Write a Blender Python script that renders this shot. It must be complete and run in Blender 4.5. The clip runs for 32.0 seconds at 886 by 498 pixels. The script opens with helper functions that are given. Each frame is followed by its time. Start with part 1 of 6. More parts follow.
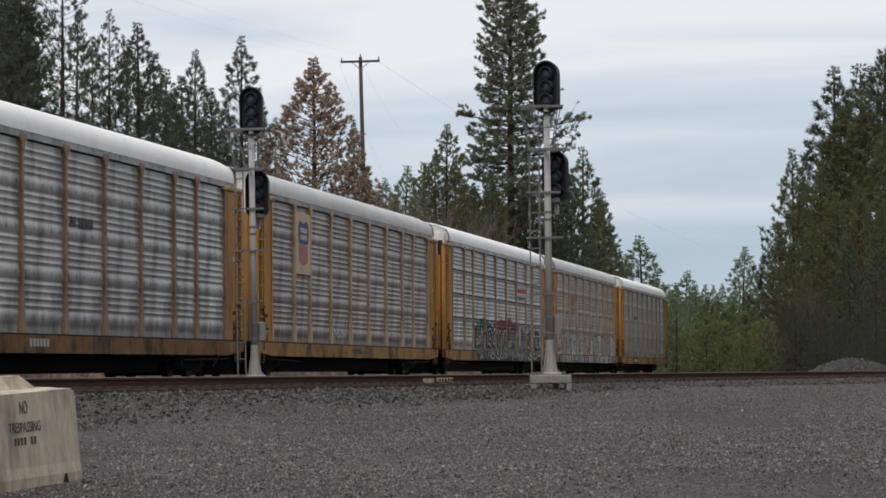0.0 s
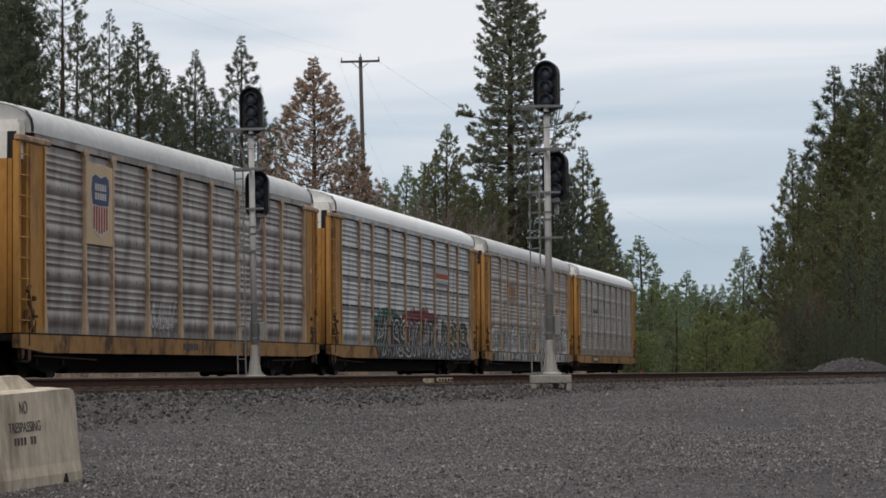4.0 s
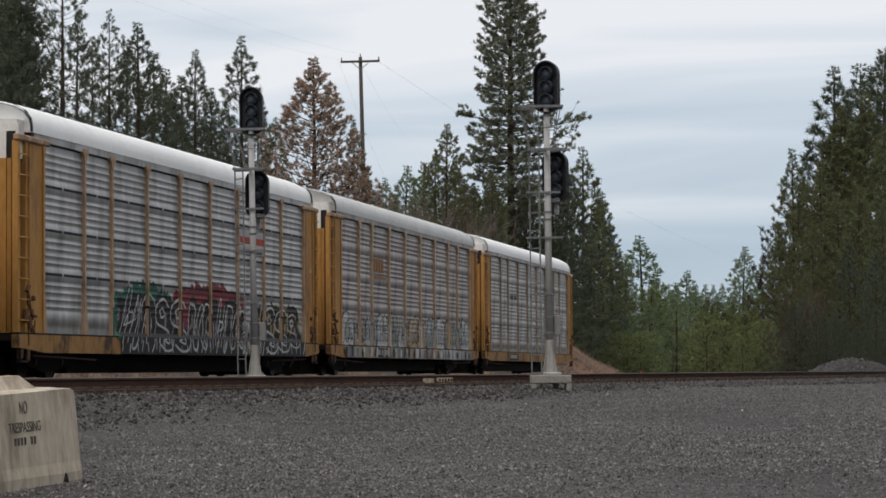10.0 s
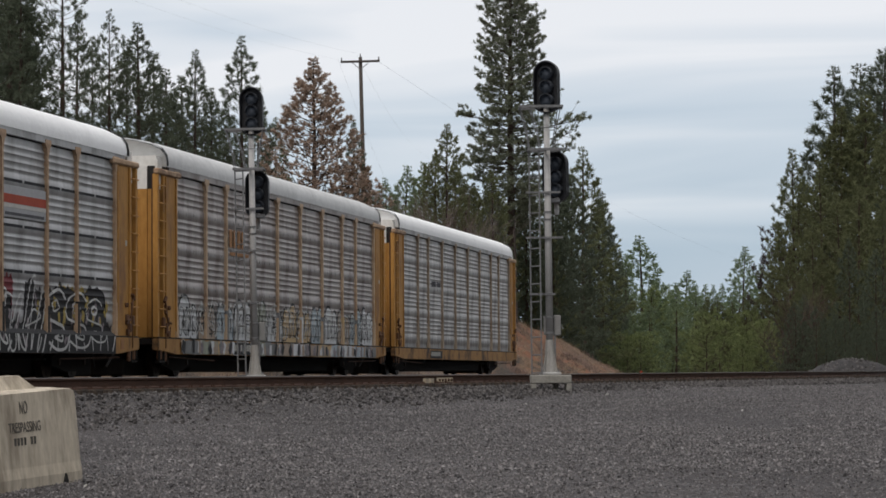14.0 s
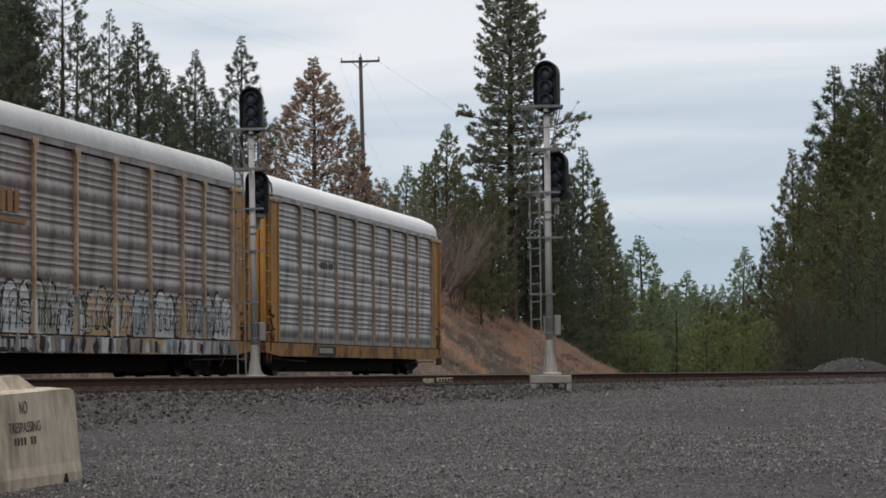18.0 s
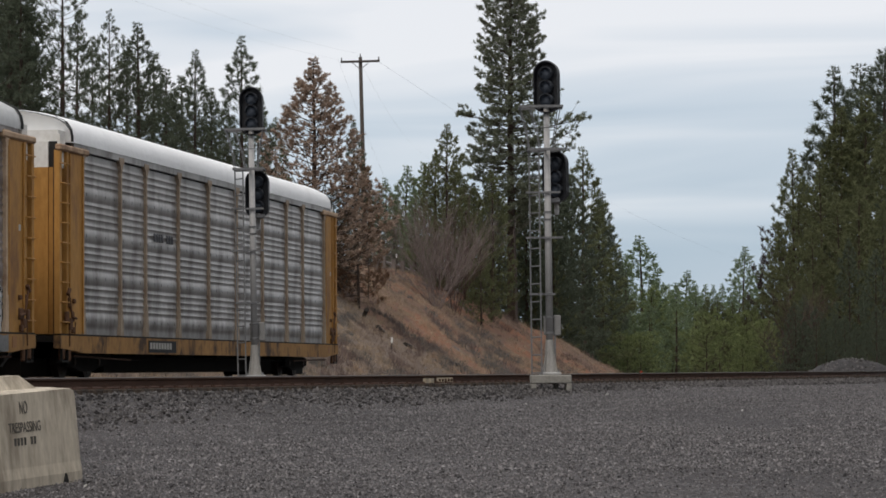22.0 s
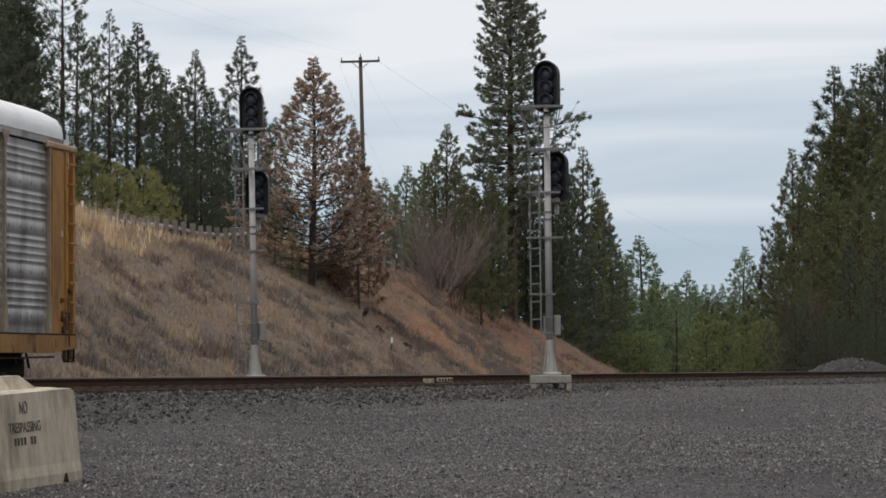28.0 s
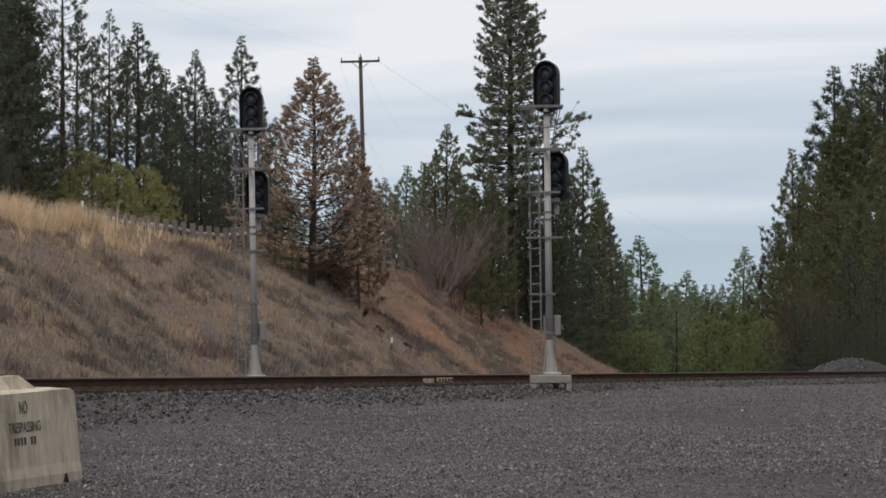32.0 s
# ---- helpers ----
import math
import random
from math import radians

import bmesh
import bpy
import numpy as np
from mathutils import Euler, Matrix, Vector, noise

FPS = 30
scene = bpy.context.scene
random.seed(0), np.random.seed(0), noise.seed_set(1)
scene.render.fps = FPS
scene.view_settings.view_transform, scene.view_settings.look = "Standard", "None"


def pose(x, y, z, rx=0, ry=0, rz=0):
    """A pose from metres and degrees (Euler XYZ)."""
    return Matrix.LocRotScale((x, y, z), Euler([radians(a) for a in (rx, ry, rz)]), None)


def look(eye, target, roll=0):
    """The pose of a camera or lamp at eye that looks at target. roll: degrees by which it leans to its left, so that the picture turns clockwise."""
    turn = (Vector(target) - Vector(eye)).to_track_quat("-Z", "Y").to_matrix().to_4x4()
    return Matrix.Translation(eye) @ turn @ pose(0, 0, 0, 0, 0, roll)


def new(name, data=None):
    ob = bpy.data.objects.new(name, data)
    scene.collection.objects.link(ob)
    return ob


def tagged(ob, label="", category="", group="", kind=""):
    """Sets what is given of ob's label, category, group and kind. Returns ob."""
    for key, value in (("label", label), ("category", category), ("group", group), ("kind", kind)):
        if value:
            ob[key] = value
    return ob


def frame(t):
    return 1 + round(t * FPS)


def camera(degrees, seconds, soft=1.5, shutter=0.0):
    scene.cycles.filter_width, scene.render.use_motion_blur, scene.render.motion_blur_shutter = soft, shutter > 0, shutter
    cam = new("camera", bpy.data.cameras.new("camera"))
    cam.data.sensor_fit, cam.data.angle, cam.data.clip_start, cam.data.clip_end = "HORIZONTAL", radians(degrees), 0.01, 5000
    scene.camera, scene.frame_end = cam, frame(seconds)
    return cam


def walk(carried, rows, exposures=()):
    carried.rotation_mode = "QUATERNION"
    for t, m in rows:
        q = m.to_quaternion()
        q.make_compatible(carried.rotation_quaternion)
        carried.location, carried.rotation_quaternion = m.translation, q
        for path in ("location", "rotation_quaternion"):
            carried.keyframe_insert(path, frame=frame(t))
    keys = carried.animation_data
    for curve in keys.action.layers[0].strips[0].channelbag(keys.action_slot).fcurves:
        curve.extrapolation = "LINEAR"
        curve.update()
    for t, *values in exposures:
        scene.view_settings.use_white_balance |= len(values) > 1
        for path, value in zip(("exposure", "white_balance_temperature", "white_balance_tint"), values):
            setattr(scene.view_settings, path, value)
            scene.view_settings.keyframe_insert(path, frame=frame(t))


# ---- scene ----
# The eye stands at the origin of the plan: X to its right, Y ahead, z up from the rail tops.
LENS = 2 * math.degrees(math.atan(784 / 4840))
EYE = Vector((0.0, 0.0, 0.045))
TILT = radians(2.607)
cam = camera(LENS, 32.0, soft=1.65)
STAND = look(EYE, EYE + Vector((0, 100 * math.cos(TILT), 100 * math.sin(TILT))), roll=-0.35)
walk(cam, [(0.0, STAND), (32.0, STAND)])

# ---- light: a bright overcast sky with a soft sun behind the cloud ----
SUN_TURN, SUN_HIGH = radians(200), radians(56)
world = bpy.data.worlds.new("sky")
scene.world = world
world.use_nodes = True


def sky_nodes():
    nt = world.node_tree
    nt.nodes.clear()
    n = nt.nodes.new
    out, bg = n("ShaderNodeOutputWorld"), n("ShaderNodeBackground")
    sky = n("ShaderNodeTexSky")
    sky.sky_type, sky.sun_disc = "NISHITA", False
    sky.sun_elevation, sky.sun_rotation = SUN_HIGH, SUN_TURN
    dim = n("ShaderNodeMix")
    dim.data_type, dim.blend_type = "RGBA", "MULTIPLY"
    dim.inputs["Factor"].default_value = 1.0
    dim.inputs["B"].default_value = (0.105, 0.118, 0.125, 1)
    co, mp = n("ShaderNodeTexCoord"), n("ShaderNodeMapping")
    mp.inputs["Scale"].default_value = (4.2, 4.2, 38.0)
    mp.inputs["Rotation"].default_value = (0, radians(-3), 0)
    cl = n("ShaderNodeTexNoise")
    cl.inputs["Scale"].default_value, cl.inputs["Detail"].default_value = 1.0, 3.5
    cl.inputs["Roughness"].default_value = 0.45
    cl.inputs["Distortion"].default_value = 0.6
    # the cloud sheet is closed overhead and thins to streaks near the horizon
    sep, up = n("ShaderNodeSeparateXYZ"), n("ShaderNodeMapRange")
    up.inputs["From Min"].default_value, up.inputs["From Max"].default_value = 0.045, 0.155
    up.inputs["To Min"].default_value, up.inputs["To Max"].default_value = -0.28, 0.42
    add = n("ShaderNodeMath")
    add.operation = "ADD"
    ramp = n("ShaderNodeValToRGB")
    ramp.color_ramp.elements[0].position, ramp.color_ramp.elements[0].color = 0.26, (0.415, 0.515, 0.622, 1)
    ramp.color_ramp.elements[1].position, ramp.color_ramp.elements[1].color = 0.80, (0.855, 0.863, 0.895, 1)
    mid = ramp.color_ramp.elements.new(0.52)
    mid.color = (0.605, 0.672, 0.752, 1)
    mix = n("ShaderNodeMix")
    mix.data_type = "RGBA"
    mix.inputs["Factor"].default_value = 0.92
    L = nt.links.new
    L(co.outputs["Generated"], mp.inputs["Vector"]), L(mp.outputs["Vector"], cl.inputs["Vector"])
    L(co.outputs["Generated"], sep.inputs["Vector"]), L(sep.outputs["Z"], up.inputs["Value"])
    L(cl.outputs["Fac"], add.inputs[0]), L(up.outputs["Result"], add.inputs[1])
    L(add.outputs["Value"], ramp.inputs["Fac"])
    L(sky.outputs["Color"], dim.inputs["A"])
    L(dim.outputs["Result"], mix.inputs["A"]), L(ramp.outputs["Color"], mix.inputs["B"])
    L(mix.outputs["Result"], bg.inputs["Color"])
    bg.inputs["Strength"].default_value = 1.0
    L(bg.outputs["Background"], out.inputs["Surface"])


sky_nodes()
sun = new("sun", bpy.data.lights.new("sun", "SUN"))
sun.data.energy, sun.data.angle, sun.data.color = 1.25, radians(16), (1.0, 0.92, 0.82)
sun.matrix_world = look((math.sin(SUN_TURN) * 50, math.cos(SUN_TURN) * 50, 50 * math.tan(SUN_HIGH)), (0, 0, 0))
scene.view_settings.exposure = 0.0


# ---- materials ----
def mat(name, low, high, rough=0.8, metal=0.0, scale=1.0, fine=12.0, bump=0.3, third=None, third_scale=0.3, stretch=(1, 1, 1),
        island=0.0, each=0.0, third_at=(0.52, 0.66), size=0.02, through_light=0.0):
    """A surface with two grains of variation, patches of a third colour, and fine relief."""
    m = bpy.data.materials.new(name)
    m.use_nodes = True
    nt = m.node_tree
    bs, n, L = nt.nodes["Principled BSDF"], nt.nodes.new, nt.links.new
    co, mp = n("ShaderNodeTexCoord"), n("ShaderNodeMapping")
    mp.inputs["Scale"].default_value = stretch
    L(co.outputs["Object"], mp.inputs["Vector"])
    a, b = n("ShaderNodeTexNoise"), n("ShaderNodeTexNoise")
    for tex, sc in ((a, scale), (b, fine)):
        tex.inputs["Scale"].default_value, tex.inputs["Detail"].default_value = sc, 5
        tex.inputs["Roughness"].default_value = 0.6
        L(mp.outputs["Vector"], tex.inputs["Vector"])
    mean = n("ShaderNodeMix")
    mean.inputs["Factor"].default_value = 0.5
    L(a.outputs["Fac"], mean.inputs["A"]), L(b.outputs["Fac"], mean.inputs["B"])
    fac = mean.outputs["Result"]
    spread = n("ShaderNodeMapRange")
    spread.inputs["From Min"].default_value, spread.inputs["From Max"].default_value = 0.32, 0.68
    L(fac, spread.inputs["Value"])
    fac = spread.outputs["Result"]
    if island or each:
        src = n("ShaderNodeNewGeometry").outputs["Random Per Island"] if island else n("ShaderNodeObjectInfo").outputs["Random"]
        vary = n("ShaderNodeMix")
        vary.inputs["Factor"].default_value = island or each
        L(fac, vary.inputs["A"]), L(src, vary.inputs["B"])
        fac = vary.outputs["Result"]
    col = n("ShaderNodeMix")
    col.data_type = "RGBA"
    col.inputs["A"].default_value, col.inputs["B"].default_value = (*low, 1), (*high, 1)
    L(fac, col.inputs["Factor"])
    res = col.outputs["Result"]
    if third:
        c, r, x = n("ShaderNodeTexNoise"), n("ShaderNodeMapRange"), n("ShaderNodeMix")
        c.inputs["Scale"].default_value, c.inputs["Detail"].default_value = third_scale, 6
        c.inputs["Roughness"].default_value = 0.65
        L(mp.outputs["Vector"], c.inputs["Vector"])
        r.inputs["From Min"].default_value, r.inputs["From Max"].default_value = third_at
        L(c.outputs["Fac"], r.inputs["Value"])
        x.data_type = "RGBA"
        L(r.outputs["Result"], x.inputs["Factor"]), L(res, x.inputs["A"])
        x.inputs["B"].default_value = (*third, 1)
        res = x.outputs["Result"]
    L(res, bs.inputs["Base Color"])
    bs.inputs["Roughness"].default_value, bs.inputs["Metallic"].default_value = rough, metal
    bs.inputs["Specular IOR Level"].default_value = 0.3
    if through_light:
        thin, both = n("ShaderNodeBsdfTranslucent"), n("ShaderNodeMixShader")
        both.inputs["Fac"].default_value = through_light
        L(res, thin.inputs["Color"]), L(bs.outputs["BSDF"], both.inputs[1]), L(thin.outputs["BSDF"], both.inputs[2])
        L(both.outputs["Shader"], nt.nodes["Material Output"].inputs["Surface"])
    if bump:
        bp = n("ShaderNodeBump")
        bp.inputs["Strength"].default_value, bp.inputs["Distance"].default_value = bump, size
        L(b.outputs["Fac"], bp.inputs["Height"]), L(bp.outputs["Normal"], bs.inputs["Normal"])
    return m


def crushed(name, low, high, tint, grain):
    """A bed of small crushed stones: cells of two sizes, each stone its own grey, some brownish or bluish."""
    m = bpy.data.materials.new(name)
    m.use_nodes = True
    nt = m.node_tree
    bs, n, L = nt.nodes["Principled BSDF"], nt.nodes.new, nt.links.new
    co = n("ShaderNodeTexCoord").outputs["Object"]
    def mixed(fac, a, b, kind="MIX"):
        x = n("ShaderNodeMix")
        x.data_type, x.blend_type = "RGBA", kind
        for key, v in (("Factor", fac), ("A", a), ("B", b)):
            if isinstance(v, bpy.types.NodeSocket):
                L(v, x.inputs[key])
            else:
                x.inputs[key].default_value = v
        return x.outputs["Result"]
    cells = []
    for sc in (grain, grain * 0.42):
        v = n("ShaderNodeTexVoronoi")
        v.inputs["Scale"].default_value = sc
        L(co, v.inputs["Vector"])
        cells.append(v)
    sep = n("ShaderNodeSeparateColor")
    L(cells[0].outputs["Color"], sep.inputs["Color"])
    sep2 = n("ShaderNodeSeparateColor")
    L(cells[1].outputs["Color"], sep2.inputs["Color"])
    ramp = n("ShaderNodeValToRGB")
    ramp.color_ramp.elements[0].color, ramp.color_ramp.elements[1].color = (*low, 1), (*high, 1)
    mid = ramp.color_ramp.elements.new(0.75)
    mid.color = (*[0.62 * p + 0.38 * q for p, q in zip(low, high)], 1)
    both = n("ShaderNodeMix")
    both.inputs["Factor"].default_value = 0.35
    L(sep.outputs["Red"], both.inputs["A"]), L(sep2.outputs["Red"], both.inputs["B"])
    L(both.outputs["Result"], ramp.inputs["Fac"])
    hue = n("ShaderNodeMapRange")
    hue.inputs["From Min"].default_value, hue.inputs["To Max"].default_value = 0.7, 0.5
    L(sep.outputs["Green"], hue.inputs["Value"])
    col = mixed(hue.outputs["Result"], ramp.outputs["Color"], (*tint, 1))
    wide = n("ShaderNodeTexNoise")
    wide.inputs["Scale"].default_value, wide.inputs["Detail"].default_value = 0.16, 6
    stretch = n("ShaderNodeMapping")
    stretch.inputs["Scale"].default_value = (1, 0.45, 1)
    L(co, stretch.inputs["Vector"]), L(stretch.outputs["Vector"], wide.inputs["Vector"])
    worn = n("ShaderNodeMapRange")
    worn.inputs["From Min"].default_value, worn.inputs["From Max"].default_value = 0.38, 0.64
    worn.inputs["To Min"].default_value, worn.inputs["To Max"].default_value = 0.8, 1.22
    L(wide.outputs["Fac"], worn.inputs["Value"])
    L(mixed(1.0, col, worn.outputs["Result"], "MULTIPLY"), bs.inputs["Base Color"])
    bs.inputs["Roughness"].default_value = 0.92
    bs.inputs["Specular IOR Level"].default_value = 0.3
    bump = n("ShaderNodeBump")
    bump.inputs["Strength"].default_value, bump.inputs["Distance"].default_value = 1.0, 0.03
    L(cells[0].outputs["Distance"], bump.inputs["Height"])
    bump.invert = True
    L(bump.outputs["Normal"], bs.inputs["Normal"])
    return m


GRAVEL = crushed("gravel", (0.025, 0.0235, 0.0255), (0.275, 0.258, 0.262), (0.15, 0.112, 0.09), 55)
STONE = mat("crushed_stone", (0.024, 0.0225, 0.0245), (0.34, 0.32, 0.318), 0.9, scale=2.5, fine=30, bump=0.4, island=0.75)
BALLAST = mat("ballast_stone", (0.016, 0.0148, 0.0152), (0.19, 0.176, 0.171), 0.9, scale=2.5, fine=30, bump=0.4, island=0.7)
BALLAST_BED = mat("ballast_bed", (0.02, 0.019, 0.02), (0.08, 0.075, 0.075), 0.95, scale=3, fine=24, bump=0.9)
RAIL_STEEL = mat("rail_steel", (0.045, 0.024, 0.017), (0.10, 0.052, 0.034), 0.75, 0.2, scale=2, fine=30, bump=0.2)
RAIL_TOP = mat("rail_head", (0.075, 0.068, 0.064), (0.13, 0.12, 0.115), 0.65, 0.2, scale=2, fine=20, bump=0.05)
TIE_WOOD = mat("tie_wood", (0.03, 0.022, 0.018), (0.09, 0.07, 0.055), 0.9, scale=3, fine=22, stretch=(1, 8, 8), bump=0.6)
SOIL = mat("embankment_soil", (0.10, 0.074, 0.06), (0.21, 0.162, 0.128), 0.98, scale=0.22, fine=3.5, bump=0.8, third=(0.12, 0.095, 0.085), third_scale=0.12,
           third_at=(0.47, 0.60), size=0.12)
RED_SOIL = mat("red_earth", (0.098, 0.058, 0.041), (0.21, 0.132, 0.092), 0.98, scale=0.25, fine=3.5, bump=0.8, third=(0.215, 0.098, 0.056), third_scale=0.16,
               third_at=(0.45, 0.57), size=0.12)
GRASS_DRY = mat("dry_grass", (0.16, 0.118, 0.086), (0.45, 0.345, 0.24), 0.95, scale=0.16, fine=0.9, bump=0, island=0.4, third=(0.22, 0.17, 0.14), third_scale=0.22,
                third_at=(0.50, 0.62))
GRASS_TALL = mat("tall_straw", (0.34, 0.235, 0.145), (0.80, 0.61, 0.40), 0.9, scale=0.6, fine=3, bump=0, island=0.55)
SAGE = mat("grey_sagebrush", (0.075, 0.07, 0.066), (0.185, 0.17, 0.158), 0.95, scale=0.8, fine=4, bump=0, island=0.5)
WEED_DARK = mat("dark_weeds", (0.095, 0.068, 0.06), (0.21, 0.155, 0.132), 0.95, scale=0.5, fine=4, bump=0, island=0.5)
BARK = mat("pine_bark", (0.022, 0.016, 0.013), (0.085, 0.058, 0.042), 0.95, scale=1.5, fine=9, stretch=(2, 2, 0.5), bump=0.9)
NEEDLE = mat("pine_needles", (0.038, 0.051, 0.036), (0.165, 0.188, 0.122), 0.75, scale=0.35, fine=2.5, bump=0, island=0.32, through_light=0.35)
NEEDLE_GREY = mat("greyish_pine_needles", (0.072, 0.084, 0.06), (0.27, 0.285, 0.19), 0.75, scale=0.35, fine=2.5, bump=0, island=0.32, through_light=0.35)
NEEDLE_OLIVE = mat("olive_needles", (0.054, 0.065, 0.031), (0.215, 0.223, 0.107), 0.75, scale=0.35, fine=2.5, bump=0, island=0.32, through_light=0.35)
NEEDLE_YELLOW = mat("yellow_green_needles", (0.19, 0.198, 0.08), (0.47, 0.455, 0.205), 0.75, scale=0.35, fine=2.5, bump=0, island=0.32, through_light=0.35)
NEEDLE_DEAD = mat("dead_needles", (0.22, 0.158, 0.121), (0.54, 0.41, 0.315), 0.9, scale=0.35, fine=2.5, bump=0, island=0.32, through_light=0.35, third=(0.10, 0.10, 0.05), third_scale=0.25,
                  third_at=(0.55, 0.7))
# Paler than the near needles: the haze of distance is in the colour.
NEEDLE_HAZY = mat("hazy_far_needles", (0.105, 0.145, 0.088), (0.245, 0.30, 0.16), 0.85, scale=0.3, fine=1.5, bump=0, island=0.32, through_light=0.35)
LEAF_SHRUB = mat("shrub_leaves", (0.108, 0.136, 0.056), (0.25, 0.285, 0.115), 0.8, scale=0.3, fine=1.5, bump=0, island=0.32, through_light=0.35)
TWIG = mat("grey_twigs", (0.11, 0.088, 0.08), (0.26, 0.208, 0.19), 0.9, scale=1, fine=6, bump=0, island=0.5)
NEEDLE_BROWN = mat("withered_needles", (0.034, 0.026, 0.023), (0.092, 0.07, 0.062), 0.9, scale=0.5, fine=3, bump=0, island=0.5)
NEEDLE_RUST = mat("rust_needles", (0.085, 0.052, 0.035), (0.26, 0.158, 0.095), 0.9, scale=0.35, fine=2.5, bump=0, island=0.32, through_light=0.35)
TWIG_RED = mat("reddish_twigs", (0.048, 0.03, 0.027), (0.125, 0.078, 0.066), 0.9, scale=1, fine=6, bump=0, island=0.5)
CONCRETE = mat("concrete", (0.43, 0.37, 0.29), (0.72, 0.64, 0.52), 0.9, scale=3.5, fine=30, bump=0.4, third=(0.22, 0.18, 0.135), third_scale=4.0, stretch=(1, 1, 0.2),
               third_at=(0.46, 0.70), size=0.012)
PAD_CONCRETE = mat("pad_concrete", (0.19, 0.18, 0.16), (0.36, 0.345, 0.31), 0.9, scale=3, fine=22, bump=0.35, size=0.01)
STENCIL = mat("stencil_paint", (0.05, 0.048, 0.046), (0.17, 0.155, 0.135), 0.8, scale=9, fine=40, bump=0.1)
GALV = mat("galvanised_mast", (0.34, 0.335, 0.33), (0.5, 0.49, 0.48), 0.6, 0.05, scale=4, fine=30, bump=0.1)
GALV_DARK = mat("weathered_steel", (0.12, 0.12, 0.125), (0.25, 0.25, 0.25), 0.6, 0.3, scale=4, fine=30, bump=0.1)
PEDESTAL = mat("dusty_pedestal", (0.23, 0.22, 0.205), (0.40, 0.385, 0.36), 0.75, scale=4, fine=24, stretch=(3, 3, 0.6), bump=0.2)
BOX_GREY = mat("grey_box_paint", (0.19, 0.185, 0.18), (0.29, 0.285, 0.275), 0.6, scale=4, fine=30, bump=0.1)
RUST = mat("rusty_iron", (0.055, 0.028, 0.018), (0.19, 0.095, 0.05), 0.85, scale=5, fine=26, bump=0.4, size=0.008)
SIGNAL_BLACK = mat("signal_black", (0.015, 0.0155, 0.018), (0.032, 0.033, 0.038), 0.55, scale=3, fine=20, bump=0.05)
SIGNAL_HOOD = mat("signal_hood", (0.036, 0.04, 0.049), (0.06, 0.067, 0.08), 0.5, scale=3, fine=20, bump=0.05)
LENS_GLASS = mat("dark_lens", (0.045, 0.053, 0.068), (0.075, 0.088, 0.108), 0.2, scale=3, fine=20, bump=0)
YELLOW = mat("yellow_car_paint", (0.33, 0.158, 0.037), (0.53, 0.28, 0.075), 0.6, scale=0.7, fine=9, stretch=(1, 1, 0.4), bump=0.12, third=(0.20, 0.095, 0.04), third_scale=1.1,
             third_at=(0.55, 0.72), size=0.006)
YELLOW_DIRTY = mat("grimy_yellow_sill", (0.23, 0.118, 0.04), (0.44, 0.24, 0.082), 0.75, scale=0.9, fine=9, stretch=(1, 1, 0.6), bump=0.15, third=(0.072, 0.043, 0.028), third_scale=1.5,
                   third_at=(0.50, 0.62), size=0.006)
SILL_RUST = mat("rusty_brown_sill", (0.115, 0.06, 0.028), (0.27, 0.145, 0.06), 0.8, scale=0.9, fine=9, stretch=(1, 1, 0.6), bump=0.15, third=(0.055, 0.034, 0.024), third_scale=1.5, third_at=(0.50, 0.62), size=0.006)
POST_RUST = mat("rusty_tan_post", (0.24, 0.15, 0.10), (0.42, 0.28, 0.19), 0.75, scale=0.8, fine=9, bump=0.1, third=(0.14, 0.08, 0.05), third_scale=0.9, size=0.006)
POST_DULL = mat("dull_tan_post", (0.28, 0.215, 0.155), (0.43, 0.34, 0.25), 0.7, scale=0.8, fine=9, bump=0.1, third=(0.2, 0.13, 0.085), third_scale=0.9, size=0.006)
POST_PALE = mat("pale_tan_post", (0.44, 0.315, 0.205), (0.62, 0.46, 0.32), 0.7, scale=0.8, fine=9, bump=0.1, third=(0.24, 0.14, 0.085), third_scale=0.9, size=0.006)
POST_TAN = mat("faded_tan_post", (0.36, 0.235, 0.145), (0.54, 0.38, 0.25), 0.7, scale=0.8, fine=9, bump=0.1, third=(0.18, 0.105, 0.065), third_scale=0.9, size=0.006)
WHEEL_STEEL = mat("wheel_steel", (0.03, 0.022, 0.018), (0.085, 0.06, 0.048), 0.6, 0.4, scale=3, fine=16, bump=0.2)
# Kept near black so that it also carries the shade under the cars.
BOGIE_STEEL = mat("bogie_steel", (0.005, 0.0045, 0.004), (0.022, 0.018, 0.015), 0.85, scale=2, fine=14, bump=0.3)
WHITE_PAINT = mat("white_end_paint", (0.60, 0.58, 0.54), (0.80, 0.79, 0.76), 0.6, scale=1.5, fine=9, bump=0.05, third=(0.42, 0.33, 0.22), third_scale=1.2, third_at=(0.6, 0.75))
DARK_GAP = mat("rubber_and_shade_black", (0.012, 0.012, 0.012), (0.03, 0.028, 0.026), 0.8, bump=0.1)
HOLE = mat("perforation", (0.02, 0.02, 0.022), (0.05, 0.05, 0.055), 0.9, bump=0)
FENCE_WOOD = mat("weathered_fence", (0.10, 0.085, 0.075), (0.24, 0.21, 0.19), 0.9, scale=1.5, fine=14, stretch=(2, 2, 0.4), bump=0.4, each=0.4)
POLE_WOOD = mat("pole_wood", (0.04, 0.032, 0.028), (0.09, 0.075, 0.066), 0.9, scale=1.2, fine=12, stretch=(3, 3, 0.3), bump=0.4)
WIRE = mat("wire", (0.34, 0.36, 0.39), (0.46, 0.48, 0.51), 0.6, 0.2, bump=0)
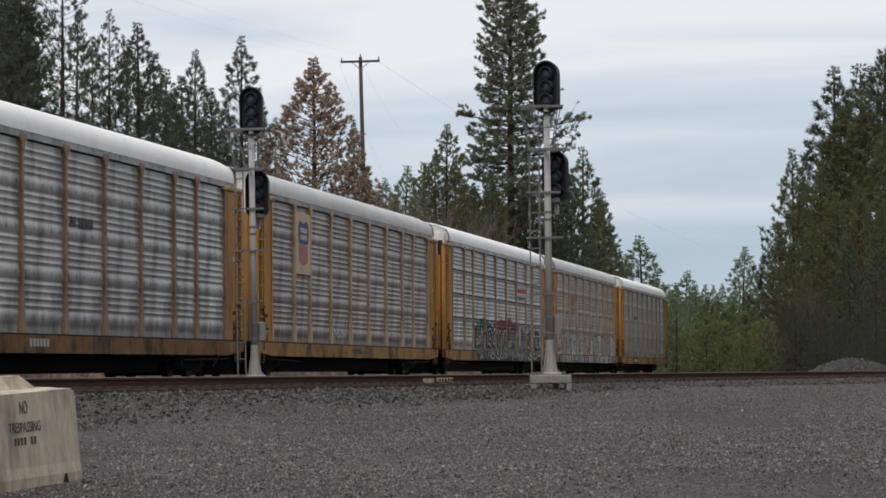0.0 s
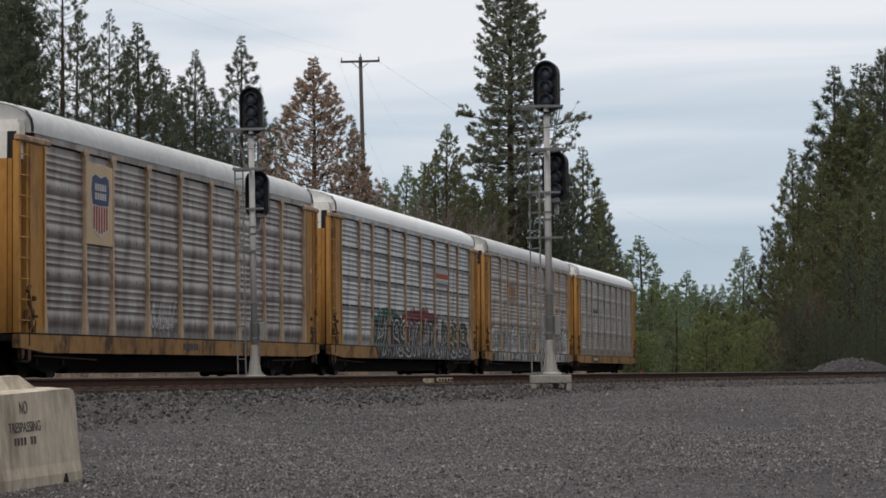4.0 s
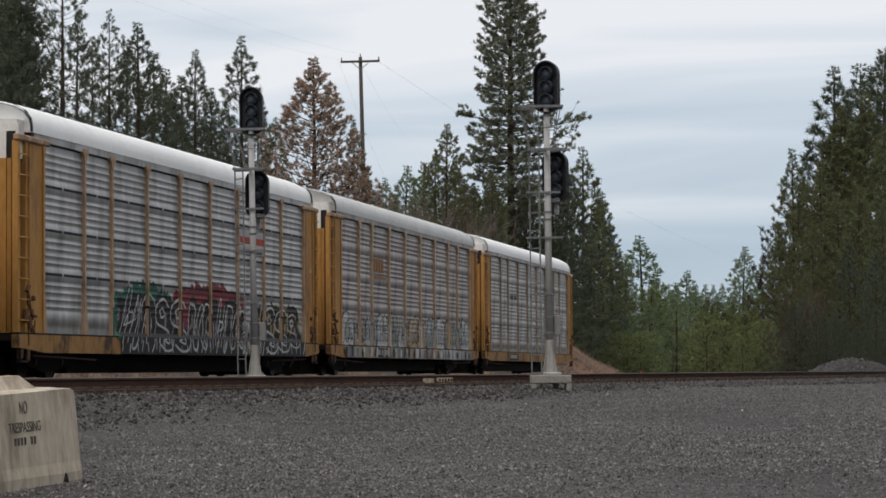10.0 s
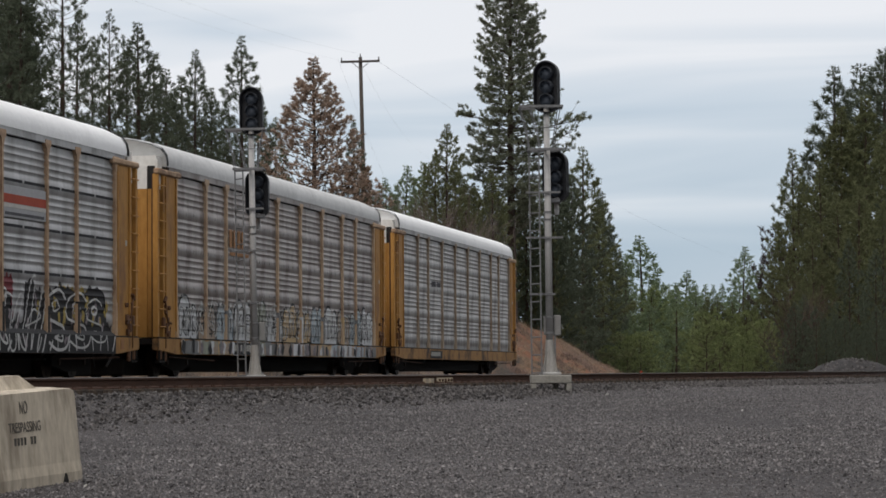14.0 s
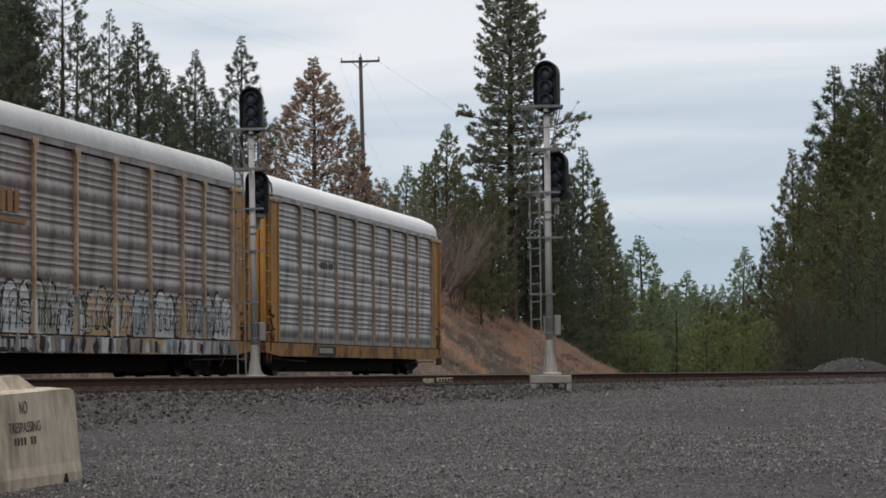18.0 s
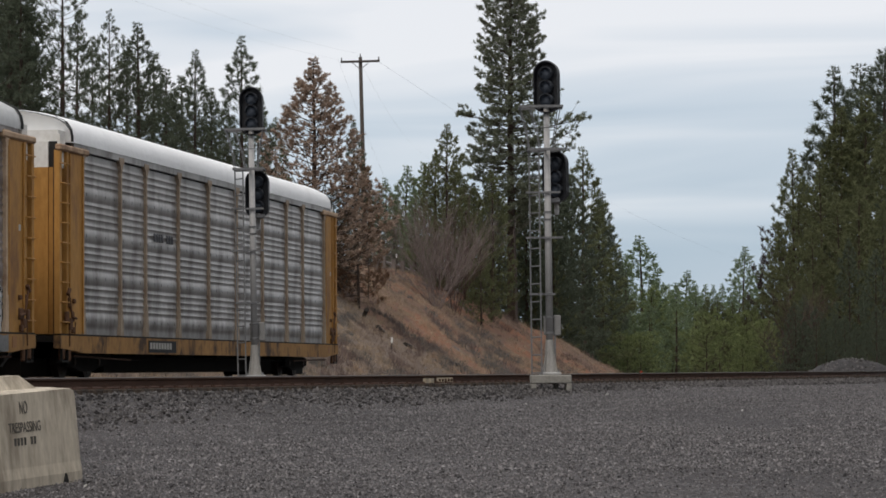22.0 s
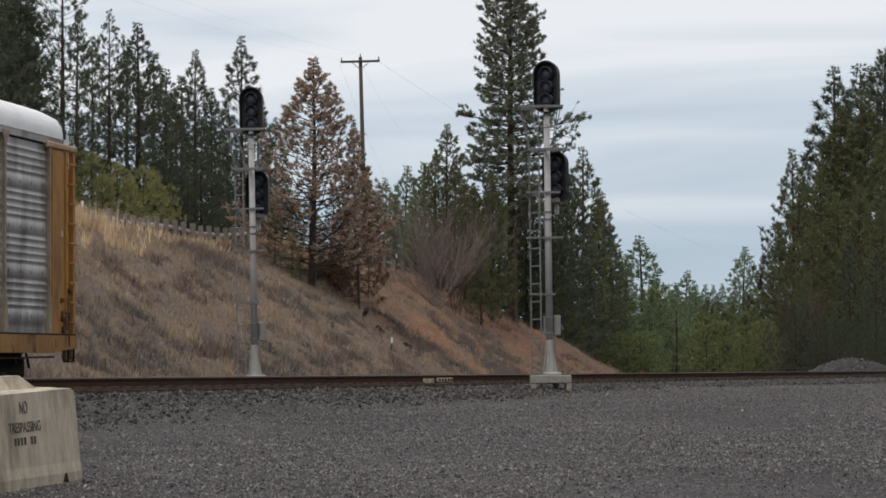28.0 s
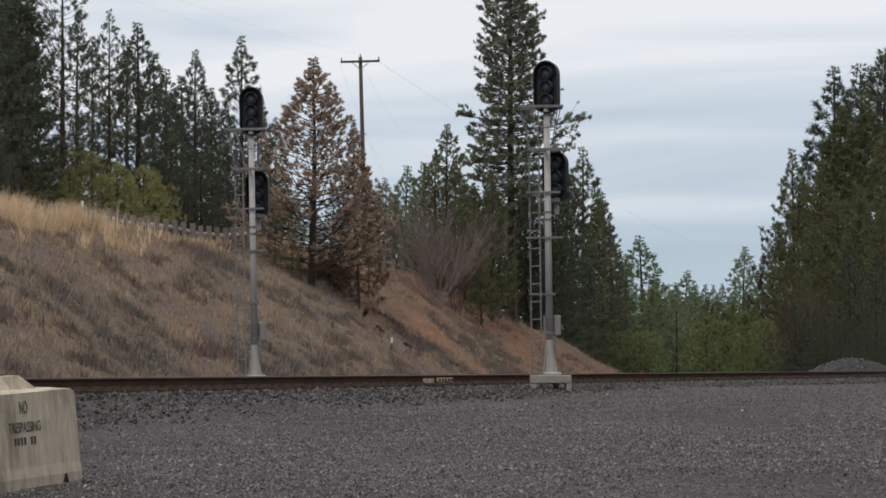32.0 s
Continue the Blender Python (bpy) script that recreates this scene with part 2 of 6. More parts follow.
WHITE_PLASTIC = mat("white_marker", (0.62, 0.62, 0.60), (0.78, 0.78, 0.76), 0.6, bump=0)
PLATE_PALE = mat("pale_grease_plate", (0.30, 0.25, 0.18), (0.58, 0.50, 0.38), 0.8, scale=6, fine=30, bump=0.3)
LOG_DARK = mat("charred_log", (0.018, 0.015, 0.013), (0.06, 0.05, 0.042), 0.95, scale=2, fine=14, bump=0.6)
INK_DARK = mat("faded_lettering", (0.05, 0.05, 0.055), (0.13, 0.13, 0.14), 0.8, scale=6, fine=30, bump=0)
INK_PALE = mat("pale_lettering", (0.34, 0.33, 0.30), (0.52, 0.50, 0.46), 0.8, scale=6, fine=30, bump=0)


def paint(name, c, dirt=0.5):
    return mat(name, tuple(v * dirt for v in c), c, 0.65, scale=1.6, fine=12, bump=0.05)


SPRAY_BLACK = paint("black_spray", (0.018, 0.017, 0.019))
SPRAY_WHITE = paint("white_spray", (0.66, 0.66, 0.64), 0.6)
SPRAY_RED = paint("red_spray", (0.24, 0.035, 0.045))
SPRAY_YELLOW = paint("yellow_spray", (0.48, 0.36, 0.10))
SPRAY_GREY = paint("silver_spray", (0.70, 0.71, 0.72), 0.75)
SPRAY_BLUE = paint("blue_spray", (0.46, 0.54, 0.59), 0.7)
SPRAY_ORANGE = paint("orange_spray", (0.60, 0.43, 0.23), 0.75)
SPRAY_DULL = paint("dull_grey_spray", (0.26, 0.26, 0.26), 0.5)
SPRAY_PINK = paint("greyish_pink_spray", (0.34, 0.29, 0.31), 0.4)
SPRAY_SAGE = paint("sage_spray", (0.36, 0.38, 0.30), 0.65)
SPRAY_TAN = paint("tan_spray", (0.46, 0.36, 0.28), 0.65)
SPRAY_GREEN = paint("green_spray", (0.03, 0.16, 0.11))
SIGN_RED = paint("red_sign", (0.42, 0.07, 0.035), 0.7)
SIGN_WHITE = paint("white_sign", (0.62, 0.60, 0.56), 0.7)
SIGN_GREY = paint("grey_sign", (0.44, 0.44, 0.45), 0.75)
SIGN_ORANGE = paint("orange_sign", (0.40, 0.20, 0.085), 0.6)
SIGN_BLUE = paint("blue_sign", (0.07, 0.09, 0.20), 0.7)
SIGN_TAN = paint("tan_board", (0.66, 0.49, 0.31), 0.8)


def car_steel(name, low, high, stain):
    return mat(name, low, high, 0.50, 0.55, scale=0.45, fine=5, stretch=(1.7, 1, 0.6), bump=0.08, third=stain, third_scale=0.8, third_at=(0.44, 0.66), size=0.006, each=0.35)


def roof_paint(name, low, high):
    return mat(name, low, high, 0.6, 0.05, scale=0.5, fine=5, bump=0.45, third=tuple(v * 0.9 for v in low), third_scale=0.8, third_at=(0.55, 0.75), size=0.03)


# ---- mesh helpers ----
def mesh_of(name, verts, faces, materials, smooth=False, slots=None):
    me = bpy.data.meshes.new(name)
    me.from_pydata([tuple(v) for v in verts] if not isinstance(verts, np.ndarray) else verts.tolist(), [], faces if not isinstance(faces, np.ndarray) else faces.tolist())
    for m in materials if isinstance(materials, (list, tuple)) else [materials]:
        me.materials.append(m)
    if smooth:
        me.polygons.foreach_set("use_smooth", np.ones(len(me.polygons), dtype=bool))
    if slots is not None:
        me.polygons.foreach_set("material_index", np.array(slots, dtype=np.int32))
    me.update()
    return me


def part(name, bm, material, parent, label="", smooth=False):
    me = bm if isinstance(bm, bpy.types.Mesh) else bpy.data.meshes.new(name)
    if not isinstance(bm, bpy.types.Mesh):
        bm.to_mesh(me)
        bm.free()
        for m in material if isinstance(material, (list, tuple)) else [material]:
            me.materials.append(m)
        if smooth:
            me.polygons.foreach_set("use_smooth", np.ones(len(me.polygons), dtype=bool))
    ob = new(name, me)
    ob.parent = parent
    return tagged(ob, label=label)


def box(bm, x0, x1, y0, y1, z0, z1, bevel=0.0, m=None):
    r = bmesh.ops.create_cube(bm, size=1)
    mt = Matrix.Translation(((x0 + x1) / 2, (y0 + y1) / 2, (z0 + z1) / 2)) @ Matrix.Diagonal((x1 - x0, y1 - y0, z1 - z0, 1))
    bmesh.ops.transform(bm, matrix=(m @ mt) if m else mt, verts=r["verts"])
    if bevel:
        es = list({e for v in r["verts"] for e in v.link_edges})
        bmesh.ops.bevel(bm, geom=es, offset=bevel, segments=1, affect="EDGES")
    return bm


def rod(bm, a, b, r0, r1=None, seg=8):
    a, b = Vector(a), Vector(b)
    d = b - a
    m = Matrix.Translation((a + b) / 2) @ d.to_track_quat("Z", "Y").to_matrix().to_4x4()
    bmesh.ops.create_cone(bm, cap_ends=True, segments=seg, radius1=r0, radius2=r0 if r1 is None else r1, depth=d.length, matrix=m)
    return bm


def one_box(*a, **k):
    return box(bmesh.new(), *a, **k)


def one_rod(*a, **k):
    return rod(bmesh.new(), *a, **k)


def prism(outline, depth, m=None):
    """A flat outline in x and z, made solid over depth in y."""
    bm = bmesh.new()
    front = [bm.verts.new((x, 0, z)) for x, z in outline]
    back = [bm.verts.new((x, depth, z)) for x, z in outline]
    bm.faces.new(front)
    bm.faces.new(back[::-1])
    for i in range(len(front)):
        j = (i + 1) % len(front)
        bm.faces.new((front[j], front[i], back[i], back[j]))
    bmesh.ops.recalc_face_normals(bm, faces=bm.faces)
    if m:
        bmesh.ops.transform(bm, matrix=m, verts=bm.verts)
    return bm


def empty(name, m, **tags):
    ob = new(name)
    ob.empty_display_size = 0.3
    ob.matrix_world = m
    return tagged(ob, **tags)


# ---- the plan: two lines of track, the ground and the cutting ----
LEAN_A = 0.1821                      # the loaded track runs ahead and to the right by this much a metre
TURN_A = math.atan(LEAN_A)
DIR_A = Vector((math.sin(TURN_A), math.cos(TURN_A), 0))
SIDE_A = Vector((-DIR_A.y, DIR_A.x, 0))
OFF_A = (18.594 + 1.58) * math.cos(TURN_A)   # from the eye to the middle of that track
LEAN_B = 0.33                         # the empty branch track bears off to the right
TURN_B = math.atan(LEAN_B)
DIR_B = Vector((math.sin(TURN_B), math.cos(TURN_B), 0))
SIDE_B = Vector((-DIR_B.y, DIR_B.x, 0))
OFF_B = 20.25 * math.cos(TURN_B) + 0.72


def dip(s):
    """The main track falls away a little towards its near end."""
    return -0.00006 * max(0.0, 80.0 - s) ** 2 if s > 20 else -0.216 - 0.0072 * (20 - s)


RZ_A, RZ_B = 90 - math.degrees(TURN_A), 90 - math.degrees(TURN_B)


def across_b(x, y):
    return OFF_B - (SIDE_B.x * x + SIDE_B.y * y)


def smooth(a, b, v):
    t = min(1, max(0, (v - a) / (b - a)))
    return t * t * (3 - 2 * t)


def ground_z(x, y):
    q = across_b(x, y)
    lot = -0.86 + 0.0123 * (min(max(y, -60), 62) - 24)
    lot -= 0.045 * min(3.0, max(0.0, 24 - y)) if y > 0 else 0.135
    z = lot + (-0.28 - lot) * smooth(4.6, 1.5, q)
    return z - (0.25 * smooth(1.6, 4.0, -q) if q < 0 else 0.0)


def crest(y):
    ys, hs = (0, 60, 118, 140, 199, 212, 221, 229), (5.7, 6.5, 6.75, 7.8, 8.0, 6.4, 3.0, 0.0)
    return float(np.interp(y, ys, hs))


TOE = 26.2


def bank_z(x, y):
    """Height of the cutting's side and of the flat land on top of it."""
    c = LEAN_A * y - x
    h = crest(y)
    run = h / 0.58 + 0.01
    d = c - TOE
    if d <= 0:
        return -0.5
    z = h * (smooth(-0.25, 1.12, d / run) - smooth(-0.25, 1.12, 0)) / (1 - smooth(-0.25, 1.12, 0))
    z += 0.02 * max(0, d - run)
    z += min(1.0, d / 3) * (0.55 * (noise.noise((x * 0.11, y * 0.07, 3.1))) + 0.22 * noise.noise((x * 0.45, y * 0.3, 7.7))) * min(1, h / 4)
    return z - 0.35 + min(0.1, 0.03 * d)


def grid_mesh(name, us, vs, fn, material):
    verts = [fn(u, v) for v in vs for u in us]
    w = len(us)
    faces = [(j * w + i, j * w + i + 1, (j + 1) * w + i + 1, (j + 1) * w + i) for j in range(len(vs) - 1) for i in range(w - 1)]
    return mesh_of(name, verts, faces, material, smooth=True)


def steps(*spans):
    out = []
    for a, b, n in spans:
        out += [a + (b - a) * i / n for i in range(n)]
    return out + [spans[-1][1]]


ground = new("ground", grid_mesh("ground", steps((-2500, -200, 6), (-200, -30, 12), (-30, 50, 130), (50, 250, 20), (250, 2500, 6)),
                                 steps((-300, 10, 8), (10, 130, 160), (130, 330, 40), (330, 4000, 8)),
                                 lambda x, y: (x, y, ground_z(x, y) + (0.025 * noise.noise((x * 0.7, y * 0.7, 0)) + 0.05 * noise.noise((x * 0.15, y * 0.12, 5)) if across_b(x, y) > 3 else 0)), GRAVEL))
tagged(ground, "dark grey crushed gravel lot beside the railway", "gravel ground", kind="structure")

bank = new("embankment", grid_mesh("embankment", steps((TOE - 0.6, 55, 60), (55, 400, 14)), steps((-40, 40, 16), (40, 256, 185)),
                                   lambda c, y: (LEAN_A * y - c, y, bank_z(LEAN_A * y - c, y)), SOIL))
bank.data.materials.append(RED_SOIL)
for face in bank.data.polygons:
    m = face.center
    if m.y + 26 * noise.noise((m.x * 0.12, m.y * 0.05, 6)) + 9 * noise.noise((m.x * 0.5, m.y * 0.3, 8)) > 152:
        face.material_index = 1
tagged(bank, "steep railway cutting of reddish soil under dry grass", "embankment", kind="structure")


def unseen_wood():
    """An unseen wood, added far right and behind the eye to darken side light."""
    rs = random.Random(9)
    way = [(34, 128), (30, 100), (29, 70), (30, 40), (30, 10), (26, -18), (8, -30), (-18, -34), (-45, -26), (-62, 4), (-66, 40)]
    verts, faces = [], []
    for (ax, ay), (bx, by) in zip(way, way[1:]):
        n = max(4, int(math.hypot(bx - ax, by - ay) / 0.9))
        for i in range(n):
            t = i / n
            x, y = ax + (bx - ax) * t, ay + (by - ay) * t
            h = 15 + 4 * math.sin(x * 0.35 + y * 0.22) + (3.5 if i % 3 == 0 else -1.5) + rs.uniform(-2, 2)
            k = 1 + 0.03 * rs.uniform(-1, 1)
            verts += [(x * k, y * k, ground_z(x, y) - 0.4), (x * k * 1.01, y * k, h * 0.55), (x * k * 1.05, y * k * 1.02, h), (x * k * 1.12 + 0.5, y * k * 1.04, -0.9)]
    m = len(verts) // 4
    for i in range(m - 1):
        for j in range(4):
            k = (j + 1) % 4
            faces.append((i * 4 + j, i * 4 + k, (i + 1) * 4 + k, (i + 1) * 4 + j))
    tagged(new("backdrop", mesh_of("backdrop", verts, faces, NEEDLE)), "unseen dark band of wood added to dim the side light", "wood", kind="structure")


unseen_wood()


def scatter(points, base_verts, base_faces, sizes, turn_all=True, seed=1):
    """Many copies of one small shape as one set of vertices and faces."""
    rs = np.random.RandomState(seed)
    bv, bf = np.array(base_verts, float), np.array(base_faces, int)
    n = len(points)
    if turn_all:
        q = rs.normal(size=(n, 4))
        q /= np.linalg.norm(q, axis=1)[:, None]
    else:
        a = rs.uniform(0, math.pi, n)
        q = np.stack([np.cos(a), 0 * a, 0 * a, np.sin(a)], 1)
    w, x, y, z = q.T
    R = np.stack([1 - 2 * (y * y + z * z), 2 * (x * y - z * w), 2 * (x * z + y * w), 2 * (x * y + z * w), 1 - 2 * (x * x + z * z), 2 * (y * z - x * w),
                  2 * (x * z - y * w), 2 * (y * z + x * w), 1 - 2 * (x * x + y * y)], 1).reshape(n, 3, 3)
    stretch = rs.uniform(0.65, 1.3, (n, 1, 3)) * np.asarray(sizes).reshape(n, 1, 1)
    v = np.einsum("nij,nkj->nki", R, bv[None] * stretch) + np.asarray(points)[:, None]
    f = bf[None] + (np.arange(n) * len(bv))[:, None, None]
    return v.reshape(-1, 3), f.reshape(-1, bf.shape[1])


def stone_shape():
    bm = bmesh.new()
    bmesh.ops.create_icosphere(bm, subdivisions=1, radius=0.5)
    rs = random.Random(4)
    for v in bm.verts:
        v.co *= rs.uniform(0.78, 1.15)
    bm.verts.index_update()
    out = [tuple(v.co) for v in bm.verts], [[v.index for v in f.verts] for f in bm.faces]
    bm.free()
    return out


def chip():
    return ([(0.5, 0, 0.02), (-0.3, 0.42, 0), (-0.25, -0.4, 0.06), (0.02, 0.05, 0.45), (0, 0, -0.42)], [(0, 1, 3), (1, 2, 3), (2, 0, 3), (1, 0, 4), (2, 1, 4), (0, 2, 4)])


def shard():
    return ([(0.55, 0, -0.2), (-0.35, 0.45, -0.15), (-0.3, -0.45, -0.2), (0.02, 0.05, 0.45)], [(0, 1, 3), (1, 2, 3), (2, 0, 3), (1, 0, 2)])


def octa():
    return ([(0.5, 0, 0), (-0.45, 0.1, 0), (0, 0.5, 0.05), (0.05, -0.5, 0), (0, 0.05, 0.42), (0, 0, -0.5)],
            [(0, 2, 4), (2, 1, 4), (1, 3, 4), (3, 0, 4), (2, 0, 5), (1, 2, 5), (3, 1, 5), (0, 3, 5)])


def gravel():
    rs = np.random.RandomState(7)
    pts, sizes = [], []
    while len(pts) < 110000:
        y = 20 + 62 * rs.uniform() ** 1.4
        x = rs.uniform(-0.172, 0.172) * y
        q = across_b(x, y)
        if q < 2.6:
            continue
        if noise.noise((x * 0.35, y * 0.16, 2)) + rs.uniform(-0.3, 0.7) < -0.12:
            continue
        s = 0.009 + 0.021 * rs.uniform() ** 2.2 + (0.024 if rs.uniform() < 0.012 else 0) + 0.00015 * y
        pts.append((x, y, ground_z(x, y) + 0.2 * s + 0.025 * noise.noise((x * 0.7, y * 0.7, 0)) + 0.05 * noise.noise((x * 0.15, y * 0.12, 5)))), sizes.append(s)
    v, f = scatter(pts, *shard(), sizes, seed=3)
    tagged(new("gravel", mesh_of("gravel", v, f, STONE)), "loose dark grey gravel over the lot", "gravel", kind="stuff")


def ballast():
    rs = np.random.RandomState(8)
    pts, sizes = [], []
    while len(pts) < 44000:
        along = rs.uniform(30, 150)
        q = rs.uniform(-2.6, 4.3)
        p = DIR_B * along + SIDE_B * (OFF_B - q)
        if abs(p.x) > 0.185 * p.y + 2 or (abs(q) < 2.6 and rs.uniform() < 0.45) or q > 2.4 + 2.2 * rs.uniform():
            continue
        s = 0.036 + 0.05 * rs.uniform()
        pts.append((p.x, p.y, ground_z(p.x, p.y) + rs.uniform(-0.01, 0.05))), sizes.append(s)
    v, f = scatter(pts, *chip(), [1.15 * k for k in sizes], seed=5)
    tagged(new("ballast", mesh_of("ballast", v, f, BALLAST)), "dark angular ballast stones banked along the rails", "ballast", kind="stuff")


RAIL_SECTION = [(-0.075, -0.18), (0.075, -0.18), (0.075, -0.168), (0.012, -0.145), (0.010, -0.052), (0.037, -0.038), (0.036, -0.010), (0.026, 0.0),
                (-0.026, 0.0), (-0.036, -0.010), (-0.037, -0.038), (-0.010, -0.052), (-0.012, -0.145), (-0.075, -0.168)]


def rail_mesh(stations):
    n, m = len(RAIL_SECTION), len(stations)
    verts = [(x, y, z + h) for x, h in stations for y, z in RAIL_SECTION]
    faces = [(k * n + i, k * n + (i + 1) % n, (k + 1) * n + (i + 1) % n, (k + 1) * n + i) for k in range(m - 1) for i in range(n)]
    slots = [1 if i in (6, 7, 8) else 0 for k in range(m - 1) for i in range(n)] + [0, 0]
    faces += [tuple(range(n))[::-1], tuple(range((m - 1) * n, m * n))]
    return mesh_of("rail", verts, faces, [RAIL_STEEL, RAIL_TOP], slots=slots)


def track(rz, side, off, a, b, tie_a, tie_b, label, climb=0.0, fall=None):
    base = empty("track", Matrix.Translation(side * off) @ pose(0, 0, 0, 0, 0, rz) @ pose(0, 0, 0, 0, climb, 0), label=label, category="railway track", kind="structure")
    rail = rail_mesh([(a, 0.0), (b, 0.0)] if fall is None else [(x, fall(x)) for x in steps((a, 20, 8), (20, 80, 30), (80, b, 4))])
    for y in (-0.754, 0.754):
        ob = part("rail", rail, None, base, "rust-brown rail with a worn bright head")
        ob.location.y = y
    tie = bmesh.new()
    box(tie, -0.115, 0.115, -1.3, 1.3, -0.36, -0.187, 0.01)
    me = bpy.data.meshes.new("tie")
    tie.to_mesh(me)
    tie.free()
    me.materials.append(TIE_WOOD)
    plate = bmesh.new()
    for y in (-0.754, 0.754):
        box(plate, -0.09, 0.09, y - 0.18, y + 0.18, -0.187, -0.176)
        for dx, dy in ((-0.05, 0.09), (0.05, -0.09), (0.05, 0.09), (-0.05, -0.09)):
            box(plate, dx - 0.012, dx + 0.012, y + dy - 0.012, y + dy + 0.012, -0.176, -0.145)
    pm = bpy.data.meshes.new("tie_plates")
    plate.to_mesh(pm)
    plate.free()
    pm.materials.append(RAIL_STEEL)
    x = tie_a
    while x < tie_b:
        t = part("tie", me, None, base)
        t.location = (x, random.uniform(-0.05, 0.05), fall(x) if fall else 0)
        p = part("tie_plates", pm, None, t)
        x += 0.55
    return base


# ---- the auto carriers ----
PANELS = (2.77, 2.0, 2.8, 2.8, 2.8, 2.8, 2.8, 2.0, 2.77)
CAR_LONG, PITCH = 26.9, 28.5
HALF = 1.58
SIDE_LOW, SIDE_TOP, SILL_LOW = 0.96, 4.91, 0.56
END_LONG = (CAR_LONG - sum(PANELS)) / 2


def side_profile(seams):
    """Depth of the pressed side sheet from top to bottom: groups of ribs between flat strips."""
    pts = [(SIDE_TOP, 0.0), (SIDE_TOP - 0.12, 0.0)]
    strips = []
    z = SIDE_TOP - 0.12
    group = (SIDE_TOP - SIDE_LOW - 0.3) / 4
    for g in range(4):
        p = group * 0.165
        for k in range(4):
            pts += [(z - p * u, 0.019 * math.exp(-((u - 0.5) / 0.20) ** 2)) for u in (0.04, 0.16, 0.27, 0.36, 0.43, 0.5, 0.57, 0.64, 0.73, 0.84, 0.96)]
            z -= p
        low = SIDE_TOP - 0.12 - group * (g + 1)
        strips.append((z, low))
        pts += [(z - 0.02, 0.0), (z - 0.035, 0.014), (low + 0.035, 0.014), (low + 0.02, 0.0)]
        z = low
    pts += [(SIDE_LOW + 0.1, 0.0), (SIDE_LOW, 0.0)]
    return pts, strips


PROFILE, STRIPS = side_profile(False)
PROF_Z = np.array([p[0] for p in PROFILE])[::-1]
PROF_D = np.array([p[1] for p in PROFILE])[::-1]


def panel_mesh(width, steel, seams):
    n = len(PROFILE)
    verts = [(x, -HALF + 0.068 - d, z) for x in (0.0, width) for z, d in PROFILE]
    faces = [(i, i + 1, n + i + 1, n + i) for i in range(n - 1)]
    slots = [0] * len(faces)
    back = len(verts)
    verts += [(0, -HALF + 0.13, SIDE_TOP), (width, -HALF + 0.13, SIDE_TOP), (width, -HALF + 0.13, SIDE_LOW), (0, -HALF + 0.13, SIDE_LOW)]
    faces += [(back, back + 1, back + 2, back + 3)]
    slots += [0]
    for i, (a, b) in enumerate(STRIPS):
        m = (a + b) / 2
        if seams:
            if i < 3:
                for x0, x1 in ((0.02, width * 0.48), (width * 0.52, width - 0.02)):
                    k = len(verts)
                    y = -HALF + 0.068 - 0.019
                    verts += [(x0, y, m - 0.03), (x1, y, m - 0.03), (x1, y, m + 0.03), (x0, y, m + 0.03)]
                    faces.append((k, k + 1, k + 2, k + 3))
                    slots.append(1)
            continue
        count = max(3, round(width / 0.62))
        for j in range(count):
            x = width * (j + 0.5) / count
            k = len(verts)
            y = -HALF + 0.068 - 0.018
            verts += [(x - 0.016, y, m - 0.035), (x + 0.016, y, m - 0.035), (x + 0.016, y, m + 0.035), (x - 0.016, y, m + 0.035)]
            faces.append((k, k + 1, k + 2, k + 3))
            slots.append(1)
    return mesh_of("side_panel", verts, faces, [steel, HOLE], smooth=True, slots=slots)


def post_bm(wide):
    """A side post: narrow web, gusset at the top, flared foot on the sill."""
    bm = bmesh.new()
    w = wide / 2
    box(bm, -w, w, -HALF - 0.01, -HALF + 0.11, SIDE_LOW - 0.02, SIDE_TOP + 0.02)
    foot = prism([(-w - 0.09, SIDE_LOW - 0.1), (w + 0.09, SIDE_LOW - 0.1), (w + 0.05, SIDE_LOW + 0.25), (w, SIDE_LOW + 0.75), (-w, SIDE_LOW + 0.75), (-w - 0.05, SIDE_LOW + 0.25)],
                 0.13, Matrix.Translation((0, -HALF - 0.022, 0)))
    cap = prism([(-w - 0.14, SIDE_TOP + 0.09), (-w - 0.14, SIDE_TOP - 0.01), (-w - 0.05, SIDE_TOP - 0.09), (-w, SIDE_TOP - 0.24), (w, SIDE_TOP - 0.24), (w + 0.05, SIDE_TOP - 0.09), (w + 0.14, SIDE_TOP - 0.01), (w + 0.14, SIDE_TOP + 0.09)],
                0.11, Matrix.Translation((0, -HALF - 0.017, 0)))
    for other in (foot, cap):
        me = bpy.data.meshes.new("tmp")
        other.to_mesh(me)
        other.free()
        bm.from_mesh(me)
        bpy.data.meshes.remove(me)
    return bm


ROOF_ARC = [(-1.60, 5.07), (-1.60, 5.19), (-1.57, 5.36), (-1.46, 5.53), (-1.20, 5.67), (-0.80, 5.78), (-0.40, 5.85), (0, 5.88)]


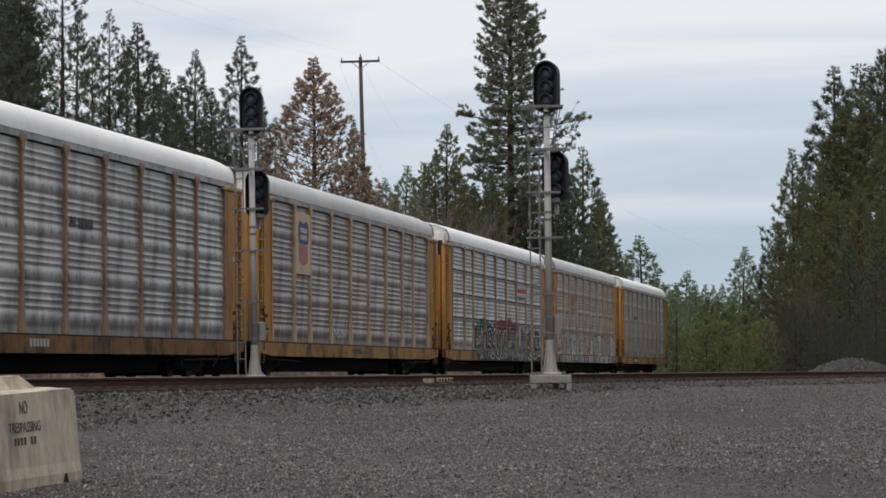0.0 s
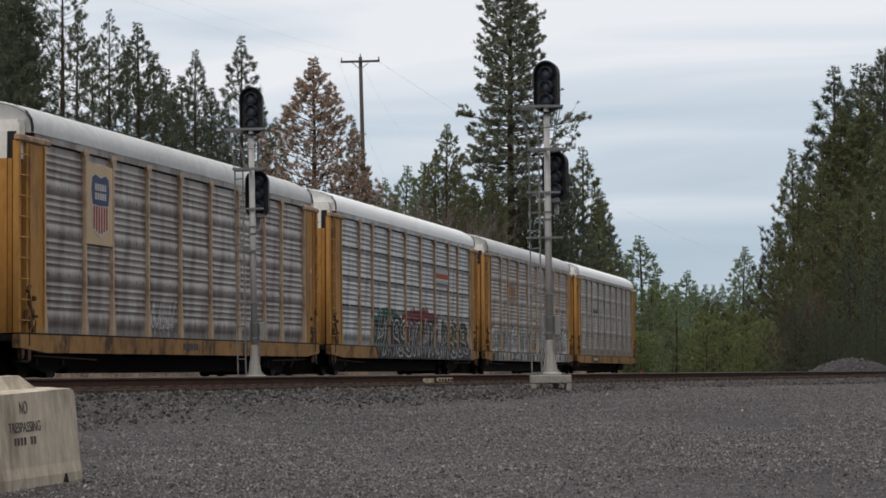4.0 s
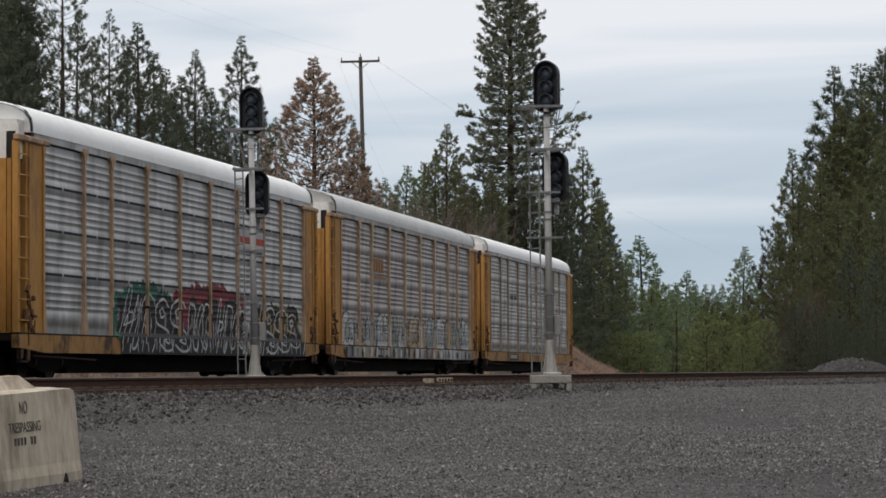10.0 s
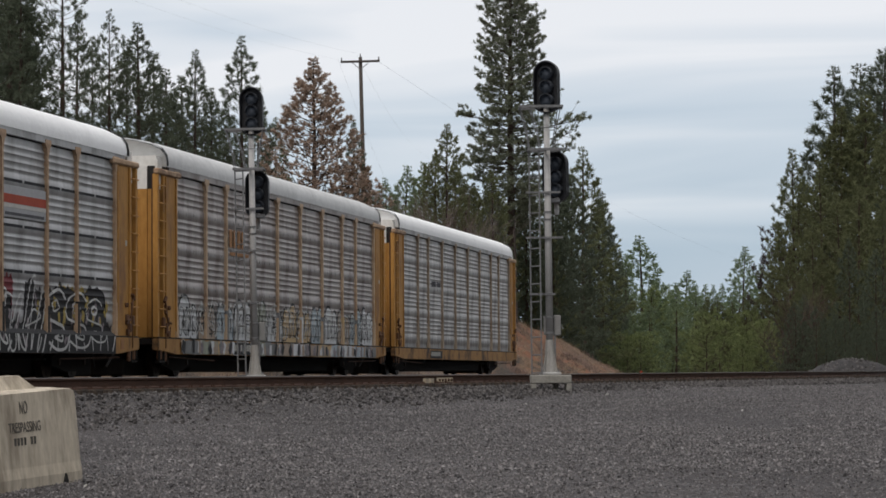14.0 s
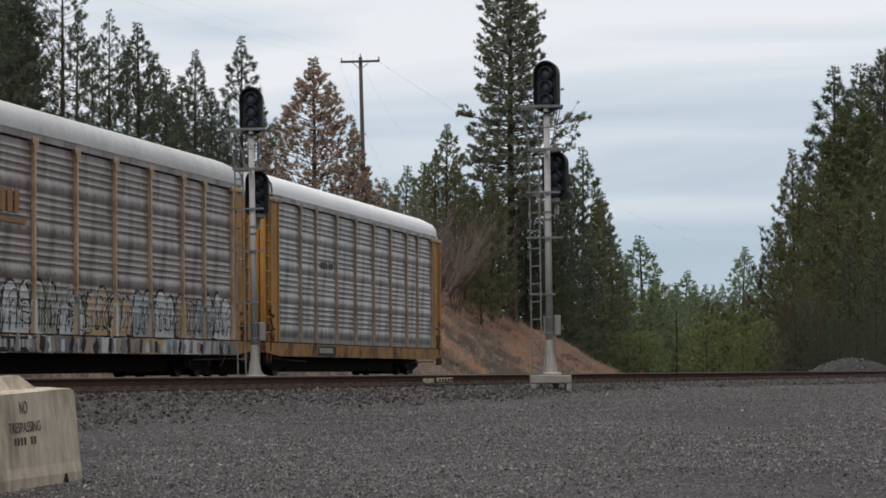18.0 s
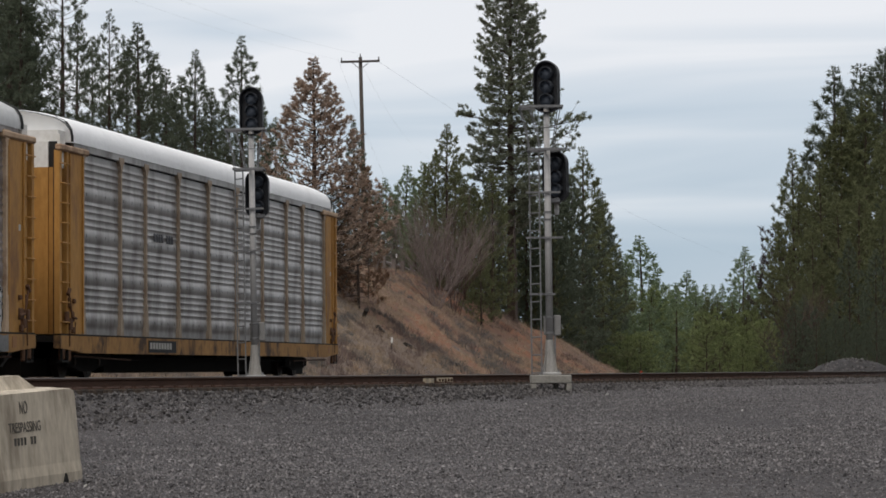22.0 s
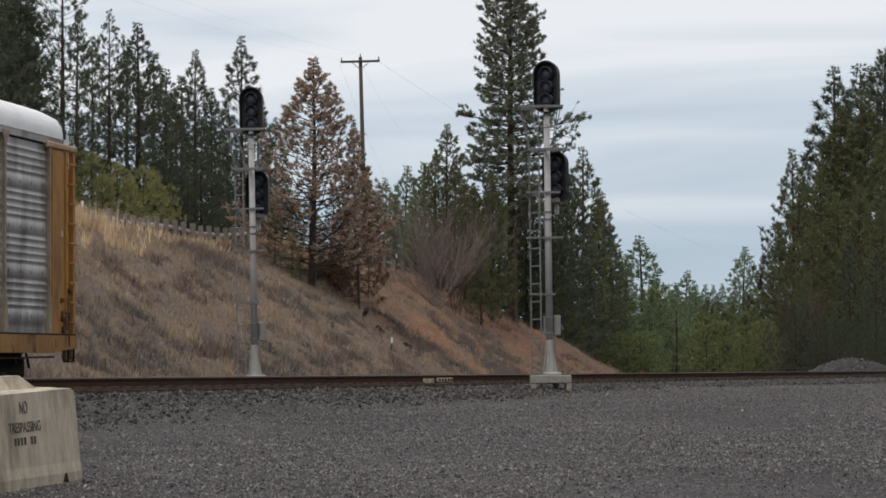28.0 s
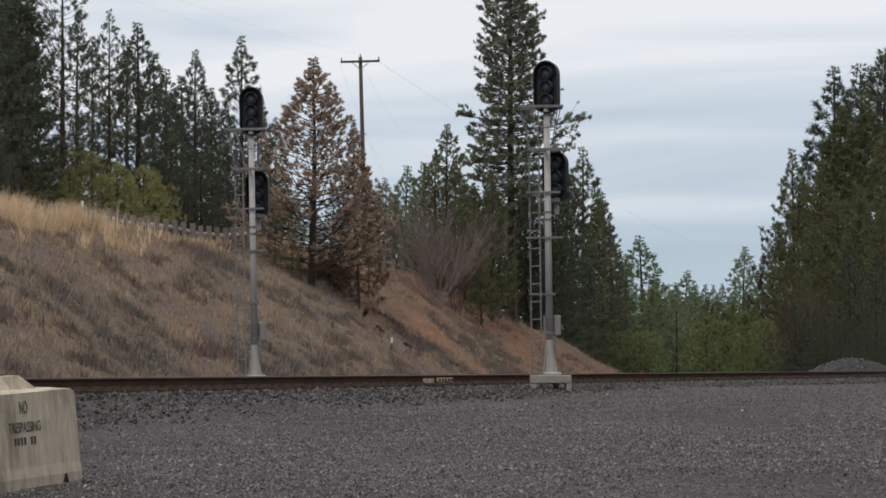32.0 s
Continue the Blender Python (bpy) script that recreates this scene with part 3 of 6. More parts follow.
def roof_mesh(material):
    arc = ROOF_ARC + [(-y, z) for y, z in ROOF_ARC[::-1][1:]]
    m = len(arc)
    # the last metre and a half at each end dips and draws in a little
    xs = [(-CAR_LONG + 0.75, 0.955), (-CAR_LONG + 0.95, 0.975), (-CAR_LONG + 1.4, 0.99), (-CAR_LONG + 2.4, 1.0)]
    x = -CAR_LONG + 2.4
    while x < -2.5:
        x += 0.35
        xs.append((x, 1.0 if len(xs) % 2 else 0.9965))
    xs += [(-2.4, 1.0), (-1.4, 0.99), (-0.95, 0.975), (-0.75, 0.955)]
    verts = []
    for x, k in xs:
        for y, z in arc:
            verts.append((x, y * (0.94 + 0.06 * k), 4.93 + (z - 4.93) * (k if k > 0.995 else k * k)))
    faces = [(j * m + i, j * m + i + 1, (j + 1) * m + i + 1, (j + 1) * m + i) for j in range(len(xs) - 1) for i in range(m - 1)]
    faces += [tuple(range(m)), tuple(range((len(xs) - 1) * m, len(xs) * m))[::-1]]
    return mesh_of("roof", verts, faces, material, smooth=True)


def bogie(parent, x):
    bg = part("bogie", one_box(x - 1.3, x + 1.3, -0.62, 0.62, 0.12, 0.52, 0.03), BOGIE_STEEL, parent, "dark grimy two-axle bogie")
    for y in (-1.02, 1.02):
        side = prism([(x - 1.35, 0.30), (x - 1.35, 0.50), (x - 0.95, 0.56), (x - 0.45, 0.62), (x + 0.45, 0.62), (x + 0.95, 0.56), (x + 1.35, 0.50), (x + 1.35, 0.30),
                      (x + 1.05, 0.28), (x + 0.45, 0.17), (x - 0.45, 0.17), (x - 1.05, 0.28)], 0.14, Matrix.Translation((0, y - 0.07, 0)))
        part("side_frame", side, BOGIE_STEEL, bg)
    sets = []
    for dx in (-0.88, 0.88):
        bm = bmesh.new()
        rod(bm, (0, -1.12, 0), (0, 1.12, 0), 0.075)
        for y in (-0.754, 0.754):
            s = 1 if y > 0 else -1
            rod(bm, (0, y - 0.065, 0), (0, y + 0.065, 0), 0.38, seg=28)
            rod(bm, (0, y - s * 0.065, 0), (0, y - s * 0.095, 0), 0.405, seg=28)
            rod(bm, (0, y + s * 0.065, 0), (0, y + s * 0.09, 0), 0.13, seg=12)
            for k in range(6):
                a = k * math.pi / 3
                rod(bm, (0.24 * math.cos(a), y + s * 0.06, 0.24 * math.sin(a)), (0.24 * math.cos(a), y + s * 0.075, 0.24 * math.sin(a)), 0.05, seg=6)
        w = part("wheelset", bm, WHEEL_STEEL, bg, "worn steel wheels on an axle")
        w.location = (x + dx, 0, 0.38)
        sets.append(w)
    return sets


def conform(outline_cols, material, name, parent, label, lift=0.006):
    """Sprayed paint that lies on the ribbed side: columns of x with a low and a high edge."""
    top, foot = max(h for _, _, h in outline_cols), min(l for _, l, _ in outline_cols)
    folds = [foot, SIDE_LOW - 0.004] + [float(z) for z in PROF_Z if foot < z < top] + [top]
    verts, faces, n = [], [], len(folds)
    for x, lo, hi in outline_cols:
        for z in folds:
            z = min(hi, max(lo, z))
            d = float(np.interp(z, PROF_Z, PROF_D)) if z > SIDE_LOW else 0.120
            verts.append((x, -HALF + 0.068 - d - lift, z))
    for k in range(len(outline_cols) - 1):
        faces += [(k * n + i, (k + 1) * n + i, (k + 1) * n + i + 1, k * n + i + 1) for i in range(n - 1)]
    return part(name, mesh_of(name, verts, faces, material), None, parent, label)


def rounded(pts):
    """A smooth line through the points."""
    out = []
    for i in range(len(pts) - 1):
        a, b, c, d = pts[max(0, i - 1)], pts[i], pts[i + 1], pts[min(len(pts) - 1, i + 2)]
        for k in range(6):
            t = k / 6
            out.append(tuple(0.5 * (2 * b[j] + (c[j] - a[j]) * t + (2 * a[j] - 5 * b[j] + 4 * c[j] - d[j]) * t * t + (3 * b[j] - a[j] - 3 * c[j] + d[j]) * t ** 3) for j in (0, 1)))
    return out + [pts[-1]]


def stroke_mesh(lines, material, lift=0.012):
    verts, faces = [], []
    for pts, w in lines:
        pts, fine = rounded(pts), []
        for a, b in zip(pts, pts[1:]):
            k = max(1, int(math.hypot(b[0] - a[0], b[1] - a[1]) / 0.03))
            fine += [(a[0] + (b[0] - a[0]) * i / k, a[1] + (b[1] - a[1]) * i / k) for i in range(k)]
        fine.append(pts[-1])
        base = len(verts)
        for i, (x, z) in enumerate(fine):
            p, q = fine[max(0, i - 1)], fine[min(len(fine) - 1, i + 1)]
            tx, tz = q[0] - p[0], q[1] - p[1]
            l = math.hypot(tx, tz) or 1
            nx, nz = -tz / l * w / 2, tx / l * w / 2
            for s in (-1, 1):
                X, Z = x + s * nx, max(SILL_LOW + 0.012, z + s * nz)
                d = float(np.interp(Z, PROF_Z, PROF_D)) if Z > SIDE_LOW else 0.120
                verts.append((X, -HALF + 0.068 - d - lift, Z))
        faces += [(base + 2 * i, base + 2 * i + 1, base + 2 * i + 3, base + 2 * i + 2) for i in range(len(fine) - 1)]
    return mesh_of("sprayed_outline", verts, faces, material)


def letters(rs, x0, x1, low, high, wide, step):
    """Unreadable wild-style strokes: tall leaning hooks and loops."""
    out, x = [], x0
    while x < x1:
        h = high - rs.uniform(0, 0.3)
        lo = low + rs.uniform(0, 0.12)
        lean = rs.uniform(-0.12, 0.22)
        kind = rs.randrange(5)
        w = step * rs.uniform(0.7, 1.2)
        m = lo + (h - lo) * rs.uniform(0.4, 0.6)
        if kind == 0:
            p = [(x, lo), (x + lean, h - 0.1), (x + w * 0.5, h), (x + w * 0.8, h - 0.2), (x + w * 0.5, m), (x + w, lo)]
        elif kind == 1:
            p = [(x, h), (x + 0.05, m), (x + w * 0.5, lo), (x + w * 0.9, m), (x + w + lean, h)]
        elif kind == 2:
            p = [(x + w, h - 0.1), (x + w * 0.5, h), (x, h - 0.3), (x + w * 0.2, m), (x + w * 0.9, m - 0.15), (x + w, lo + 0.2), (x + w * 0.4, lo)]
        elif kind == 3:
            p = [(x, lo), (x + w * 0.45, h), (x + w, lo), (x + w * 0.8, m - 0.1), (x + w * 0.2, m - 0.1)]
        else:
            p = [(x, h), (x + lean * 0.5, lo), (x + w * 0.6, m), (x + w, h), (x + w, lo)]
        out.append((p, wide * rs.uniform(0.7, 1.3)))
        x += w * rs.uniform(0.8, 1.15)
    return out


def wild(rs, x0, x1, low, high, wide, step):
    """Outlines of interlocking leaning letters: hooks, wedges and arches with sharp facets."""
    out, x = [], x0
    while x < x1:
        w = step * rs.uniform(0.8, 1.25)
        lo, hi, lean = low + rs.uniform(0, 0.2), high - rs.uniform(0, 0.25), rs.uniform(-0.15, 0.3)
        m = lo + (hi - lo) * rs.uniform(0.4, 0.6)
        def at(u, v):
            return (x + w * u + lean * v, lo + (hi - lo) * v)
        kind = rs.randrange(4)
        if kind == 0:      # an arch on two legs
            shapes = [[(0, 0), (0.05, 0.6), (0.3, 0.98), (0.6, 1.0), (0.9, 0.75), (1.0, 0.02)], [(0.25, 0.0), (0.3, 0.5), (0.5, 0.72), (0.7, 0.45), (0.74, 0.03)], [(0.3, 0.4), (0.55, 0.3), (0.72, 0.42)]]
        elif kind == 1:    # a hooked stem with a wedge
            shapes = [[(0.1, 1.0), (0.0, 0.5), (0.15, 0.0), (0.42, 0.02), (0.38, 0.45), (0.45, 0.9), (0.1, 1.0)], [(0.45, 0.45), (0.8, 0.95), (1.0, 0.9), (0.72, 0.42), (1.0, 0.0), (0.75, 0.05), (0.45, 0.4)]]
        elif kind == 2:    # a curled letter with an eye
            shapes = [[(0.95, 0.85), (0.6, 1.0), (0.1, 0.85), (0.05, 0.55), (0.5, 0.45), (0.95, 0.35), (0.85, 0.05), (0.4, 0.0), (0.0, 0.12)], [(0.3, 0.75), (0.5, 0.82), (0.65, 0.7), (0.42, 0.64), (0.3, 0.75)], [(0.25, 0.2), (0.6, 0.24), (0.62, 0.14), (0.25, 0.2)]]
        else:              # crossed wedges
            shapes = [[(0.0, 0.0), (0.35, 1.0), (0.55, 1.05), (0.25, 0.0)], [(0.9, 1.0), (0.5, 0.0), (0.75, 0.0), (1.05, 0.9)], [(0.2, 0.35), (0.8, 0.5), (0.5, 0.62), (0.2, 0.35)]]
        for pts in shapes:
            out.append(([at(u, v) for u, v in pts], wide * rs.uniform(0.7, 1.25)))
        x += w * rs.uniform(0.95, 1.1)
    return out


def slashes(rs, x0, x1, low, high, wide, step):
    """Short leaning dashes between a low and a high line."""
    out, x = [], x0
    while x < x1:
        z = rs.uniform(low, max(low + 0.02, high - 0.4))
        l, lean = rs.uniform(0.18, 0.42), rs.uniform(-0.12, 0.3)
        out.append(([(x, z), (x + lean * 0.5 + 0.02, z + l / 2), (x + lean, min(high, z + l))], wide * rs.uniform(0.6, 1.3)))
        x += step * rs.uniform(0.5, 1.4)
    return out


def auto_carrier(steel, roof, label, seams=False, post=POST_TAN, sill=YELLOW_DIRTY, post_wide=0.13):
    """One car; its origin is at its far end, in the middle of the track, and it reaches back along -x."""
    car = empty("auto_carrier", Matrix(), label=label, category="railway car", group="cars of the train")
    meshes = {w: panel_mesh(w, steel, seams) for w in set(PANELS)}
    pb = post_bm(post_wide)
    pm = bpy.data.meshes.new("post")
    pb.to_mesh(pm)
    pb.free()
    pm.materials.append(post)
    x = -CAR_LONG + END_LONG
    xs = [x]
    for w in PANELS:
        p = part("side_panel", meshes[w], None, car, "ribbed galvanised side sheet")
        p.location.x = x
        q = part("side_panel", meshes[w], None, car)
        q.location.x, q.rotation_euler.z = x + w, math.pi
        x += w
        xs.append(x)
    for x in xs:
        part("side_post", pm, None, car, "upright side post").location.x = x
        q = part("side_post", pm, None, car)
        q.location.x, q.rotation_euler.z = x, math.pi
    part("roof", roof_mesh(roof), None, car, "long rounded sheet roof")
    for y in (-1, 1):
        part("roof_rail", one_box(-CAR_LONG + 1.0, -1.0, min(y * 1.50, y * 1.585), max(y * 1.50, y * 1.585), SIDE_TOP + 0.02, 5.08), steel, car)
        part("eave_gap", one_box(-CAR_LONG + END_LONG, -END_LONG, min(y * 1.40, y * 1.520), max(y * 1.40, y * 1.520), SIDE_TOP - 0.015, SIDE_TOP + 0.02), HOLE, car, "dark gap under the roof rail")
        # the sill: deeper between the bogies, cut up towards the ends
        s = prism([(-CAR_LONG, 0.66), (-CAR_LONG, SIDE_LOW - 0.03), (0, SIDE_LOW - 0.03), (0, 0.66), (-0.9, 0.61), (-1.6, SILL_LOW), (-CAR_LONG + 1.6, SILL_LOW), (-CAR_LONG + 0.9, 0.61)],
                  0.16, Matrix.Translation((0, -HALF - 0.035 if y < 0 else HALF - 0.125, 0)))
        part("side_sill", s, sill, car, "grimy deep yellow side sill")
        # Near-black ledge: the shadow line under the sheets is put into its colour.
        part("shadowed_ledge", one_box(-CAR_LONG + 0.05, -0.05, *((-HALF - 0.03, -HALF + 0.12) if y < 0 else (HALF - 0.12, HALF + 0.03)), SIDE_LOW - 0.029, SIDE_LOW + 0.005), BOGIE_STEEL, car, "ledge under the sheets, painted near black as their shadow line")
    part("floor", one_box(-CAR_LONG + 0.1, -0.1, -1.45, 1.45, 0.80, 0.93), BOGIE_STEEL, car)
    part("centre_sill", one_box(-CAR_LONG + 0.2, -0.2, -0.28, 0.28, 0.42, 0.80), BOGIE_STEEL, car)
    # A plain near-black block closes the view below and stands for shade.
    part("underframe", one_box(-CAR_LONG + 5.4, -5.4, -0.85, 0.85, 0.13, 0.70, 0.05), BOGIE_STEEL, car, "underframe block, near black for the shade under the car")
    bm = bmesh.new()
    for y in (-1.1, 1.1):
        rod(bm, (-CAR_LONG + 5.2, y, 0.44), (-5.2, y, 0.44), 0.025, seg=6)
    for k in range(5):
        box(bm, -CAR_LONG + 6 + 3.6 * k, -CAR_LONG + 6.12 + 3.6 * k, -1.45, 1.45, 0.50, 0.80)
    part("brake_rigging", bm, BOGIE_STEEL, car)
    part("brake_pipe", one_rod((-CAR_LONG + 1.2, -1.5, 0.50), (-CAR_LONG + 5.4, -1.5, 0.42), 0.02, seg=6), RAIL_STEEL, car, "thin rusty pipe under the sill")
    part("brake_pipe", one_rod((-5.4, -1.5, 0.44), (-1.2, -1.5, 0.48), 0.02, seg=6), RAIL_STEEL, car, "thin rusty pipe under the sill")
    for end in (0, 1):
        def X(v):
            return -v if end == 0 else -CAR_LONG + v
        def span(a, b):
            return (min(X(a), X(b)), max(X(a), X(b)))
        for y in (-1, 1):
            ys = (-HALF + 0.005, -HALF + 0.07) if y < 0 else (HALF - 0.07, HALF - 0.005)
            a, b = span(0.62, END_LONG - 0.05)
            sheet = box(bmesh.new(), a, b, *ys, SIDE_LOW + 0.002, SIDE_TOP - 0.02, 0.008)
            part("end_side_sheet", sheet, YELLOW, car, "yellow painted end bay sheet")
            for v in (0.66, 1.56):
                a, b = span(v, v + 0.045)
                part("sheet_rib", one_box(a, b, *((-HALF - 0.035, -HALF + 0.004) if y < 0 else (HALF - 0.004, HALF + 0.035)), SIDE_LOW + 0.01, SIDE_TOP - 0.1, 0.01), YELLOW, car)
            # corner post with its grab rungs
            cp = bmesh.new()
            a, b = span(0.02, 0.16)
            yy = (-HALF - 0.01, -HALF + 0.12) if y < 0 else (HALF - 0.12, HALF + 0.01)
            box(cp, a, b, *yy, SIDE_LOW + 0.002, SIDE_TOP - 0.06, 0.01)
            a, b = span(0.50, 0.62)
            box(cp, a, b, *yy, SIDE_LOW + 0.002, SIDE_TOP - 0.06, 0.01)
            part("corner_post", cp, YELLOW, car)
            for k in range(9):
                lad = bmesh.new()
                z = SIDE_LOW + 0.25 + 0.42 * k
                yo = -HALF - 0.05 if y < 0 else HALF + 0.05
                rod(lad, (X(0.06), yo, z), (X(0.56), yo, z), 0.016, seg=5)
                for v in (0.06, 0.56):
                    rod(lad, (X(v), yo, z), (X(v), yo - y * 0.06, z), 0.016, seg=5)
                part("grab_iron", lad, YELLOW, car)
            cb = bmesh.new()
            a, b = span(-0.02, 1.95)
            box(cb, a, b, *((-HALF - 0.05, -HALF + 0.09) if y < 0 else (HALF - 0.09, HALF + 0.05)), SIDE_TOP - 0.07, SIDE_TOP + 0.07, 0.03)
            part("roof_bracket", cb, POST_TAN, car)
            # A dark brown strip set back here stands in for the recess's shade.
            a, b = span(0.20, 0.50)
            part("recess_shade", one_box(a, b, *((-HALF + 0.14, -HALF + 0.2) if y < 0 else (HALF - 0.2, HALF - 0.14)), SIDE_LOW + 0.002, SIDE_TOP - 0.05), RAIL_STEEL, car)
            yf = -HALF - 0.03 if y < 0 else HALF - 0.03
            lk = bmesh.new()
            a, b = span(0.66, 0.98)
            box(lk, a, b, yf, yf + 0.07, 1.22, 1.46, 0.03)
            yr = -HALF - 0.05 if y < 0 else HALF + 0.05
            rod(lk, (X(0.50), yr, 1.86), (X(0.72), yr, 1.34), 0.022, seg=6)
            rod(lk, (X(0.72), yr, 1.34), (X(1.02), yr, 1.30), 0.03, seg=6)
            rod(lk, (X(0.44), yr, 1.80), (X(0.58), yr, 1.92), 0.04, seg=6)
            rod(lk, (X(0.60), yr, 1.30), (X(0.56), yr, 0.70), 0.014, seg=5)
            rod(lk, (X(0.95), yr, 1.22), (X(0.92), yr, 0.95), 0.014, seg=5)
            for v, z, w, h in ((0.62, 1.05, 0.16, 0.2), (0.80, 0.98, 0.12, 0.14), (0.40, 1.18, 0.14, 0.26), (0.55, 1.52, 0.10, 0.22), (0.88, 1.62, 0.12, 0.1)):
                a, b = span(v, v + w)
                box(lk, a, b, *((yf - 0.03, yf + 0.05) if y < 0 else (yf + 0.02, yf + 0.1)), z, z + h, 0.02)
            part("brake_handle", lk, RUST, car, "rusty hand brake lever, gear and box")
            part("lever_bracket", one_box(*span(0.22, 0.36), *((-HALF - 0.02, -HALF + 0.10) if y < 0 else (HALF - 0.10, HALF + 0.02)), 0.42, 0.72, 0.03), RUST, car, "rusty hanging bracket")
            part("lever_bracket", one_box(*span(0.62, 0.74), *((-HALF - 0.03, -HALF + 0.06) if y < 0 else (HALF - 0.06, HALF + 0.03)), 0.38, 0.68, 0.03), RUST, car, "rusty hanging bracket")
            part("step", one_box(*span(0.12, 0.55), *((-HALF - 0.03, -HALF + 0.1) if y < 0 else (HALF - 0.1, HALF + 0.03)), 0.36, 0.40), BOGIE_STEEL, car)
            for v in (0.13, 0.52):
                a, b = span(v, v + 0.03)
                part("step_hanger", one_box(a, b, *((-HALF - 0.03, -HALF + 0.02) if y < 0 else (HALF - 0.02, HALF + 0.03)), 0.40, 0.66), BOGIE_STEEL, car)
            # one leaf of the end door, ribbed
            for k in range(6):
                dr = bmesh.new()
                y0 = 0.02 + k * 0.25
                a, b = span(0.22 + (0.03 if k % 2 else 0), 0.32)
                ys2 = sorted((y * y0, y * (y0 + 0.245)))
                box(dr, a, b, *ys2, SIDE_LOW + 0.002, 4.5)
                part("door_panel", dr, YELLOW, car)
                # Black on the last leaf stands in for the shade between the cars.
                in_gap = k == 5 and end == 1
                part("gap_shade" if in_gap else "door_head", one_box(a, b, *ys2, 4.5, 5.05), DARK_GAP if in_gap else WHITE_PAINT, car, "black strip for the shade between the cars" if in_gap else "white painted top of the end door")
            wt = bmesh.new()
            a, b = span(0.30, 0.76)
            box(wt, a, b, *sorted((y * 0.02, y * 1.46)), 5.05, 5.30)
            a, b = span(0.24, 0.60)
            box(wt, a, b, *((-HALF + 0.06, -HALF + 0.12) if y < 0 else (HALF - 0.12, HALF - 0.06)), SIDE_TOP - 0.42, SIDE_TOP + 0.3)
            part("door_top", wt, WHITE_PAINT, car, "white painted panel above the end door")
        a, b = span(0.72, 0.90)
        edge = bmesh.new()
        arc = [(y * 1.004, z + 0.012) for y, z in ROOF_ARC] + [(-y * 1.004, z + 0.012) for y, z in ROOF_ARC[::-1][1:]]
        arc = [(y, 4.93 + (z - 4.93) * 0.968) for y, z in arc]
        vs = [[edge.verts.new((xx, y * k, zz)) for y, zz in arc] for xx in (a, b) for k in (1,)]
        for i in range(len(arc) - 1):
            edge.faces.new((vs[0][i], vs[0][i + 1], vs[1][i + 1], vs[1][i]))
        part("roof_edge_seal", edge, DARK_GAP, car, "black rubber edge strip of the roof")
        cpl = bmesh.new()
        a, b = span(-0.72, 0.6)
        box(cpl, a, b, -0.09, 0.09, 0.56, 0.74, 0.02)
        box(cpl, *span(-0.79, -0.5), -0.16, 0.16, 0.52, 0.80, 0.05)
        part("coupler", cpl, BOGIE_STEEL, car)
        # Another plain block, added to keep it dark around the bogie.
        part("shade_block", one_box(*span(0.45, 5.3), -0.60, 0.60, 0.05, 0.46, 0.03), BOGIE_STEEL, car)
        part("air_hose", one_rod((X(0.1), -0.5, 0.6), (X(-0.35), -0.42, 0.26), 0.03, seg=6), DARK_GAP, car)
    sets = bogie(car, -3.4) + bogie(car, -CAR_LONG + 3.4)
    return car, sets


def bars(parent, x, z, wide, high, rows, cols, material, label, y=None):
    """Unreadable characters as plain bars."""
    rs = random.Random(int(x * 10) + rows)
    for r in range(rows):
        for c in range(cols):
            w = wide / cols
            if rs.random() < 0.08:
                continue
            h = high / rows
            part("letter_bar", one_box(x + c * w, x + c * w + w * 0.7, y - 0.004, y + 0.004, z - r * h - h * 0.75, z - r * h), material, parent, label)


GALV_SIDE = car_steel("galvanised_sides", (0.385, 0.382, 0.375), (0.66, 0.65, 0.635), (0.22, 0.215, 0.212))
GALV_DULL = car_steel("dull_galvanised_sides", (0.30, 0.269, 0.256), (0.48, 0.436, 0.417), (0.20, 0.165, 0.145))
GALV_BLUE = car_steel("bluish_grey_sides", (0.41, 0.407, 0.407), (0.60, 0.597, 0.597), (0.28, 0.27, 0.262))
GALV_WORN = car_steel("worn_galvanised_sides", (0.36, 0.345, 0.335), (0.57, 0.55, 0.535), (0.23, 0.21, 0.195))
ROOF_WHITE = roof_paint("white_roof_sheet", (0.86, 0.86, 0.855), (0.95, 0.95, 0.945))
ROOF_GREY = roof_paint("pale_grey_roof_sheet", (0.50, 0.50, 0.495), (0.66, 0.66, 0.65))
FACE = -HALF + 0.030
SILL_FACE = -HALF - 0.042


def panel_x(i):
    return -CAR_LONG + END_LONG + sum(PANELS[:i])


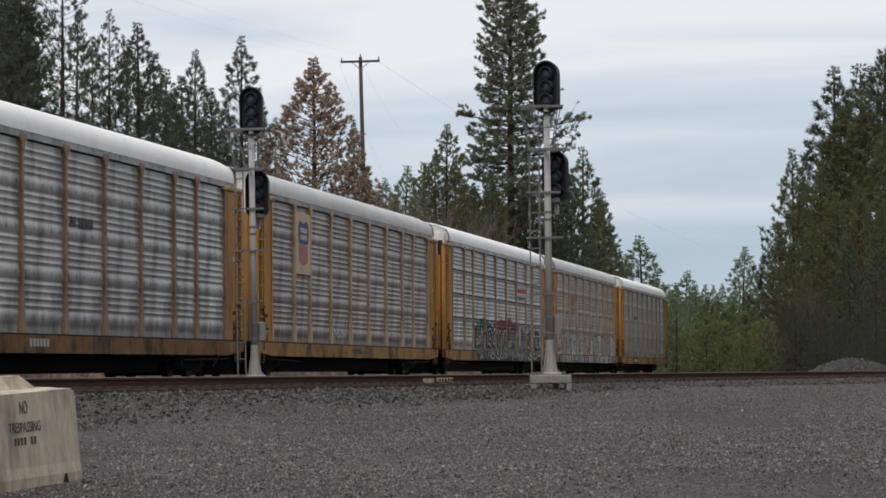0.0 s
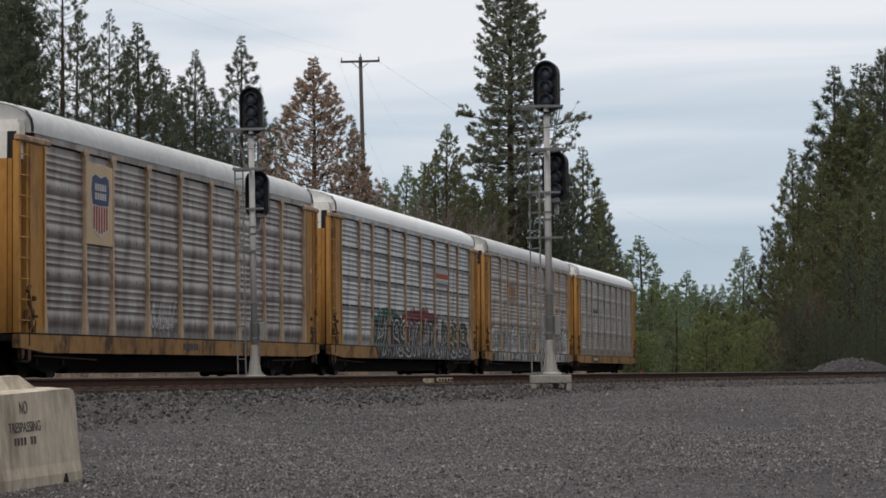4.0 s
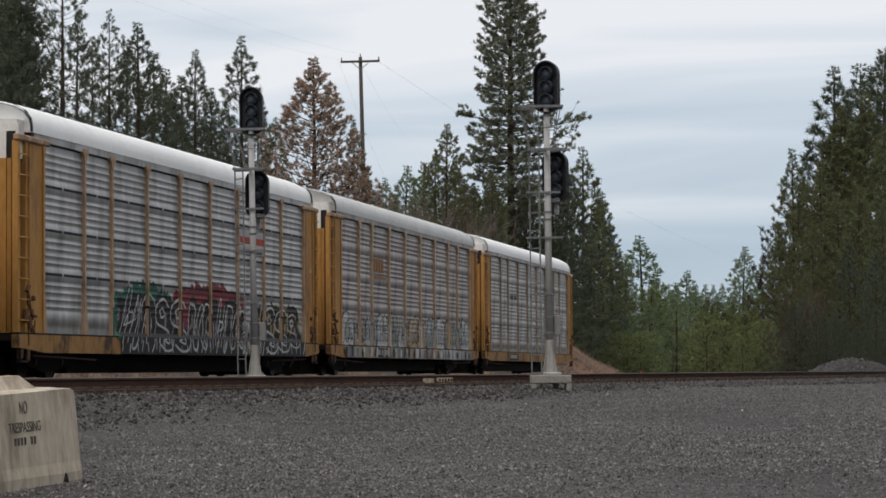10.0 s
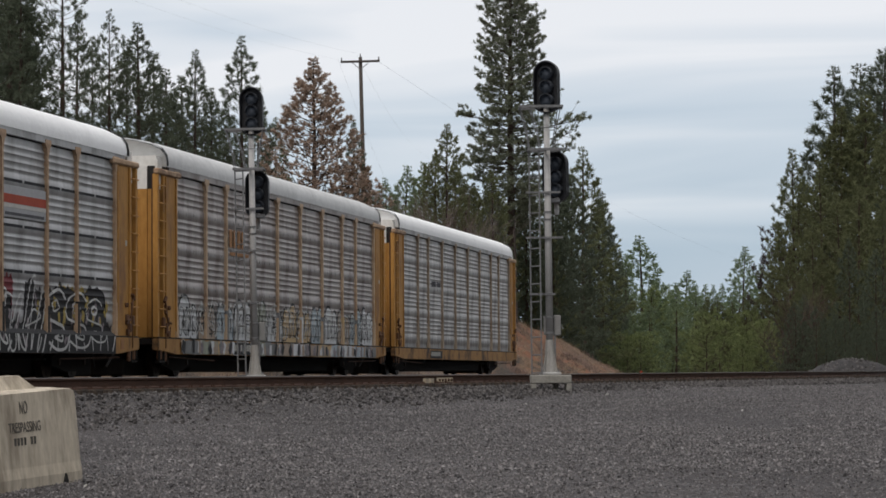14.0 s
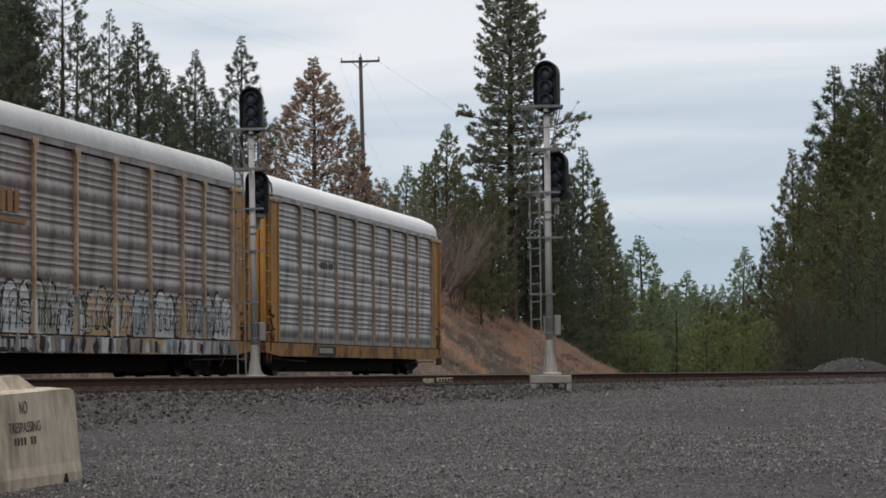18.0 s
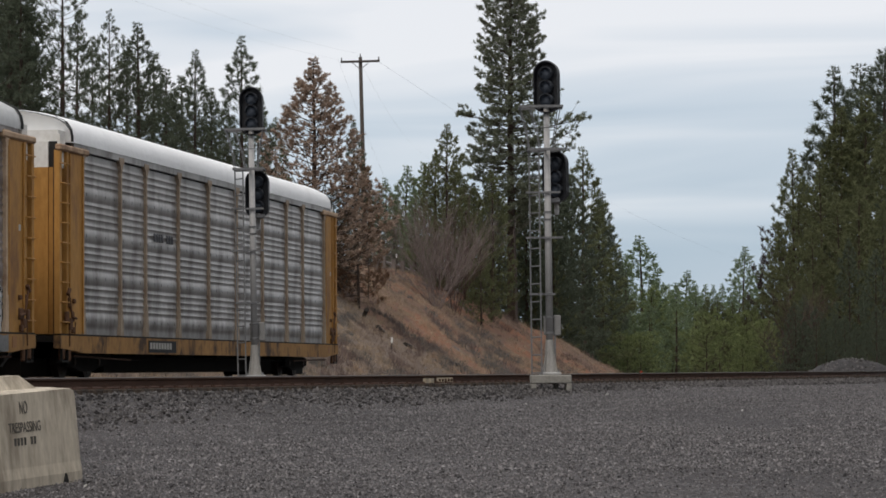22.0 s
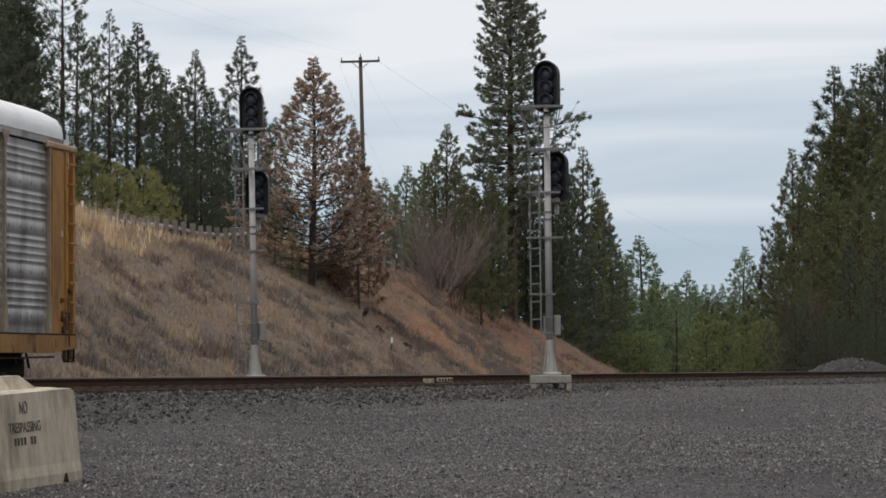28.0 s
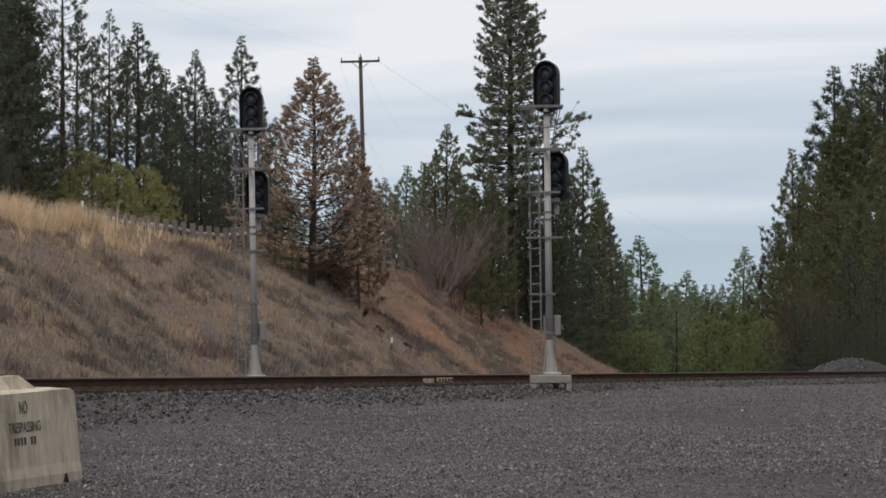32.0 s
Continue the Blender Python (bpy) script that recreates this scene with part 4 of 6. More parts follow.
def train():
    cars = []
    a = auto_carrier(GALV_SIDE, ROOF_WHITE, "tall galvanised auto carrier with a white roof and rusty yellow ends", post=POST_RUST, sill=SILL_RUST)
    bars(a[0], panel_x(4) + 0.4, 3.5, 1.6, 0.3, 1, 8, INK_DARK, "faded dark lettering", FACE)
    bars(a[0], panel_x(3) + 0.3, 0.86, 1.3, 0.22, 1, 6, INK_PALE, "pale stencilled numbering", SILL_FACE)
    cars.append(a)
    b = auto_carrier(GALV_DULL, ROOF_GREY, "dull grey auto carrier with a tan shield board and yellow ends", post=POST_PALE, post_wide=0.11)
    x = panel_x(1)
    bd = part("emblem_board", one_box(x - 0.02, x + 2.02, FACE - 0.03, FACE + 0.02, 2.95, 4.72, 0.005), SIGN_TAN, b[0], "tan board with a blue and red striped shield")
    def shield(top, low, tip, lift):
        return prism([(x + 0.42, top - 0.06), (x + 0.62, top + 0.02), (x + 1.0, top - 0.05), (x + 1.38, top + 0.02), (x + 1.58, top - 0.06), (x + 1.64, top - 0.3), (x + 1.56, low),
                      (x + 1.0, tip), (x + 0.44, low), (x + 0.36, top - 0.3)], 0.008, Matrix.Translation((0, FACE - lift, 0)))
    part("emblem_field", shield(4.5, 3.28, 3.10, 0.042), SIGN_WHITE, bd, "white shield field")
    part("emblem_top", shield(4.48, 3.84, 3.82, 0.05), SIGN_BLUE, bd, "blue upper field")
    st = bmesh.new()
    for k in range(6):
        xx = x + 0.49 + k * 0.185
        lo = 3.30 - 0.045 * (2.5 - abs(k - 2.5))
        box(st, xx, xx + 0.085, FACE - 0.05, FACE - 0.043, lo, 3.80)
    part("emblem_stripes", st, SIGN_RED, bd, "red stripes")
    bars(bd, x + 0.58, 4.30, 0.84, 0.40, 2, 5, SIGN_WHITE, "white marks", FACE - 0.053)
    rs = random.Random(5)
    part("chalk_scrawl", stroke_mesh(letters(rs, panel_x(3) + 0.2, panel_x(3) + 2.3, 1.25, 1.95, 0.05, 0.5) + letters(rs, panel_x(3) + 0.3, panel_x(3) + 2.0, 1.2, 1.5, 0.04, 0.4), SPRAY_GREY), None, b[0],
         "thin whitish scrawl")
    part("chalk_scrawl", stroke_mesh(letters(rs, panel_x(6) + 0.4, panel_x(6) + 2.0, 1.3, 1.7, 0.03, 0.5), SPRAY_GREY), None, b[0], "thin whitish scrawl")
    bars(b[0], panel_x(4), 0.84, 1.4, 0.22, 1, 6, INK_DARK, "dark stencilled numbering", SILL_FACE)
    cars.append(b)
    c = auto_carrier(GALV_BLUE, ROOF_WHITE, "bluish grey auto carrier with black and white spray-painted sides", seams=True, post_wide=0.10)
    x0, x1 = panel_x(2) + 0.5, panel_x(9) - 0.1
    rs = random.Random(11)
    def cloud(xa, n, low, high, rough, material, label, lift):
        """A sprayed field with an uneven upper edge that fades out in runs and drips."""
        cols = []
        for i in range(n):
            u = i / (n - 1)
            edge = high * (0.86 + 0.14 * math.sin(math.pi * u)) + rs.uniform(-rough, rough)
            cols.append((xa + 0.125 * i, low, edge))
        conform(cols, material, "paint_fill", c[0], label, lift)
    cloud(panel_x(4) - 0.5, 56, 0.9, 2.38, 0.10, SPRAY_RED, "dark red sprayed field", 0.005)
    cloud(panel_x(7) - 0.6, 34, 0.9, 2.0, 0.10, SPRAY_YELLOW, "dull yellow sprayed field", 0.005)
    cloud(x0 - 0.3, 40, 0.9, 2.22, 0.12, SPRAY_GREEN, "dark green sprayed field", 0.005)
    cols, x = [], x0
    while x < x1:
        lump = 1.78 + 0.26 * abs(math.sin(x * 1.45)) + rs.uniform(-0.10, 0.08)
        if abs((x - x0) % 6.2 - 5.6) < 0.42:
            lump = 1.12 + rs.uniform(0, 0.15)
        cols.append((x, SILL_LOW, lump))
        x += 0.13
    conform(cols, SPRAY_BLACK, "paint_fill", c[0], "black sprayed field", 0.009)
    tagged(part("sprayed_facet", stroke_mesh(slashes(rs, x0, x1 - 0.3, 0.62, 1.8, 0.13, 0.42), SPRAY_PINK, 0.014), None, c[0]), "greyish pink sprayed facets", kind="stuff")
    tagged(part("sprayed_facet", stroke_mesh(slashes(rs, panel_x(7) - 0.6, x1 - 0.4, 1.0, 1.95, 0.17, 0.5), SPRAY_YELLOW, 0.016), None, c[0]), "dull yellow sprayed facets", kind="stuff")
    tagged(part("sprayed_outline", stroke_mesh(wild(rs, x0, x1 - 0.9, 0.62, 1.98, 0.055, 1.25) + slashes(rs, x0, x1 - 0.3, 0.60, 1.0, 0.06, 0.55), SPRAY_WHITE, 0.020), None, c[0]), "white spray outlines", kind="stuff")
    x = panel_x(6)
    sg = part("emblem_board", one_box(x + 0.08, x + 2.72, FACE - 0.012, FACE + 0.01, 3.28, 3.92), SIGN_GREY, c[0], "grey, white and red striped sign")
    part("emblem_stripe", one_box(x + 0.08, x + 2.72, FACE - 0.018, FACE - 0.013, 3.56, 3.74), SIGN_RED, sg, "red stripe")
    part("emblem_stripe", one_box(x + 0.08, x + 2.72, FACE - 0.018, FACE - 0.013, 3.47, 3.55), SIGN_WHITE, sg, "white stripe")
    part("emblem_stripe", one_box(x + 0.2, x + 2.6, FACE - 0.018, FACE - 0.013, 3.32, 3.38), INK_DARK, sg, "thin dark stripe")
    for i in range(2, 9):
        z1 = 1.62 + rs.uniform(-0.1, 0.1)
        part("painted_foot", one_box(panel_x(i) - 0.058, panel_x(i) + 0.058, -HALF - 0.03, -HALF + 0.09, SIDE_LOW, z1), SPRAY_BLACK if i > 2 else SPRAY_GREEN, c[0], "sprayed-over foot of the post")
    cars.append(c)
    d = auto_carrier(GALV_DULL, ROOF_GREY, "grey auto carrier with silver and blue spray-painted letters along its foot", post=POST_PALE, post_wide=0.12)
    rs = random.Random(23)
    x0, x1 = panel_x(0) + 0.3, panel_x(9) - 0.05
    tints = [SPRAY_GREY, SPRAY_TAN, SPRAY_BLUE, SPRAY_GREY, SPRAY_SAGE, SPRAY_GREY, SPRAY_ORANGE, SPRAY_ORANGE, SPRAY_BLUE, SPRAY_GREY, SPRAY_TAN, SPRAY_BLUE, SPRAY_GREY]
    wide = (x1 - x0) / len(tints)
    sills = [SPRAY_DULL, SPRAY_SAGE, SPRAY_ORANGE, SPRAY_GREY, SPRAY_SAGE, SPRAY_DULL, SPRAY_TAN, SPRAY_GREY, SPRAY_TAN, SPRAY_ORANGE, SPRAY_BLUE, SPRAY_GREY, SPRAY_BLUE, SPRAY_DULL]
    sw = (x1 - x0) / len(sills)
    for i, m in enumerate(sills):
        conform([(x0 + sw * (i + k / 6), SILL_LOW + rs.uniform(0, 0.03), 0.92 + rs.uniform(-0.03, 0.02)) for k in range(7)], m, "paint_fill", d[0], "sprayed letter field on the sill", 0.006 if i % 2 else 0.009)
    pl = part("number_plate", one_box(panel_x(2) + 0.3, panel_x(2) + 2.75, SILL_FACE - 0.022, SILL_FACE + 0.006, 0.58, 0.90), SPRAY_BLACK, d[0], "black painted number field")
    bars(pl, panel_x(2) + 0.45, 0.84, 2.0, 0.22, 1, 9, INK_PALE, "pale stencilled numbering", SILL_FACE - 0.026)
    for i, m in enumerate(tints):
        # each letter has two round-topped humps with a dark border round them
        w0, tall, dip, split = x0 + i * wide, 1.86 + rs.uniform(-0.14, 0.2), rs.uniform(-0.22, 0.22), rs.uniform(0.36, 0.64)
        for name, grow, material, lift, words in (("paint_border", 0.075, SPRAY_BLACK, 0.004, "dark sprayed border"), ("paint_fill", 0.0, m, 0.009, "round-topped sprayed letter field")):
            cols = []
            for k in range(25):
                u = k / 24
                v = 0.5 * u / split if u < split else 0.5 + 0.5 * (u - split) / (1 - split)
                hump = abs((v * 2) % 1 - 0.5) * 2
                cols.append((w0 + 0.10 - grow + (wide - 0.2 + 2 * grow) * u, 0.97, tall + grow + (dip if v < 0.5 else 0) - 0.30 * hump ** 3 - (0.3 if abs(v - 0.5) < 0.04 and not grow else 0)))
            conform(cols, material, name, d[0], words, lift)
    inner = []
    for i in range(len(tints)):
        for u in (0.27, 0.5, 0.73):
            xa = x0 + (i + u) * wide
            lean = rs.uniform(-0.06, 0.1)
            inner.append(([(xa, 1.0 + rs.uniform(0, 0.15)), (xa + lean, 1.3), (xa + lean * 0.5, 1.52 + rs.uniform(-0.1, 0.2))], 0.085 if u == 0.5 else 0.06))
    inner += wild(rs, x0, x1 - 0.6, 1.0, 1.9, 0.036, 0.9)
    tagged(part("sprayed_outline", stroke_mesh(wild(rs, x0, x1 - 0.6, 1.02, 2.08, 0.034, 1.0), SPRAY_WHITE, 0.019), None, d[0]), "white spray outlines", kind="stuff")
    tagged(part("sprayed_outline", stroke_mesh(inner, SPRAY_BLACK, 0.016), None, d[0]), "black strokes within the letters", kind="stuff")
    for m, lift in ((SPRAY_GREY, 0.013), (SPRAY_TAN, 0.015), (SPRAY_DULL, 0.017), (SPRAY_PINK, 0.019), (SPRAY_BLACK, 0.021)):
        tagged(part("sprayed_facet", stroke_mesh(slashes(rs, x0, x1 - 0.4, SILL_LOW + 0.03, 0.91, 0.26, 1.5), m, lift), None, d[0]), "slanting sprayed facets along the sill", kind="stuff")
    tagged(part("sprayed_outline", stroke_mesh(slashes(rs, x0, x1 - 0.4, 1.0, 2.15, 0.06, 0.22), SPRAY_WHITE, 0.021), None, d[0]), "white highlight strokes", kind="stuff")
    bars(d[0], panel_x(2) + 0.35, 3.86, 2.1, 0.62, 1, 5, SIGN_ORANGE, "faded orange lettering", FACE)
    part("letter_bar", one_box(panel_x(2) + 0.4, panel_x(2) + 2.35, FACE - 0.004, FACE + 0.004, 3.18, 3.27), SIGN_ORANGE, d[0], "orange underline")
    for i in range(1, 9):
        part("painted_foot", one_box(panel_x(i) - 0.068, panel_x(i) + 0.068, -HALF - 0.03, -HALF + 0.09, SIDE_LOW, 1.75 + rs.uniform(-0.1, 0.1)), tints[i] if i % 2 else SPRAY_DULL, d[0], "sprayed-over foot of the post")
    cars.append(d)
    e = auto_carrier(GALV_WORN, ROOF_WHITE, "plain galvanised auto carrier at the tail with a white roof", post=POST_DULL, post_wide=0.09)
    bars(e[0], panel_x(2) + 0.5, 3.42, 1.9, 0.26, 1, 9, INK_DARK, "faded dark lettering", FACE)
    pl = part("number_plate", one_box(panel_x(2) + 0.02, panel_x(2) + 2.35, SILL_FACE - 0.004, SILL_FACE + 0.006, 0.60, 0.88), SPRAY_BLACK, e[0], "black painted number field")
    bars(pl, panel_x(2) + 0.12, 0.83, 2.1, 0.2, 1, 9, INK_PALE, "pale stencilled numbering", SILL_FACE - 0.008)
    cars.append(e)
    for car, _ in cars:
        part("placard", one_box(-0.95, -0.83, -HALF - 0.002, -HALF + 0.006, 3.02, 3.14), SIGN_WHITE, car, "small white card")
        bm = one_box(-1.45, -1.2, SILL_FACE - 0.002, SILL_FACE + 0.006, 0.66, 0.88)
        part("stencil_patch", bm, SIGN_ORANGE, car)
    return cars


# ---- signals ----
def signal_head(parent, x, z, face_turn, y=0.0):
    """Three lamps in one long rounded backboard with a deep cowl."""
    T = Matrix.Translation((x, y, z)) @ pose(0, 0, 0, 0, 0, face_turn)
    w, h = 0.275, 0.575
    outline = [(w * math.cos(a), -h + w * 0.8 + w * 0.8 * math.sin(a)) for a in [math.pi + k * math.pi / 8 for k in range(9)]]
    outline += [(w * math.cos(a), h - w + w * math.sin(a)) for a in [k * math.pi / 10 for k in range(11)]]
    head = part("signal_head", prism(outline, 0.05, T @ Matrix.Translation((0, 0.02, 0))), SIGNAL_BLACK, parent, "black three-lamp signal head with a deep cowl")
    # the cowl: a rim standing forward of the board
    bm = bmesh.new()
    k = len(outline)
    rings = []
    for s, y in ((1.0, 0.05), (1.03, -0.16), (0.98, -0.16), (0.94, 0.02)):
        rings.append([bm.verts.new((px * s, y if pz > -h + 0.1 else max(y, -0.12), pz * s)) for px, pz in outline])
    for a, b in zip(rings, rings[1:]):
        for i in range(k):
            bm.faces.new((a[i], a[(i + 1) % k], b[(i + 1) % k], b[i]))
    bmesh.ops.transform(bm, matrix=T, verts=bm.verts)
    part("cowl", bm, SIGNAL_BLACK, head)
    part("lamp_case", box(bmesh.new(), -0.20, 0.20, 0.07, 0.34, -h + 0.10, h - 0.12, 0.06, T), SIGNAL_BLACK, head)
    for dz in (0.30, 0.0, -0.30):
        bm = bmesh.new()
        ring = []
        for y, r0 in ((0.02, 0.152), (-0.20, 0.146), (-0.20, 0.136), (0.0, 0.138)):
            ring.append([bm.verts.new((r0 * math.cos(a), y + (0.16 * max(0, -math.sin(a)) if y < -0.1 else 0), dz + r0 * math.sin(a))) for a in [i * math.pi / 10 for i in range(20)]])
        for a, b in zip(ring, ring[1:]):
            for i in range(20):
                bm.faces.new((a[i], a[(i + 1) % 20], b[(i + 1) % 20], b[i]))
        bmesh.ops.transform(bm, matrix=T, verts=bm.verts)
        part("lamp_hood", bm, SIGNAL_HOOD, head, "", smooth=True)
        part("lens", one_rod(T @ Vector((0, 0.015, dz)), T @ Vector((0, -0.12, dz)), 0.136, seg=20), LENS_GLASS, head, "unlit dark lens", smooth=True)
    return head


def signal(m, label, foot, turn_head, low_x):
    s = empty("railway_signal", m, label=label, category="railway signal", group="signal masts")
    part("mast", one_rod((0, 0, 0.6), (0, 0, 5.95), 0.082, 0.068, 16), GALV, s, "pale galvanised round mast", smooth=True)
    cone = bmesh.new()
    rod(cone, (0, 0, 0.06), (0, 0, 0.42), 0.165, 0.115, 12)
    rod(cone, (0, 0, 0.42), (0, 0, 0.78), 0.115, 0.088, 12)
    part("pedestal", cone, PEDESTAL, s, "dusty grey flared foot")
    part("base_plate", one_box(-0.24, 0.24, -0.24, 0.24, 0.0, 0.06, 0.01), GALV, s)
    fins = bmesh.new()
    for k in range(4):
        a = k * math.pi / 2 + math.pi / 4
        c = prism([(0.08, 0.06), (0.225, 0.06), (0.10, 0.6), (0.08, 0.6)], 0.012, Matrix.Rotation(a, 4, "Z"))
        me = bpy.data.meshes.new("tmp")
        c.to_mesh(me)
        c.free()
        fins.from_mesh(me)
        bpy.data.meshes.remove(me)
    part("pedestal_fins", fins, PEDESTAL, s)
    for px, py in ((-0.18, -0.18), (0.18, -0.18), (-0.18, 0.18), (0.18, 0.18)):
        part("bolt", one_rod((px, py, 0.06), (px, py, 0.12), 0.02, seg=6), GALV_DARK, s)
    jb = part("junction_box", one_box(0.10, 0.26, 0.09, 0.34, 0.88, 1.33, 0.015), BOX_GREY, s, "grey steel junction box")
    part("latch", one_rod((0.26, 0.12, 1.12), (0.31, 0.10, 1.02), 0.012, seg=6), GALV_DARK, jb)
    part("box_bracket", one_box(-0.12, 0.085, 0.085, 0.30, 0.89, 1.32, 0.01), BOX_GREY, s, "grey back half of the box")
    for z, w in ((0.92, 0.10), (1.28, 0.10), (3.45, 0.09), (3.62, 0.09)):
        part("clamp", one_rod((0, 0, z), (0, 0, z + 0.035), w, seg=14), GALV_DARK, s)
    part("conduit", one_rod((0.11, -0.05, 0.1), (0.12, -0.04, 0.88), 0.022, seg=6), GALV_DARK, s)
    # cross bars that carry the ladder
    for z, a, b in ((1.80, -0.44, 0.14), (3.06, -0.50, 0.33), (4.07, -0.50, 0.28)):
        part("cross_bar", one_box(a, b, -0.12, -0.07, z - 0.022, z + 0.022), GALV_DARK, s)
    lad = bmesh.new()
    turn = pose(-0.30, -0.16, 0, 0, 0, -52)
    for px in (-0.17, 0.17):
        p = turn @ Vector((px, 0, 0))
        box(lad, p.x - 0.016, p.x + 0.016, p.y - 0.016, p.y + 0.016, -0.35 if foot else -0.2, 5.0)
    part("ladder_frame", lad, GALV_DARK, s, "narrow steel ladder")
    z = 0.05
    while z < 4.95:
        part("rung", one_rod(turn @ Vector((-0.17, 0, z)), turn @ Vector((0.17, 0, z)), 0.014, seg=6), GALV_DARK, s)
        z += 0.395
    # two small platforms with the flared safety cage between them
    for z, a, b in ((5.02, -0.44, 0.32), (5.98, -0.62, 0.36)):
        pl = part("platform", one_box(a, b, -0.36, -0.32, z - 0.025, z + 0.025), GALV_DARK, s, "open grated platform")
        for yy in (-0.17, 0.0, 0.17, 0.34):
            part("grate_bar", one_box(a, b, yy - 0.02, yy + 0.02, z - 0.02, z + 0.02), GALV_DARK, pl)
        for xx in (a, (a + b) / 2, b - 0.04):
            part("grate_bar", one_box(xx, xx + 0.04, -0.32, 0.34, z - 0.016, z + 0.016), GALV_DARK, pl)
    for x0, y0, x1, y1 in ((-0.40, -0.3, -0.60, -0.33), (-0.40, 0.3, -0.60, 0.33), (-0.16, -0.32, -0.38, -0.34), (-0.16, 0.32, -0.38, 0.34), (0.16, -0.3, 0.30, -0.33), (0.14, 0.3, 0.26, 0.33)):
        xm, zm = x0 + (x1 - x0) * 0.25, 5.42
        cage = rod(bmesh.new(), (x0, y0, 5.04), (xm, y0, zm), 0.012, seg=5)
        rod(cage, (xm, y0, zm), (x1, y1, 5.96), 0.012, seg=5)
        part("cage_bar", cage, GALV_DARK, s)
    for yy in (-0.33, 0.33):
        part("cage_bar", one_rod((-0.18, yy, 5.5), (0.2, yy, 5.5), 0.012, seg=5), GALV_DARK, s)
    part("top_bracket", one_rod((0, 0, 5.90), (0.0, 0, 6.06), 0.05, seg=10), GALV, s)
    signal_head(s, 0.03, 6.43, turn_head)
    arm = part("head_arm", one_box(-0.03, 0.28, 0.04, 0.50, 3.86, 3.94), GALV_DARK, s)
    part("head_mount", one_rod((low_x, 0.46, 3.60), (low_x, 0.46, 3.98), 0.055, seg=10), GALV, s, "pale lamp bracket")
    signal_head(s, low_x, 4.45, turn_head, 0.46)
    return s


def signals():
    a = signal(pose(2.37, 61.0, 0.0, 0, -0.35, 0), "two-headed railway signal mast on a raised concrete pad beside the track", True, -20, 0.22)
    pad = empty("signal_footing", pose(2.37, 61.0, 0.0), label="raised pale concrete footing under the signal mast", category="concrete footing")
    part("slab", one_box(-0.44, 0.46, -0.42, 0.42, -0.19, -0.002, 0.02), PAD_CONCRETE, pad)
    for x, y in ((-0.38, -0.34), (0.40, -0.34), (-0.38, 0.34), (0.40, 0.34), (0.12, -0.1)):
        part("leg", one_box(x - 0.06, x + 0.06, y - 0.07, y + 0.07, -0.52, -0.188, 0.01), PAD_CONCRETE, pad)
    b = signal(pose(-4.55, 66.0, -0.02, 0, -0.75, 0), "two-headed railway signal mast standing between the two tracks", False, -7, 0.11)
    pad = empty("signal_footing", pose(-4.55, 66.0, -0.02), label="low concrete footing between the two tracks", category="concrete footing")
    part("slab", one_box(-0.44, 0.44, -0.42, 0.42, -0.6, -0.002, 0.02), PAD_CONCRETE, pad)


# ---- the barrier block ----
def text_mesh(words, size, m):
    cu = bpy.data.curves.new("letters", "FONT")
    cu.body, cu.size, cu.align_x = words, size, "CENTER"
    cu.extrude = 0.0015
    ob = new("letters", cu)
    dg = bpy.context.evaluated_depsgraph_get()
    me = bpy.data.meshes.new_from_object(ob.evaluated_get(dg))
    bpy.data.objects.remove(ob)
    bpy.data.curves.remove(cu)
    me.transform(m)
    me.materials.clear()
    me.materials.append(STENCIL)
    return me


def barrier():
    """A cast concrete barrier: battered foot, upright body, a lifting ridge along the top."""
    X, Y = -3.45, 24.17
    z0 = ground_z(X, Y) - 0.02
    b = empty("concrete_barrier", pose(X, Y, z0, 0, -2.8, 62.0), label="pale weathered concrete barrier block with a stencilled warning", category="concrete barrier")
    sec = [(-0.36, 0.0), (-0.36, 0.10), (-0.345, 0.19), (-0.30, 0.82), (-0.10, 0.84), (-0.05, 0.955), (0.10, 0.955), (0.16, 0.84), (0.30, 0.82), (0.345, 0.19), (0.36, 0.10), (0.36, 0.0)]
    bm = bmesh.new()
    rings = []
    n = len(sec)
    for x, s, ridge in ((0.0, 0.84, 0.62), (-0.012, 0.90, 0.70), (-0.035, 0.95, 0.76), (-0.07, 0.985, 0.80), (-0.12, 1.0, 0.825), (-0.17, 1.0, 0.835), (-0.34, 1.0, 0.835), (-0.52, 1.0, 2), (-2.4, 1.0, 2), (-3.0, 1.0, 0.835)):
        rings.append([bm.verts.new((x, y * s, min(z, ridge))) for y, z in sec])
    for p, q in zip(rings, rings[1:]):
        for i in range(n - 1):
            bm.faces.new((p[i], p[i + 1], q[i + 1], q[i]))
        bm.faces.new((p[n - 1], p[0], q[0], q[n - 1]))
    bm.faces.new(rings[0][::-1])
    bm.faces.new(rings[-1])
    bmesh.ops.recalc_face_normals(bm, faces=bm.faces)
    part("body", bm, CONCRETE, b, "cast concrete with stains and chipped edges")
    return b


